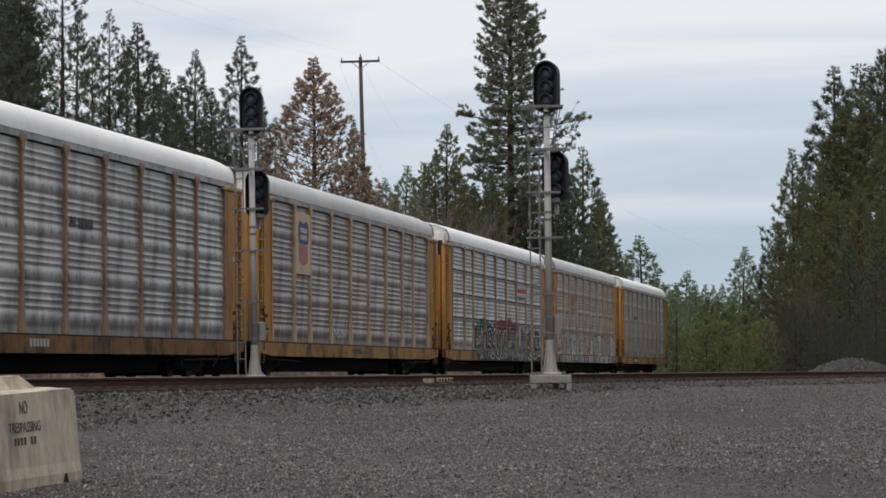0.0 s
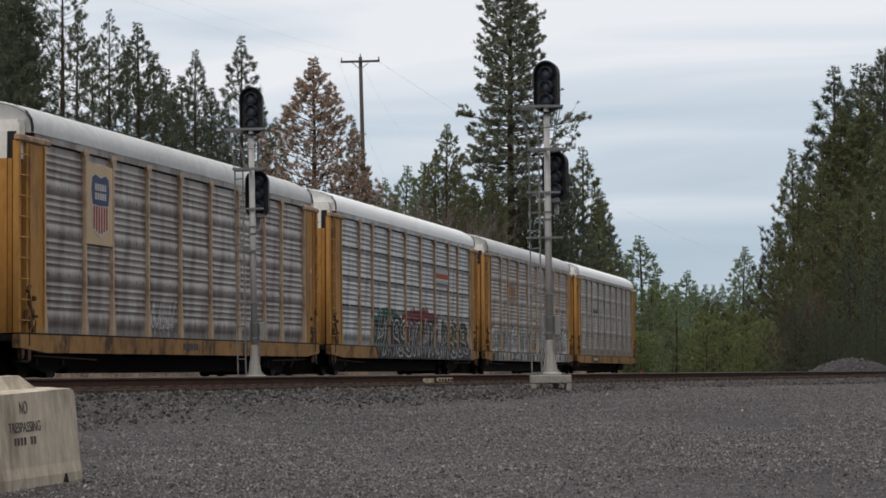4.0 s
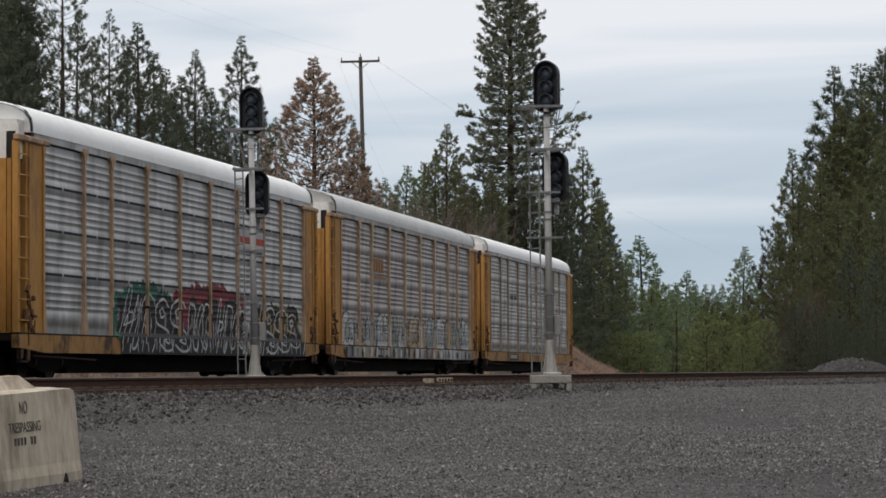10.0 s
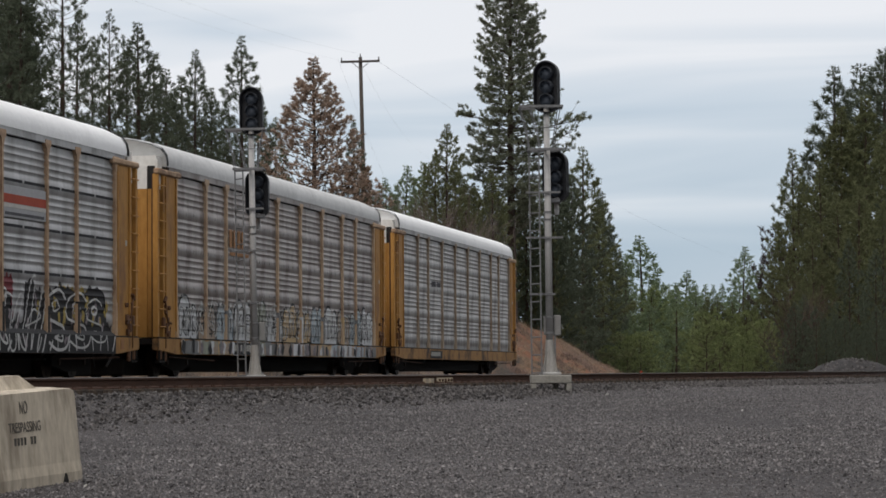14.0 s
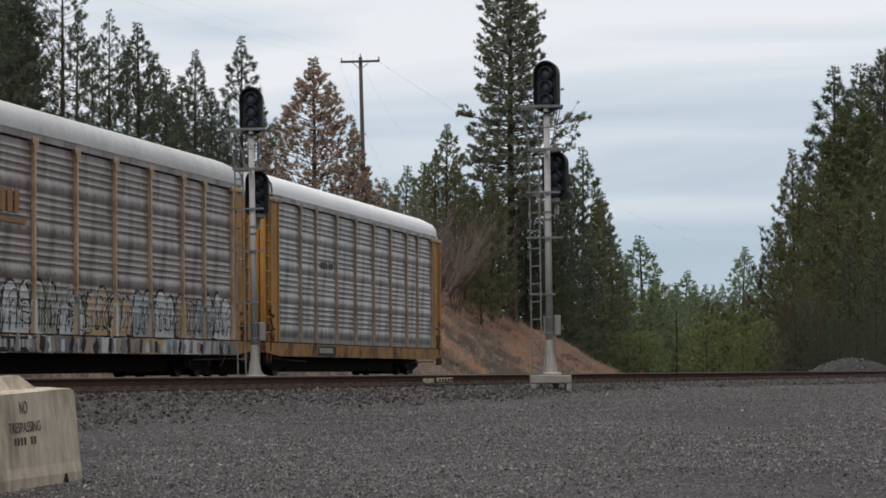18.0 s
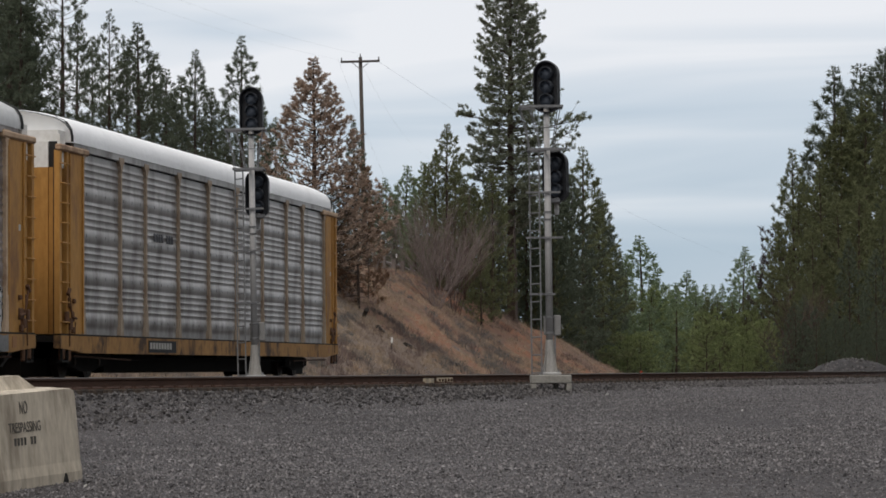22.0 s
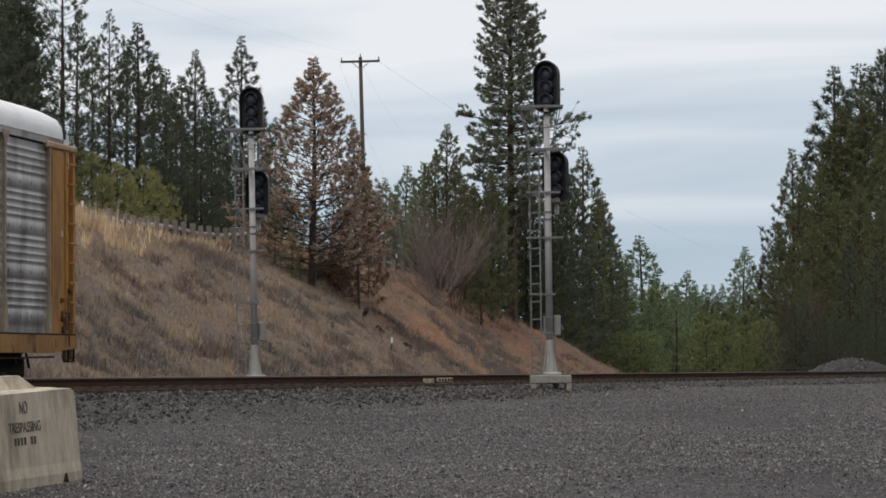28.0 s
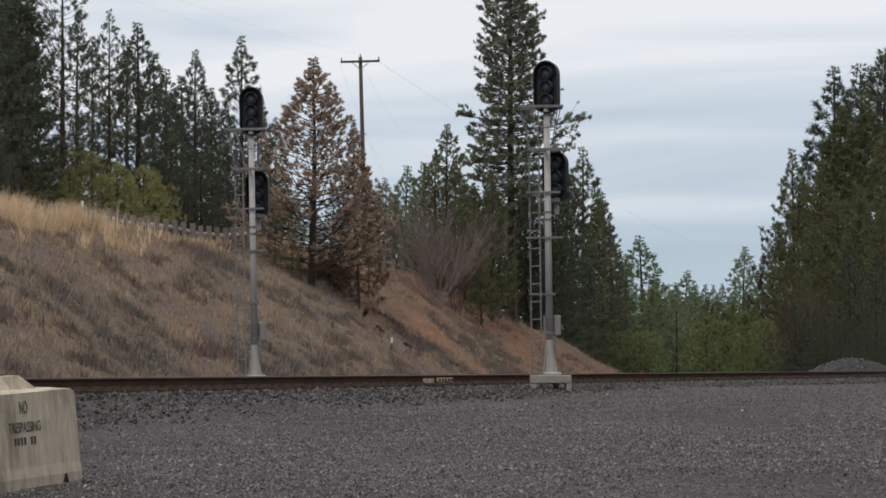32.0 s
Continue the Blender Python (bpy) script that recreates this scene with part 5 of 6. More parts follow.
def barrier_details(b):
    def on_face(x, z):
        return Matrix.Translation((x, -0.345 + (z - 0.19) * 0.0714 - 0.004, z)) @ Matrix.Rotation(radians(85.9), 4, "X")
    part("stencil_word", text_mesh("NO", 0.155, on_face(-0.82, 0.645) @ Matrix.Diagonal((0.48, 1, 1, 1))), None, b, "faded black stencilled word")
    part("stencil_word", text_mesh("TRESPASSING", 0.125, on_face(-0.82, 0.49) @ Matrix.Diagonal((0.60, 1, 1, 1))), None, b, "faded black stencilled word")
    for k in range(7):
        if k != 4:
            x = -0.98 + k * 0.046
            part("stencil_bar", one_box(x, x + 0.024, -0.335, -0.325, 0.38, 0.445), STENCIL, b)
    for x in (-0.30, -1.48):
        part("lifting_slot", prism([(x - 0.045, 0.0), (x + 0.045, 0.0), (x + 0.012, 0.085), (x - 0.012, 0.085)], 0.05, Matrix.Translation((0, -0.362, 0.012))), DARK_GAP, b, "dark slot at the foot")


# ---- trees ----
def tufts(points, out, big, rs, length, width, count, up=0.8):
    """Round brushes of pointed needles at the points, swept outward and up."""
    n = len(points)
    axis = np.asarray(out) * 0.6 + rs.normal(size=(n, 3)) * 0.25
    axis[:, 2] += up
    axis /= np.linalg.norm(axis, axis=1)[:, None]
    size = length * rs.uniform(0.7, 1.25, (n, 1)) * np.asarray(big)[:, None]
    p, a, k = np.repeat(np.asarray(points), count, 0), np.repeat(axis, count, 0), np.repeat(size, count, 0)
    d = rs.normal(size=(n * count, 3))
    d /= np.linalg.norm(d, axis=1)[:, None]
    d += a * 0.75
    d /= np.linalg.norm(d, axis=1)[:, None]
    side = np.cross(d, rs.normal(size=(n * count, 3)))
    side /= np.linalg.norm(side, axis=1)[:, None] + 1e-9
    l = k * rs.uniform(0.7, 1.05, (n * count, 1))
    w = width * rs.uniform(0.7, 1.3, (n * count, 1)) * k / length
    base = p + a * k * rs.uniform(-0.35, 0.3, (n * count, 1))
    v = np.stack([base - side * w, base + side * w, base + d * l], 1).reshape(-1, 3)
    return v, np.arange(len(v)).reshape(-1, 3)


def sticks(lines, r0, r1):
    """Thin tapering three-sided limbs through lists of points."""
    verts, faces = [], []
    for pts, a, b in lines:
        base = len(verts)
        n = len(pts)
        for i, p in enumerate(pts):
            t = i / (n - 1)
            r = a + (b - a) * t
            q = Vector(pts[min(i + 1, n - 1)]) - Vector(pts[max(i - 1, 0)])
            s1 = q.orthogonal().normalized()
            s2 = q.cross(s1).normalized()
            for k in range(3):
                ang = k * 2.0944
                verts.append(tuple(Vector(p) + (s1 * math.cos(ang) + s2 * math.sin(ang)) * r))
        for i in range(n - 1):
            for k in range(3):
                j = (k + 1) % 3
                faces.append((base + i * 3 + k, base + i * 3 + j, base + (i + 1) * 3 + j, base + (i + 1) * 3 + k))
    return verts, faces


def pine(seed, high, spread, start, branches, twigs, needle, needle_material, ragged=0.35, taper=0.75, width=0.05, count=12, trunk=0.017, limb=0.028, peak=0.12, arms=(), inner=0.4,
         lift=0.45, fall=0.3, shoots=0.06):
    """Meshes of a pine: (trunk and limbs, crown). Its limbs sag, turn up at their tips and end in round tufts."""
    rs = np.random.RandomState(seed)
    lines, pts, outs, big = [], [], [], []
    bend = rs.normal(size=2) * high * 0.008
    up = np.array([0, 0, 1.0])
    def axis(t):
        return np.array([bend[0] * math.sin(t * 3), bend[1] * math.sin(t * 2.3), high * t])
    def bough(o, dirv, side, L, rise, curl, n, thick, k=1.0):
        def at(u):
            return o + dirv * L * u + up * (L * (rise * u + curl * u ** 2.2))
        lines.append(([tuple(at(u)) for u in (0, 0.55, 1.0)], thick, 0.009))
        pts.append(at(1.0)), outs.append(dirv * 0.5), big.append(k)
        for j in range(n):
            u = inner + (1 - inner) * rs.uniform() ** 0.7
            s = 1 if j % 2 else -1
            l = L * 0.34 * (1.2 - u) * rs.uniform(0.5, 1.2) + needle * 0.5
            p = at(u) + dirv * l * 0.55 + side * s * l * 0.8 + up * l * rs.uniform(0.0, 0.55)
            pts.append(p), outs.append(dirv * 0.5 + side * s * 0.4), big.append(k)
            if rs.uniform() < shoots:
                lines.append(([tuple(at(u)), tuple(p)], 0.014, 0.007))
    for i in range(branches):
        t = start + (1 - start) * ((i + rs.uniform(0, 0.9)) / branches) ** 0.95
        az = i * 2.39996 + rs.uniform(-0.5, 0.5)
        low = min(1.0, (t - start) / peak + 0.35) if peak else 1.0
        L = spread * low * (max(0.0, 1 - t) ** taper + 0.02) * (1 - ragged * rs.uniform() ** 1.3) / (1 - start) ** taper
        if ragged > 0.4 and rs.uniform() < 0.10:
            L *= 1.3
        L = max(L * min(1.0, (1 - t) / 0.14) ** 0.6, high * 0.009)
        q = (t - start) / (1 - start)
        n = max(2, int(twigs * (0.3 + 0.7 * L / spread)))
        bough(axis(t), np.array([math.cos(az), math.sin(az), 0]), np.array([-math.sin(az), math.cos(az), 0]), L, -fall + (fall + 0.42) * q + rs.uniform(-0.15, 0.15),
              lift * rs.uniform(0.6, 1.2), n, limb * (0.35 + 0.65 * L / spread), min(1.0, 0.5 + 3.0 * (1 - t)))
    # a few great side limbs, tufted at their ends
    for t, az, L in arms:
        o, dirv, side = axis(t), np.array([math.cos(az), math.sin(az), 0]), np.array([-math.sin(az), math.cos(az), 0])
        def along(u):
            return o + dirv * L * u + up * L * (0.25 * u * u - 0.12 * u)
        lines.append(([tuple(along(u)) for u in (0, 0.3, 0.6, 0.85, 1.0)], 0.09, 0.02))
        for j in range(10):
            u, turn = 0.5 + 0.5 * rs.uniform() ** 0.8, rs.uniform(-1.1, 1.1)
            d = dirv * math.cos(turn) + side * math.sin(turn)
            bough(along(u), d, np.array([-d[1], d[0], 0]), L * rs.uniform(0.16, 0.32), rs.uniform(-0.5, 0.8), 0.5, 5, 0.025)
    for j in range(6):
        pts.append(axis(0.94 + 0.012 * j)), outs.append(up * 2.0), big.append(0.55)
    lines.append(([tuple(axis(t)) for t in np.linspace(-0.02, 0.985, 12)], high * trunk, high * 0.002))
    tv, tf = sticks(lines, 0, 0)
    cv, cf = tufts(pts, outs, big, rs, needle, width, count)
    return mesh_of("trunk", tv, tf, BARK), mesh_of("crown", cv, cf, needle_material)


def recoloured(pair, material):
    crown = pair[1].copy()
    crown.materials.clear()
    crown.materials.append(material)
    return pair[0], crown


TREES = {}


def grow_kinds():
    K = TREES
    # tall open pines on the bank
    for i in range(4):
        K["open", i] = pine(20 + i, 20, 4.6, 0.18, 100, 18, 0.33, NEEDLE, ragged=0.55, taper=0.66, width=0.022, count=17, limb=0.040)
    # the slim ones of the middle rank, close-needled
    for i in range(3):
        K["slim", i] = pine(40 + i, 16, 3.9, 0.06, 116, 18, 0.31, NEEDLE, ragged=0.38, taper=0.86, width=0.023, count=16, limb=0.03, inner=0.3)
        K["olive", i] = recoloured(K["slim", i], NEEDLE_OLIVE)
    # the great old pine, clumped and uneven
    K["great", 0] = pine(61, 28, 3.5, 0.26, 400, 22, 0.27, NEEDLE_GREY, ragged=0.55, taper=0.30, width=0.027, count=18, limb=0.05, inner=0.2, lift=0.3, shoots=0.02,
                         arms=((0.54, 0.1, 4.6), (0.50, -0.3, 4.5), (0.465, 0.25, 4.2), (0.56, 3.2, 3.2), (0.44, 3.6, 3.2)))
    # young bushy ones, green to the ground
    for i in range(3):
        K["young", i] = pine(70 + i, 6, 2.1, 0.02, 70, 14, 0.26, NEEDLE_YELLOW, ragged=0.45, taper=0.8, width=0.014, count=13, trunk=0.012, limb=0.016, lift=0.8)
        K["sapling", i] = pine(74 + i, 6, 2.1, 0.02, 60, 9, 0.27, LEAF_SHRUB, ragged=0.4, taper=0.85, width=0.026, count=9, trunk=0.012, limb=0.016, lift=0.7, shoots=0)
    for i in range(3):
        K["full", i] = pine(80 + i, 14, 4.2, 0.03, 110, 15, 0.33, NEEDLE_OLIVE, ragged=0.42, taper=0.78, width=0.038, count=11, inner=0.3, shoots=0.02)
        K["green", i] = recoloured(K["full", i], NEEDLE)
    for i in range(2):
        K["wood", i] = pine(86 + i, 24, 5.0, 0.03, 190, 24, 0.38, NEEDLE_OLIVE, ragged=0.40, taper=0.74, width=0.042, count=14, inner=0.25, shoots=0.02)
        K["dark_wood", i] = recoloured(K["wood", i], NEEDLE)
    K["dead", 0] = pine(91, 12.5, 4.0, 0.05, 170, 24, 0.20, NEEDLE_DEAD, ragged=0.35, taper=0.92, width=0.027, count=13, limb=0.045, peak=0.03, inner=0.35, lift=0.6, fall=0.1, shoots=0.3)
    K["dead", 1] = pine(93, 9, 3.4, 0.03, 90, 14, 0.28, NEEDLE_DEAD, ragged=0.4, taper=0.8, width=0.024, count=12)
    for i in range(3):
        K["far", i] = pine(100 + i, 16, 4.7, 0.03, 100, 14, 0.40, NEEDLE_HAZY, ragged=0.3, taper=0.95, width=0.058, count=8, inner=0.25, shoots=0)
    for i in range(3):
        K["shrub", i] = pine(110 + i, 4, 1.9, 0.0, 44, 12, 0.24, LEAF_SHRUB, ragged=0.5, taper=0.6, width=0.020, count=10, trunk=0.014, limb=0.02, peak=0.0, lift=0.7)
    K["snag", 0] = pine(95, 9, 3.0, 0.1, 60, 14, 0.28, NEEDLE_BROWN, ragged=0.5, taper=0.45, count=10, width=0.03, limb=0.06)
    K["brush", 0] = recoloured(K["dead", 1], NEEDLE_BROWN)
    K["rust", 0] = recoloured(K["dead", 1], NEEDLE_RUST)


HIGH = {"open": 20, "slim": 16, "great": 28, "young": 6, "full": 14, "wood": 24, "dark_wood": 24, "sapling": 6, "far": 16, "shrub": 4, "olive": 16, "green": 14}
WORDS = {"open": ("tall dark pine with an open crown on the bank", "pine tree"), "slim": ("slender dark green pine on top of the bank", "pine tree"),
         "great": ("very tall old pine with clumped uneven crown", "pine tree"), "young": ("young yellow-green pine behind the dry grass", "young pine"),
         "full": ("bushy olive green pine reaching to the ground", "pine tree"), "far": ("distant green pine with needles paled for haze", "pine tree"),
         "shrub": ("low yellow-green shrub at the edge of the wood", "shrub"), "olive": ("slender olive green pine", "pine tree"),
         "wood": ("tall olive green pine of the dense wood", "pine tree"), "dark_wood": ("tall dark green pine of the dense wood", "pine tree"),
         "sapling": ("young grey-green pine at the edge of the wood", "young pine"), "brush": ("low dark withered brush under the dead pine", "dead shrub"), "rust": ("rust-brown half-dead pine on the slope", "dead pine"), "snag": ("withered dark brown pine beside the wood", "dead pine"),
         "green": ("dense dark green pine reaching to the ground", "pine tree")}


def plant(kind, i, x, y, high, wide=1.0, base=None, sink=0.1):
    pair = TREES[kind, i]
    h = 12.5 if (kind, i) in (("dead", 0),) else 9 if kind in ("dead", "snag", "brush", "rust") else HIGH[kind]
    k = high / h
    if base is None:
        c = LEAN_A * y - x
        base = bank_z(x, y) if c > TOE and y < 238 else ground_z(x, y)
    words = WORDS.get(kind, ("pine with dead rust-brown needles on the slope", "dead pine"))
    t = new({"shrub": "shrub", "dead": "dead_pine"}.get(kind, "pine_tree"))
    t.matrix_world = pose(x, y, base - sink, 0, 0, 0 if kind == "great" else (x * 77 + y * 31 + i * 50) % 360)
    tagged(t, *words, group={"young": "young pines", "sapling": "young pines", "far": "distant pines", "shrub": "shrubs"}.get(kind, "pines"))
    for name, me in zip(("trunk", "crown"), pair):
        ob = part(name, me, None, t)
        ob.scale = (k * wide, k * wide, k)
    return t


def bare_bush(name, seed, x, y, high, spread, stems, material, label, base):
    rs = random.Random(seed)
    lines, stemmed = [], []
    def shoot(p, d, l, r, depth):
        pts = [tuple(p)]
        q = Vector(p)
        dd = Vector(d)
        for i in range(3):
            dd = (dd + Vector((rs.uniform(-1, 1), rs.uniform(-1, 1), rs.uniform(-0.3, 0.6))) * 0.16).normalized()
            q = q + dd * l / 3
            pts.append(tuple(q))
            if depth and rs.random() < 0.9:
                for _ in range(2):
                    nd = (dd + Vector((rs.uniform(-1, 1), rs.uniform(-1, 1), rs.uniform(-0.2, 0.8))) * 0.6).normalized()
                    shoot(q, nd, l * rs.uniform(0.4, 0.62), r * 0.55, depth - 1)
        lines.append((pts, r, r * 0.4))
    for s in range(stems):
        a = rs.uniform(0, 2 * math.pi)
        o = rs.uniform(0.1, 1.0) * spread / high
        shoot((rs.uniform(-0.3, 0.3), rs.uniform(-0.3, 0.3), 0), Vector((math.cos(a) * o, math.sin(a) * o, 1)).normalized(), high * rs.uniform(0.6, 1.0), 0.028, 3)
        stemmed.append(lines[:])
        lines.clear()
    b = empty(name, pose(x, y, base - 0.1), label=label, category="bare shrub")
    for twigs in stemmed:
        v, f = sticks(twigs, 0, 0)
        part("stem", mesh_of("stem", v, f, material), None, b)
    return b


def blades(points, heights, rs, count, width, lean):
    n = len(points)
    p = np.repeat(np.asarray(points, float), count, 0)
    h = np.repeat(np.asarray(heights, float), count)[:, None] * rs.uniform(0.5, 1.15, (n * count, 1))
    a = rs.uniform(0, 2 * math.pi, n * count)
    d = np.stack([np.cos(a), np.sin(a), 0 * a], 1) * lean * rs.uniform(0, 1, (n * count, 1))
    d[:, 2] = 1
    off = rs.normal(size=p.shape) * np.array([0.10, 0.10, 0.0])
    base = p + off
    b = rs.uniform(0, math.pi, n * count)
    side = np.stack([np.cos(b), np.sin(b) * 0.4, 0 * b], 1) * width
    v = np.stack([base - side, base + side, base + d * h], 1).reshape(-1, 3)
    return v, np.arange(len(v)).reshape(-1, 3)


def hillside_grass():
    rs = np.random.RandomState(12)
    dry, dryh, dark, darkh, tall, tallh = [], [], [], [], [], []
    while len(dry) < 19000:
        y = rs.uniform(62, 237)
        c = rs.uniform(TOE + 0.1, TOE + 18)
        x = LEAN_A * y - c
        if abs(x) > 0.18 * y or c - TOE > crest(y) / 0.58 + 5 or rs.uniform() > (150 / (y + 50)):
            continue
        z = bank_z(x, y)
        m = noise.noise((x * 0.30, y * 0.13, 11)) + 0.7 * noise.noise((x * 0.9, y * 0.5, 4))
        red = smooth(132, 185, y) * 0.7
        if rs.uniform() < red * (0.6 + 0.8 * noise.noise((x * 0.3, y * 0.1, 9))):
            continue
        if m + rs.uniform(-0.16, 0.16) > 0.34:
            dark.append((x, y, z - 0.03)), darkh.append(rs.uniform(0.2, 0.5) * (1 + 0.7 * max(0, noise.noise((x * 1.1, y * 0.6, 2)))))
        else:
            dry.append((x, y, z - 0.03)), dryh.append(rs.uniform(0.09, 0.30) * (1 + 1.6 * max(0, noise.noise((x * 1.1, y * 0.6, 5)))))
    while len(tall) < 3600:
        y = rs.uniform(92, 178)
        run = crest(y) / 0.58
        clump = noise.noise((y * 0.55, 3.3, 1))
        c = TOE + run + 0.5 + rs.normal() * (0.8 + max(0, clump)) - max(0, clump + 0.15) * 1.6 * rs.uniform()
        x = LEAN_A * y - c
        if y > 125 and rs.uniform() < 0.965 or noise.noise((x * 0.8, y * 0.35, 1)) < 0.06:
            continue
        tall.append((x, y, bank_z(x, y) - 0.03)), tallh.append(rs.uniform(0.45, 1.25) * (1.0 + 0.5 * noise.noise((x * 0.9, y * 0.6, 8))) * (1.0 if y < 134 else 0.55))
    # low round bushes of grey sagebrush in drifts
    sage, sageh = [], []
    while len(sage) < 4800:
        y = rs.uniform(66, 200)
        c = rs.uniform(TOE + 0.3, TOE + 14)
        x = LEAN_A * y - c
        drift = noise.noise((x * 0.22, y * 0.10, 21)) + 0.25 * (1 - (c - TOE) / 7)
        if abs(x) > 0.18 * y or c - TOE > crest(y) / 0.58 + 1 or drift + rs.uniform(-0.1, 0.1) < 0.20 or rs.uniform() > 120 / (y + 20):
            continue
        size = rs.uniform(0.25, 0.6)
        for _ in range(12):
            r, a = size * math.sqrt(rs.uniform()), rs.uniform(0, 2 * math.pi)
            px, py = x + r * math.cos(a), y + r * math.sin(a)
            sage.append((px, py, bank_z(px, py) - 0.03)), sageh.append(0.12 + 0.75 * size * math.sqrt(max(0.0, 1 - (r / size) ** 2)))
    for name, p, h, m, w, lean, label, cat in (("dry_grass", dry, dryh, GRASS_DRY, 0.017, 0.9, "short dry tan grass over the cutting", "dry grass"),
                                               ("weeds", dark, darkh, WEED_DARK, 0.019, 0.9, "dark grey-brown dead weeds in patches", "weeds"),
                                               ("sagebrush", sage, sageh, SAGE, 0.013, 1.3, "low grey sagebrush in drifts on the cutting", "sagebrush"),
                                               ("tall_straw", tall, tallh, GRASS_TALL, 0.018, 0.65, "tall golden straw along the crest", "tall grass")):
        v, f = blades(p, h, rs, 9, w, lean)
        tagged(new(name, mesh_of(name, v, f, m)), label, cat, kind="stuff")


def guard_fence():
    f = empty("guard_fence", pose(0, 0, 0), label="weathered low timber post fence with a pale rail along the crest", category="fence")
    post = bmesh.new()
    box(post, -0.15, 0.15, -0.13, 0.13, -0.4, 1.0, 0.015)
    me = bpy.data.meshes.new("post")
    post.to_mesh(me)
    post.free()
    me.materials.append(FENCE_WOOD)
    rs = random.Random(2)
    for a, b in ((108.0, 166.0), (198.0, 210.0)):
        y, pts = a, []
        while y < b:
            c = TOE + crest(y) / 0.58 + 0.9
            x = LEAN_A * y - c
            z = bank_z(x, y)
            p = part("post", me, None, f)
            p.location, p.rotation_euler = (x, y, z - rs.uniform(0, 0.1)), (rs.uniform(-0.03, 0.03), rs.uniform(-0.04, 0.04), rs.uniform(-0.2, 0.2))
            pts.append((x, y, z))
            y += 1.75
        bm = bmesh.new()
        for p, q in zip(pts, pts[1:]):
            rod(bm, (p[0] - 0.12, p[1] + 0.22, p[2] + 0.55), (q[0] - 0.12, q[1] + 0.22, q[2] + 0.55), 0.12, seg=6)
        part("rail", bm, GALV, f, "pale steel rail behind the posts")


def utility_pole():
    x, y, top = -5.65, 200.0, 23.3
    z = bank_z(x, y)
    p = empty("utility_pole", pose(x, y, z - 0.3, 0, -1.2, 0), label="tall weathered wooden utility pole with one crossarm", category="utility pole")
    h = top - z + 0.3
    part("pole", one_rod((0, 0, 0), (0, 0, h), 0.19, 0.13, 12), POLE_WOOD, p, smooth=True)
    part("crossarm", one_box(-1.45, 1.42, -0.24, -0.11, h - 0.42, h - 0.26, 0.01), POLE_WOOD, p)
    for x0 in (-1.38, 1.35):
        part("insulator", one_rod((x0, -0.17, h - 0.26), (x0, -0.17, h - 0.02), 0.06, 0.035, 8), GALV_DARK, p)
    part("insulator", one_rod((0, 0, h), (0, 0, h + 0.25), 0.06, 0.035, 8), GALV_DARK, p)
    for s in (-1, 1):
        part("brace", one_rod((s * 0.6, -0.2, h - 0.42), (0, -0.15, h - 0.95), 0.025, seg=6), GALV_DARK, p)
    w = empty("power_lines", pose(0, 0, 0), label="thin slack power lines over the wood", category="power line")
    def wire(a, b, sag, r):
        n = 24
        pts = []
        for i in range(n + 1):
            t = i / n
            q = Vector(a).lerp(Vector(b), t)
            q.z -= sag * 4 * t * (1 - t)
            pts.append(tuple(q))
        v, f = sticks([(pts, r, r)], 0, 0)
        part("wire", mesh_of("wire", v, f, WIRE), None, w)
    wire((-7.6, 199.8, 23.1), (-19.5, 148, 21.5), 0.4, 0.004)
    wire((-6.3, 200, 23.6), (-16.5, 140, 20.6), 0.4, 0.004)
    wire((-4.9, 199.8, 23.1), (45.0, 420, 17.5), 1.5, 0.007)
    wire((-6.2, 200, 23.4), (1.5, 330, 26.0), 3.0, 0.005)
    wire((-7.6, 199.8, 23.1), (-3.0, 300, 15.0), 1.0, 0.005)


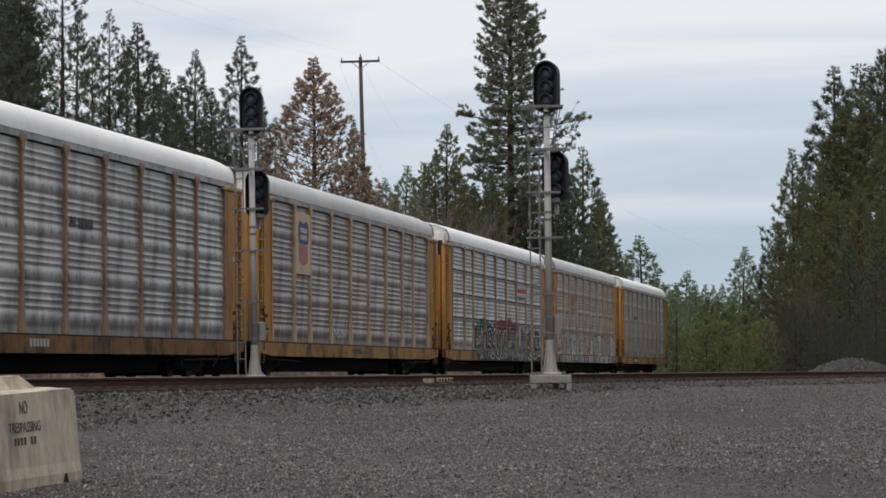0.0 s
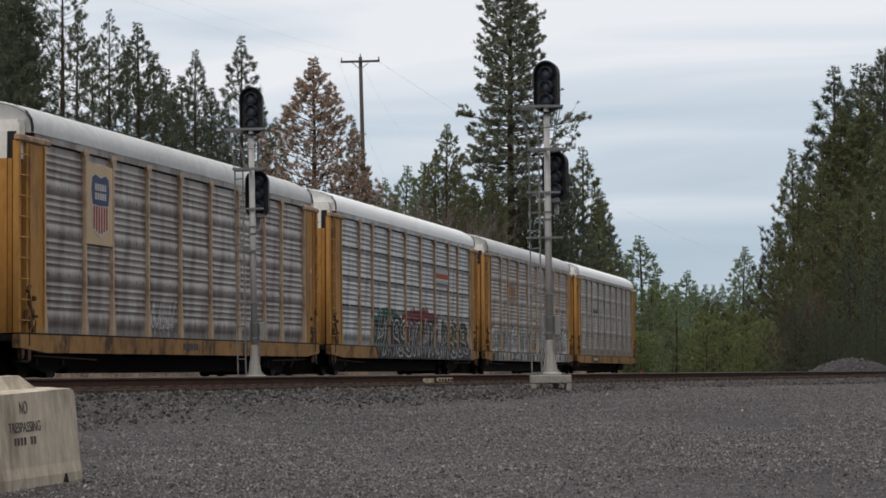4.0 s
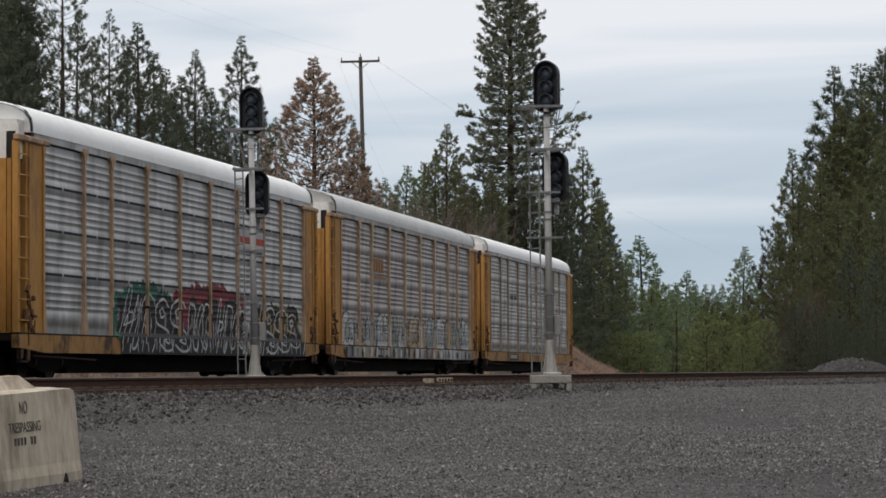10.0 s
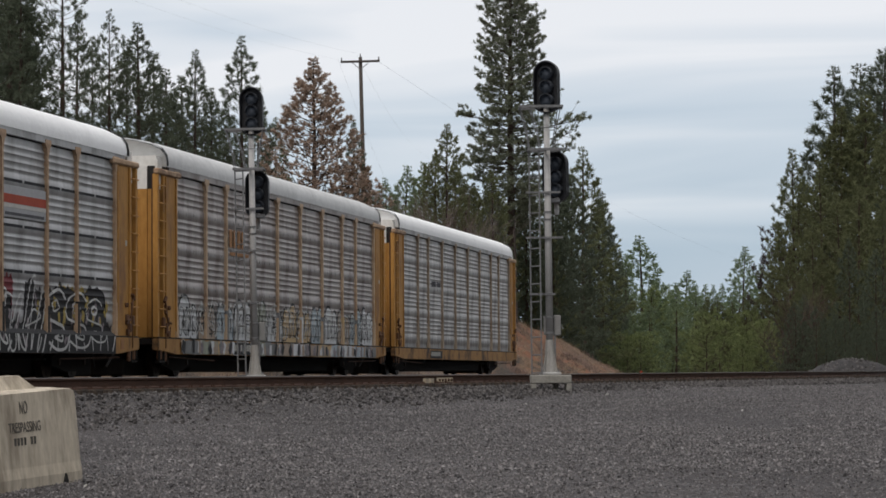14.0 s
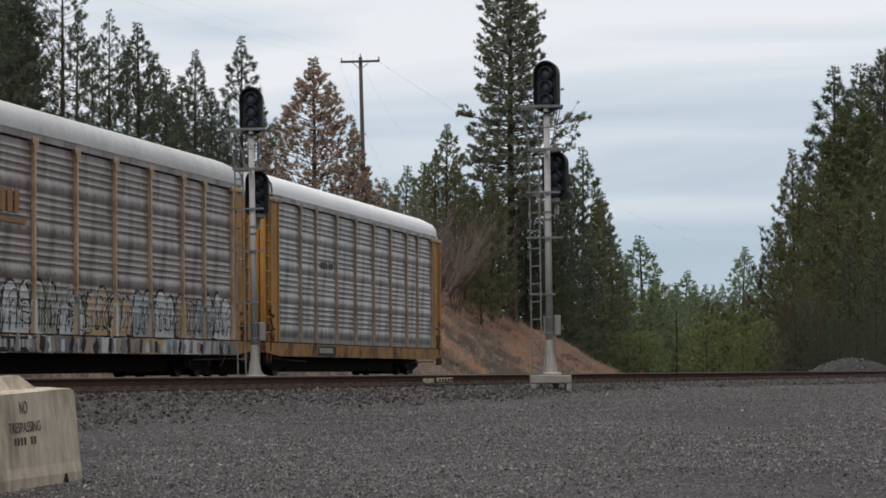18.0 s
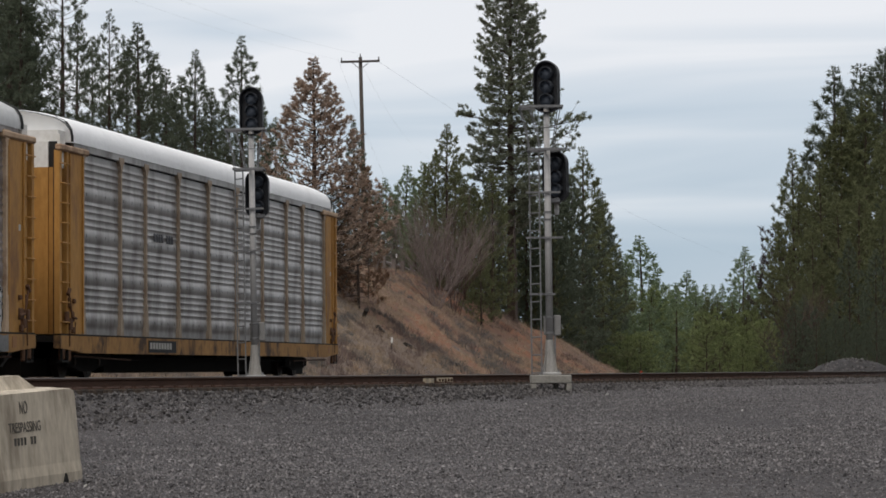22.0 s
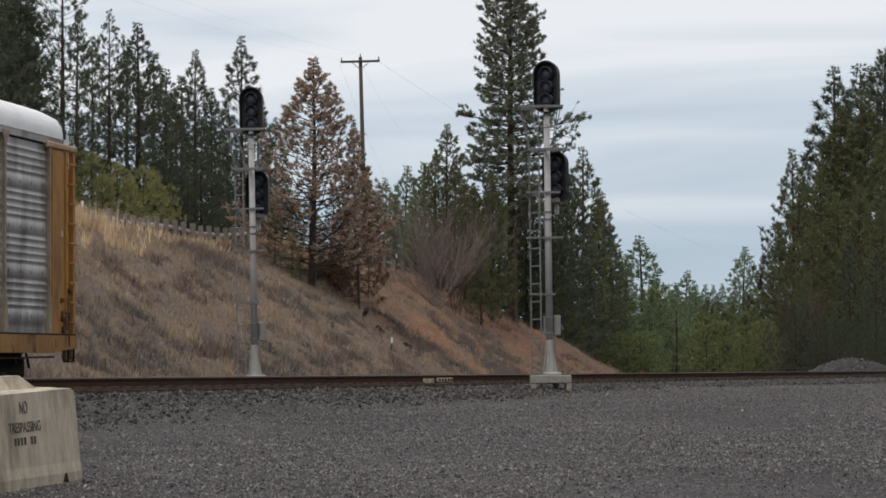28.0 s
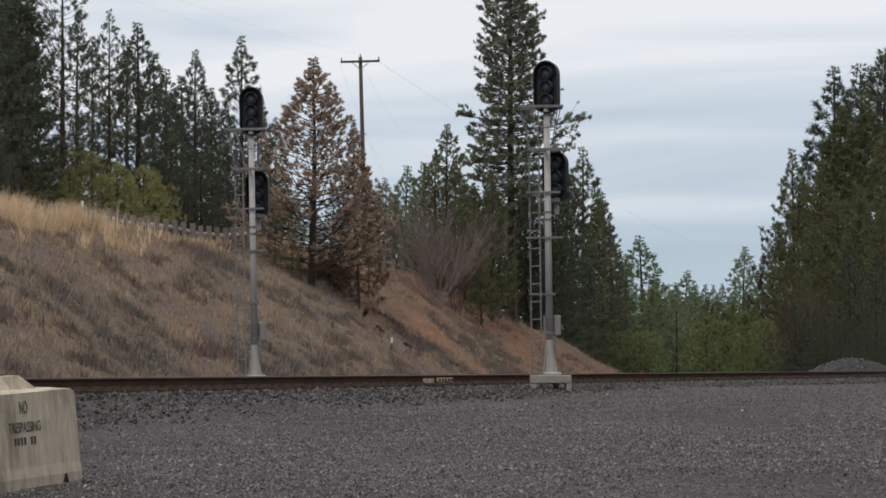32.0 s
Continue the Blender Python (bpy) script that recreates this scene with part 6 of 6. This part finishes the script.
def small_things():
    # a heap of dark gravel by the wood
    rs = np.random.RandomState(4)
    verts, faces = [], []
    for j in range(13):
        for i in range(36):
            a, r = i * math.pi / 18, j / 12
            x, y = 2.7 * r * math.cos(a), 2.2 * r * math.sin(a)
            verts.append((x, y, 0.96 * (1 - r * r) * (1 + 0.12 * noise.noise((x, y, 4))) + 0.05 * noise.noise((x * 3, y * 3, 2)) - 0.12 * r))
    for j in range(12):
        for i in range(36):
            faces.append((j * 36 + i, (j + 1) * 36 + i, (j + 1) * 36 + (i + 1) % 36, j * 36 + (i + 1) % 36))
    heap = new("spoil_mound", mesh_of("spoil_mound", verts, faces, BALLAST_BED, smooth=True))
    hx, hy = 19.05, 128.0
    heap.matrix_world = pose(hx, hy, ground_z(hx, hy) - 0.02)
    tagged(heap, "low heap of dark grey gravel beside the branch track", "gravel heap")
    bumps, sizes = [], []
    for _ in range(900):
        a, r = rs.uniform(0, 2 * math.pi), math.sqrt(rs.uniform())
        bumps.append((2.6 * r * math.cos(a), 2.1 * r * math.sin(a), 0.96 * (1 - r * r) - 0.10 * r)), sizes.append(rs.uniform(0.06, 0.16))
    v, f = scatter(bumps, *octa(), sizes, seed=6)
    tagged(part("loose_stone", mesh_of("loose_stone", v, f, BALLAST), None, heap, "dark crushed stone"), kind="stuff")
    # logs and stakes on the slope
    for x, y, l, turn, tilt in ((-1.9, 150.0, 1.2, 70, 8), (0.6, 156.0, 1.1, 60, 10), (-4.4, 150.0, 1.6, 110, 35), (-3.4, 148.5, 1.3, 75, 15)):
        z = bank_z(x, y)
        lg = new("log", bpy.data.meshes.new("log"))
        bm = rod(bmesh.new(), (-l / 2, 0, 0.05), (l / 2, 0, 0.08), 0.14, 0.09, 7)
        bm.to_mesh(lg.data)
        bm.free()
        lg.data.materials.append(LOG_DARK)
        lg.matrix_world = pose(x, y, z + 0.02, 0, tilt, turn)
        tagged(lg, "dark weathered log lying on the slope", "log", group="logs on the slope")
    for x, y, h in ((-2.75, 144.0, 0.62), (-3.4, 196.0, 1.5), (-17.0, 128.5, 1.1)):
        z = bank_z(x, y)
        st = empty("marker_post", pose(x, y, z - 0.2, 0, 2, 0), label="small white-topped marker stake", category="marker post", group="marker stakes")
        part("stake", one_box(-0.03, 0.03, -0.03, 0.03, 0, h), POLE_WOOD, st)
        part("cap", one_box(-0.05, 0.05, -0.05, 0.05, h, h + 0.28, 0.01), WHITE_PLASTIC, st, "white cap")
    # pale pieces of rock lying about
    def rock(x, y, z, s):
        me = bpy.data.meshes.new("rock")
        v, f = stone_shape()
        me.from_pydata(v, [], f)
        me.materials.append(SIGN_WHITE)
        r = new("rock", me)
        r.matrix_world = pose(x, y, z, 20, 30, x * 50) @ Matrix.Diagonal((s, s * 0.7, s * 0.5, 1))
        tagged(r, "pale broken rock on the gravel", "rock", group="pale rocks")
    for x, y, s in ((3.45, 58.0, 0.10), (-3.33, 23.9, 0.07), (-3.05, 23.3, 0.05), (3.55, 27.5, 0.05), (4.9, 45.0, 0.06), (1.5, 50.0, 0.07)):
        rock(x, y, ground_z(x, y) + s * 0.2, s)
    for x, y, s in ((-9.9, 95.0, 0.22), (-6.2, 128.0, 0.2), (-16.0, 118.0, 0.16)):
        rock(x, y, bank_z(x, y) + s * 0.3, s)
    # the pale insulated joint in the near rail, and a red flag stake beyond
    along = Vector((-0.2, 60.75, 0)).dot(DIR_B)
    j = empty("rail_joint", Matrix.Translation(SIDE_B * OFF_B) @ pose(0, 0, 0, 0, 0, RZ_B), label="pale greased insulated joint on the rail", category="rail joint")
    part("joint_bar", one_box(along - 0.1, along + 1.05, -0.754 - 0.055, -0.754 - 0.04, -0.15, -0.045, 0.01), PLATE_PALE, j)
    for k in range(5):
        part("bolt", one_rod((along + 0.06 + 0.21 * k, -0.754 - 0.08, -0.10), (along + 0.06 + 0.21 * k, -0.754 - 0.05, -0.10), 0.03, seg=6), RAIL_STEEL, j)
    part("joint_plate", one_box(along - 0.15, along + 1.1, -0.754 - 0.16, -0.754 - 0.08, -0.188, -0.165), PLATE_PALE, j)
    part("joint_plate", one_box(along - 0.75, along - 0.5, -0.754 - 0.12, -0.754 - 0.05, -0.176, -0.06), PLATE_PALE, j)
    part("joint_plate", one_box(along - 1.05, along - 0.85, -0.754 - 0.12, -0.754 - 0.05, -0.176, -0.06), PLATE_PALE, j)
    fx, fy = 5.55, 77.5
    s = empty("flag_stake", pose(fx, fy, ground_z(fx, fy) - 0.05), label="little red flag stake by the rail", category="marker flag")
    part("wire", one_rod((0, 0, 0), (0, 0, 0.42), 0.012, seg=5), RAIL_STEEL, s)
    part("flag", one_box(0, 0.07, -0.004, 0.004, 0.36, 0.42), SIGN_RED, s, "faded red flag")


def motions(cars):
    """The train rolls away to the left, slowing a little."""
    def run(t):
        return 187.85 - 4.937 * t + 0.01275 * t * t
    last = len(cars) - 1
    for i, (car, sets) in enumerate(cars):
        rows = []
        for k in range(33):
            s = run(k) - 3.331 - PITCH * (last - i)
            far, near = dip(s - 3.4), dip(s - CAR_LONG + 3.4)
            slope = (far - near) / (CAR_LONG - 6.8)
            p = DIR_A * s + SIDE_A * OFF_A + Vector((0, 0, far + 3.4 * slope))
            rows.append((float(k), Matrix.Translation(p) @ pose(0, 0, 0, 0, 0, RZ_A) @ pose(0, 0, 0, 0, -math.degrees(math.atan(slope)), 0)))
        walk(car, rows)
        for w in sets:
            x = w.location.x
            rows = []
            for k in range(321):
                t = k / 10
                a = math.degrees((run(t) - run(0)) / 0.38)
                rows.append((t, pose(x, 0, 0.38, 0, a, 0)))
            walk(w, rows)


track(RZ_B, SIDE_B, OFF_B, 8, 420, 30, 150, "branch railway track with rust-brown rails on dark ballast", -0.018)
track(RZ_A, SIDE_A, OFF_A, -60, 700, 38, 120, "main railway track beside the cutting", fall=dip)
signals()
barrier_details(barrier())
grow_kinds()
plant("open", 0, -22.14, 140.0, 14.74, 1.25)
plant("open", 1, -22.52, 132.0, 12.26, 1.2)
plant("open", 2, -20.38, 146.0, 14.10, 1.05)
plant("open", 1, -18.32, 150.0, 12.29, 0.8)
plant("slim", 0, -17.00, 152.0, 12.00, 1.15)
plant("slim", 1, -18.49, 160.0, 12.19, 1.0)
plant("slim", 2, -15.98, 158.0, 10.28, 1.1)
plant("slim", 1, -14.67, 162.0, 11.81, 1.0)
plant("slim", 0, -14.05, 166.0, 9.88, 1.0)
plant("slim", 2, -12.55, 170.0, 13.40, 1.05)
plant("open", 2, -22.46, 175.0, 13.93, 0.8)
plant("slim", 1, -18.18, 172.0, 12.38, 1.1)
plant("slim", 0, -16.76, 175.0, 11.47, 1.2)
plant("slim", 2, -12.49, 185.0, 11.44, 0.9)
plant("olive", 1, -11.50, 188.0, 10.00, 0.9)
plant("open", 0, -22.03, 165.0, 14.10, 0.9)
plant("green", 0, -15.94, 160.0, 5.61, 0.9)
plant("green", 1, -13.95, 158.0, 5.32, 0.9)
plant("green", 2, -13.58, 172.0, 6.94, 0.9)
plant("green", 0, -12.26, 176.0, 6.55, 0.9)
plant("green", 1, -14.21, 152.0, 3.75, 0.8)
plant("green", 2, -13.14, 160.0, 4.00, 0.8)
plant("full", 0, -10.25, 182.0, 4.78, 0.8)
plant("full", 1, -10.50, 168.0, 2.86, 0.7)
plant("young", 0, -21.78, 143.0, 4.67, 1.32)
plant("young", 1, -20.31, 141.0, 4.07, 1.32)
plant("young", 2, -18.64, 145.0, 4.16, 1.32)
plant("young", 0, -17.17, 144.0, 3.82, 1.2)
plant("young", 1, -16.17, 147.0, 3.92, 1.32)
plant("young", 2, -19.57, 143.0, 3.52, 1.2)
plant("young", 0, -15.62, 149.0, 3.37, 1.08)
plant("young", 1, -17.80, 143.0, 3.10, 1.32)
plant("young", 2, -16.61, 145.0, 3.08, 1.32)
plant("green", 1, -21.49, 133.0, 4.30, 0.8)
plant("green", 0, -20.53, 130.0, 3.39, 0.7)
plant("young", 2, -20.75, 140.0, 3.19, 1.44)
plant("dark_wood", 0, -21.40, 138.0, 13.33, 0.95)
plant("dark_wood", 1, -23.34, 142.0, 14.71, 0.95)
plant("dark_wood", 0, -24.6, 151.0, 16.0, 1.05)
plant("dark_wood", 1, -24.9, 156.0, 17.0, 1.0)
plant("green", 0, -17.55, 180.0, 9.76, 0.9)
plant("green", 1, -16.17, 182.0, 9.40, 0.9)
plant("green", 2, -14.59, 184.0, 9.98, 0.9)
plant("full", 1, 5.66, 224.0, 12.70, 0.8)
plant("green", 2, 6.64, 226.0, 12.39, 0.8)
plant("green", 0, 4.46, 222.0, 10.46, 0.8)
plant("brush", 0, -6.16, 156.0, 2.42, 1.0)
plant("brush", 0, -7.14, 155.0, 1.71, 1.0)
plant("green", 1, -7.34, 156.0, 3.30, 0.8)
plant("green", 0, -6.07, 158.0, 3.64, 0.8)
plant("young", 1, -20.85, 149.0, 4.83, 1.12)
plant("young", 0, -19.90, 150.0, 4.71, 1.2)
plant("young", 2, -16.05, 151.0, 3.97, 1.12)
plant("young", 0, -15.05, 151.0, 3.20, 0.96)
plant("young", 1, -23.30, 147.0, 4.79, 1.2)
plant("dead", 0, -7.17, 150.0, 12.64, 1.35)
plant("rust", 0, -4.78, 154.0, 8.81, 0.75)
plant("rust", 0, -5.93, 157.0, 4.61, 0.75)
plant("slim", 0, -6.23, 192.0, 10.45, 0.8)
plant("full", 2, -9.19, 149.0, 3.6, 0.7)
plant("full", 0, -8.20, 148.0, 3.2, 0.7)
plant("green", 0, -11.52, 196.0, 6.87, 0.9)
plant("green", 2, -9.72, 198.0, 5.61, 0.9)
plant("green", 2, -7.95, 200.0, 6.08, 0.9)
plant("green", 1, -6.00, 204.0, 7.27, 0.9)
plant("green", 2, -4.88, 206.0, 6.59, 0.9)
plant("green", 1, -10.31, 190.0, 4.51, 0.9)
plant("green", 0, -6.79, 196.0, 4.51, 0.9)
plant("rust", 0, -6.79, 156.0, 3.47, 0.85)
plant("brush", 0, -5.39, 158.0, 2.61, 0.9)
plant("brush", 0, -6.74, 157.0, 2.31, 0.9)
plant("rust", 0, -4.44, 162.0, 6.12, 0.45)
plant("full", 1, -7.84, 150.0, 2.24, 0.6)
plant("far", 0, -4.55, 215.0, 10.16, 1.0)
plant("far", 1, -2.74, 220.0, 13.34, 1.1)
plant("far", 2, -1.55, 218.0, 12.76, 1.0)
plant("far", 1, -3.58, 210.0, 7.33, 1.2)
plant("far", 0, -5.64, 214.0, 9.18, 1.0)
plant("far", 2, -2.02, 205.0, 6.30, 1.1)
plant("full", 0, 0.38, 200.0, 12.31, 0.95)
plant("olive", 1, -0.55, 202.0, 9.6, 1.2)
plant("full", 2, 1.6, 203.0, 9.0, 0.9)
plant("full", 1, 2.21, 216.0, 9.92, 0.85)
plant("full", 0, 3.54, 200.0, 11.13, 0.8)
plant("full", 2, -0.31, 198.0, 6.73, 0.8)
plant("full", 0, 2.69, 194.0, 7.26, 0.8)
plant("full", 1, -3.55, 208.0, 5.90, 0.85)
plant("full", 1, -2.27, 208.0, 5.70, 0.85)
plant("green", 0, -0.76, 208.0, 4.92, 0.85)
plant("full", 2, 0.75, 208.0, 6.81, 0.85)
plant("green", 0, 2.46, 208.0, 7.12, 0.85)
plant("green", 0, 3.76, 208.0, 8.50, 0.85)
plant("full", 2, 3.57, 208.0, 6.46, 0.85)
plant("full", 2, 1.38, 208.0, 4.90, 0.85)
plant("green", 0, -1.41, 208.0, 3.78, 0.85)
plant("wood", 0, 0.9, 211.0, 10.6, 1.05)
plant("wood", 1, 2.4, 214.0, 9.6, 1.0)
plant("dark_wood", 1, 4.0, 218.0, 11.5, 1.0)
plant("dark_wood", 0, 6.9, 224.0, 14.5, 0.9)
plant("dark_wood", 1, 9.2, 228.0, 15.5, 0.85)
plant("great", 0, 5.50, 214.0, 28.32, 1.07)
plant("full", 2, 7.65, 228.0, 16.12, 0.8)
plant("dark_wood", 0, 10.13, 242.0, 18.57, 0.96)
plant("olive", 2, 13.52, 262.0, 22.10, 1.1)
plant("dark_wood", 1, 11.95, 252.0, 18.78, 1.02)
plant("dark_wood", 0, 15.70, 274.0, 18.38, 0.84)
plant("green", 0, 14.13, 266.0, 14.84, 0.75)
plant("full", 1, 8.88, 236.0, 13.25, 0.8)
plant("green", 1, 17.31, 282.0, 15.10, 0.65)
plant("slim", 1, 16.16, 276.0, 18.79, 0.9)
plant("olive", 1, 18.69, 290.0, 13.71, 0.7)
plant("green", 2, 6.87, 226.0, 9.82, 0.7)
plant("green", 1, 11.12, 248.0, 12.35, 0.8)
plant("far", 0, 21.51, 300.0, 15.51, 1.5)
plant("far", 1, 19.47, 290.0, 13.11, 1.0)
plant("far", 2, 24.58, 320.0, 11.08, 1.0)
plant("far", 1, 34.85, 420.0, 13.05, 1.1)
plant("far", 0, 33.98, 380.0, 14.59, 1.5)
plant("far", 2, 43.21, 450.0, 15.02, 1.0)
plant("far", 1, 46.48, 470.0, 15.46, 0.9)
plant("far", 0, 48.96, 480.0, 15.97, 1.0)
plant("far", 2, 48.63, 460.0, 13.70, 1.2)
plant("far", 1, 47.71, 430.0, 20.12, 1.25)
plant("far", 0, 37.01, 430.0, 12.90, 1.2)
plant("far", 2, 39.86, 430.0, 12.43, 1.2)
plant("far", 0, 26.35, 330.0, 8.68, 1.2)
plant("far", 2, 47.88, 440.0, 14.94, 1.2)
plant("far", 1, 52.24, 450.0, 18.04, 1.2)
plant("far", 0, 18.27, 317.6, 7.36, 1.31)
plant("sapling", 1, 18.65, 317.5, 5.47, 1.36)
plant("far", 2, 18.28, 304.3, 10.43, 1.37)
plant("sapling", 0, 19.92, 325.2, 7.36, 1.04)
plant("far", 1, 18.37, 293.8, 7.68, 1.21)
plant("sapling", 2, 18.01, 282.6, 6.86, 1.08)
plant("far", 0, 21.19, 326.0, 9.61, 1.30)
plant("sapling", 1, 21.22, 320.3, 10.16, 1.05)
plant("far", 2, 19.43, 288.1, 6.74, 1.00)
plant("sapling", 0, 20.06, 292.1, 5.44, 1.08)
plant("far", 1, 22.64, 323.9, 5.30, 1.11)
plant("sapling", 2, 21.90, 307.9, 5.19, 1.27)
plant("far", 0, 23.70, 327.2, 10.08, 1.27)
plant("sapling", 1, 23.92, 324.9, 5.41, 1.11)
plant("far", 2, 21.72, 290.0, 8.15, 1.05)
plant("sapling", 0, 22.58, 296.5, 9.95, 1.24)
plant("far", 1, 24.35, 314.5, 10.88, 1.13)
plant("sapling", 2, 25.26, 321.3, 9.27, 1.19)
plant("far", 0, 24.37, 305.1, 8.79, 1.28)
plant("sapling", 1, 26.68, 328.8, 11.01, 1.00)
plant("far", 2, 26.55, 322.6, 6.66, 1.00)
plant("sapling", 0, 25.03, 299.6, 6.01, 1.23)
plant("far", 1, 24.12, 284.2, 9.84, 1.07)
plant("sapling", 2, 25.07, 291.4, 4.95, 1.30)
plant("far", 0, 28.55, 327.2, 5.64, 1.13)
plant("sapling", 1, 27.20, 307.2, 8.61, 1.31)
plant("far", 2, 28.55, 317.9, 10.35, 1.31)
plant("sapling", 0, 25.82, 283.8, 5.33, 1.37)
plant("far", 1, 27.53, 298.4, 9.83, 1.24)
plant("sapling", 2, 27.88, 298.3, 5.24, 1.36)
plant("sapling", 0, 15.15, 160.6, 3.32, 1.09)
plant("shrub", 1, 14.65, 152.7, 3.94, 1.04)
plant("shrub", 2, 17.95, 183.9, 3.36, 1.04)
plant("sapling", 0, 18.22, 183.5, 4.93, 1.16)
plant("shrub", 1, 15.95, 158.1, 3.57, 1.17)
plant("shrub", 2, 16.97, 165.5, 2.77, 1.12)
plant("sapling", 0, 18.88, 181.1, 4.85, 1.00)
plant("shrub", 1, 18.90, 178.5, 3.74, 1.03)
plant("shrub", 2, 19.60, 182.3, 3.22, 1.18)
plant("sapling", 0, 16.77, 153.6, 2.68, 1.13)
plant("shrub", 1, 19.81, 178.7, 4.56, 1.08)
plant("shrub", 2, 20.69, 184.0, 3.93, 1.25)
plant("sapling", 0, 18.87, 165.4, 2.45, 1.14)
plant("shrub", 1, 19.25, 166.3, 3.04, 1.08)
plant("shrub", 2, 18.20, 155.0, 3.58, 1.11)
plant("green", 0, 21.74, 182.6, 2.72, 1.18)
plant("green", 1, 19.50, 161.5, 3.56, 1.02)
plant("green", 2, 21.62, 176.6, 4.41, 1.26)
plant("green", 0, 21.92, 176.7, 4.24, 1.23)
plant("green", 1, 21.69, 172.6, 3.41, 1.22)
plant("green", 2, 22.16, 174.0, 4.24, 1.08)
plant("green", 0, 22.73, 176.2, 4.03, 1.20)
plant("green", 1, 23.80, 182.1, 4.65, 1.19)
plant("green", 2, 19.90, 150.4, 3.39, 1.16)
plant("green", 0, 23.16, 172.8, 4.61, 1.13)
plant("green", 1, 23.33, 172.0, 3.31, 1.23)
plant("olive", 0, 16.77, 174.0, 5.39, 1.32)
plant("olive", 1, 17.09, 174.0, 4.62, 1.41)
plant("olive", 2, 17.42, 174.0, 5.38, 1.42)
plant("olive", 0, 17.74, 174.0, 4.35, 1.34)
plant("olive", 1, 18.06, 174.0, 4.14, 1.47)
plant("olive", 2, 19.90, 188.2, 5.41, 1.08)
plant("olive", 0, 20.59, 191.5, 4.80, 1.23)
plant("olive", 1, 20.76, 189.8, 5.07, 1.36)
plant("olive", 2, 21.17, 190.2, 6.21, 1.29)
plant("olive", 0, 21.20, 187.4, 5.07, 1.31)
plant("olive", 1, 21.74, 189.1, 4.87, 1.36)
plant("olive", 2, 21.65, 185.3, 6.36, 1.22)
plant("shrub", 1, 15.77, 264.8, 3.22, 1.2)
plant("shrub", 2, 16.76, 270.2, 3.19, 1.2)
plant("shrub", 0, 17.30, 268.1, 4.59, 1.2)
plant("shrub", 1, 17.60, 262.7, 4.11, 1.2)
plant("shrub", 2, 18.49, 266.1, 4.35, 1.2)
plant("shrub", 0, 19.04, 264.5, 4.22, 1.2)
plant("shrub", 1, 19.96, 268.0, 4.59, 1.2)
plant("shrub", 2, 23.46, 305.0, 4.27, 1.2)
plant("shrub", 0, 24.21, 305.0, 3.68, 1.2)
plant("shrub", 1, 24.97, 305.0, 3.73, 1.2)
plant("shrub", 2, 25.73, 305.0, 4.62, 1.2)
plant("shrub", 0, 26.48, 305.0, 2.94, 1.2)
plant("shrub", 1, 27.24, 305.0, 5.21, 1.2)
plant("shrub", 2, 28.00, 305.0, 4.18, 1.2)
plant("snag", 0, 22.65, 186.0, 10.6, 0.7)
plant("olive", 0, 23.05, 180.0, 15.27, 0.85)
plant("full", 0, 23.26, 178.0, 12.79, 0.75)
plant("full", 1, 24.28, 176.0, 13.55, 0.8)
plant("slim", 1, 27.91, 194.0, 22.17, 1.2)
plant("slim", 2, 30.41, 198.0, 22.73, 1.3)
plant("wood", 0, 27.29, 186.0, 18.51, 1.08)
plant("wood", 0, 28.63, 184.0, 19.07, 1.08)
plant("slim", 0, 30.96, 190.0, 23.00, 1.3)
plant("full", 1, 28.58, 176.0, 16.07, 0.9)
plant("full", 2, 22.81, 168.0, 9.49, 0.8)
plant("full", 0, 24.50, 170.0, 11.70, 0.8)
plant("full", 1, 25.60, 168.0, 11.91, 0.9)
plant("full", 2, 26.66, 166.0, 10.73, 0.8)
plant("full", 0, 21.93, 172.0, 8.65, 0.7)
plant("green", 1, 24.00, 162.0, 8.49, 0.7)
plant("green", 2, 25.35, 160.0, 7.72, 0.8)
plant("full", 1, 21.22, 160.0, 6.43, 0.7)
plant("green", 0, 28.70, 172.0, 13.23, 0.9)
plant("full", 2, 22.46, 182.0, 10.25, 0.6)
plant("open", 3, 27.80, 200.0, 17.39, 0.9)
plant("open", 1, 33.83, 200.0, 26.03, 1.1)
plant("green", 0, 19.33, 150.5, 4.46, 1.0)
plant("green", 1, 20.50, 155.1, 4.99, 1.0)
plant("green", 2, 19.89, 146.4, 4.11, 1.0)
plant("green", 0, 20.52, 147.0, 3.54, 1.0)
plant("green", 1, 21.45, 149.7, 3.76, 1.0)
plant("green", 2, 23.01, 156.5, 3.81, 1.0)
plant("green", 0, 22.70, 150.6, 3.09, 1.0)
plant("green", 1, 23.64, 153.1, 3.15, 1.0)
plant("green", 2, 23.34, 147.6, 4.13, 1.0)
plant("green", 0, 24.64, 152.2, 3.67, 1.0)
bare_bush("bare_bush", 3, -0.45, 183.0, 5.2, 8.0, 28, TWIG, "bare grey-brown bush fanning out on the slope", bank_z(-0.45, 183.0))
bare_bush("bare_bush", 4, 0.87, 190.5, 5.0, 2.6, 12, TWIG_RED, "bare reddish bush beside the grey one", bank_z(0.87, 190.5))
bare_bush("bare_bush", 6, 19.2, 152.0, 3.2, 2.2, 10, TWIG_RED, "bare brown bush at the edge of the wood", ground_z(19.2, 152))
guard_fence()
utility_pole()
small_things()
hillside_grass()
ballast()
gravel()
cars = train()
motions(cars)
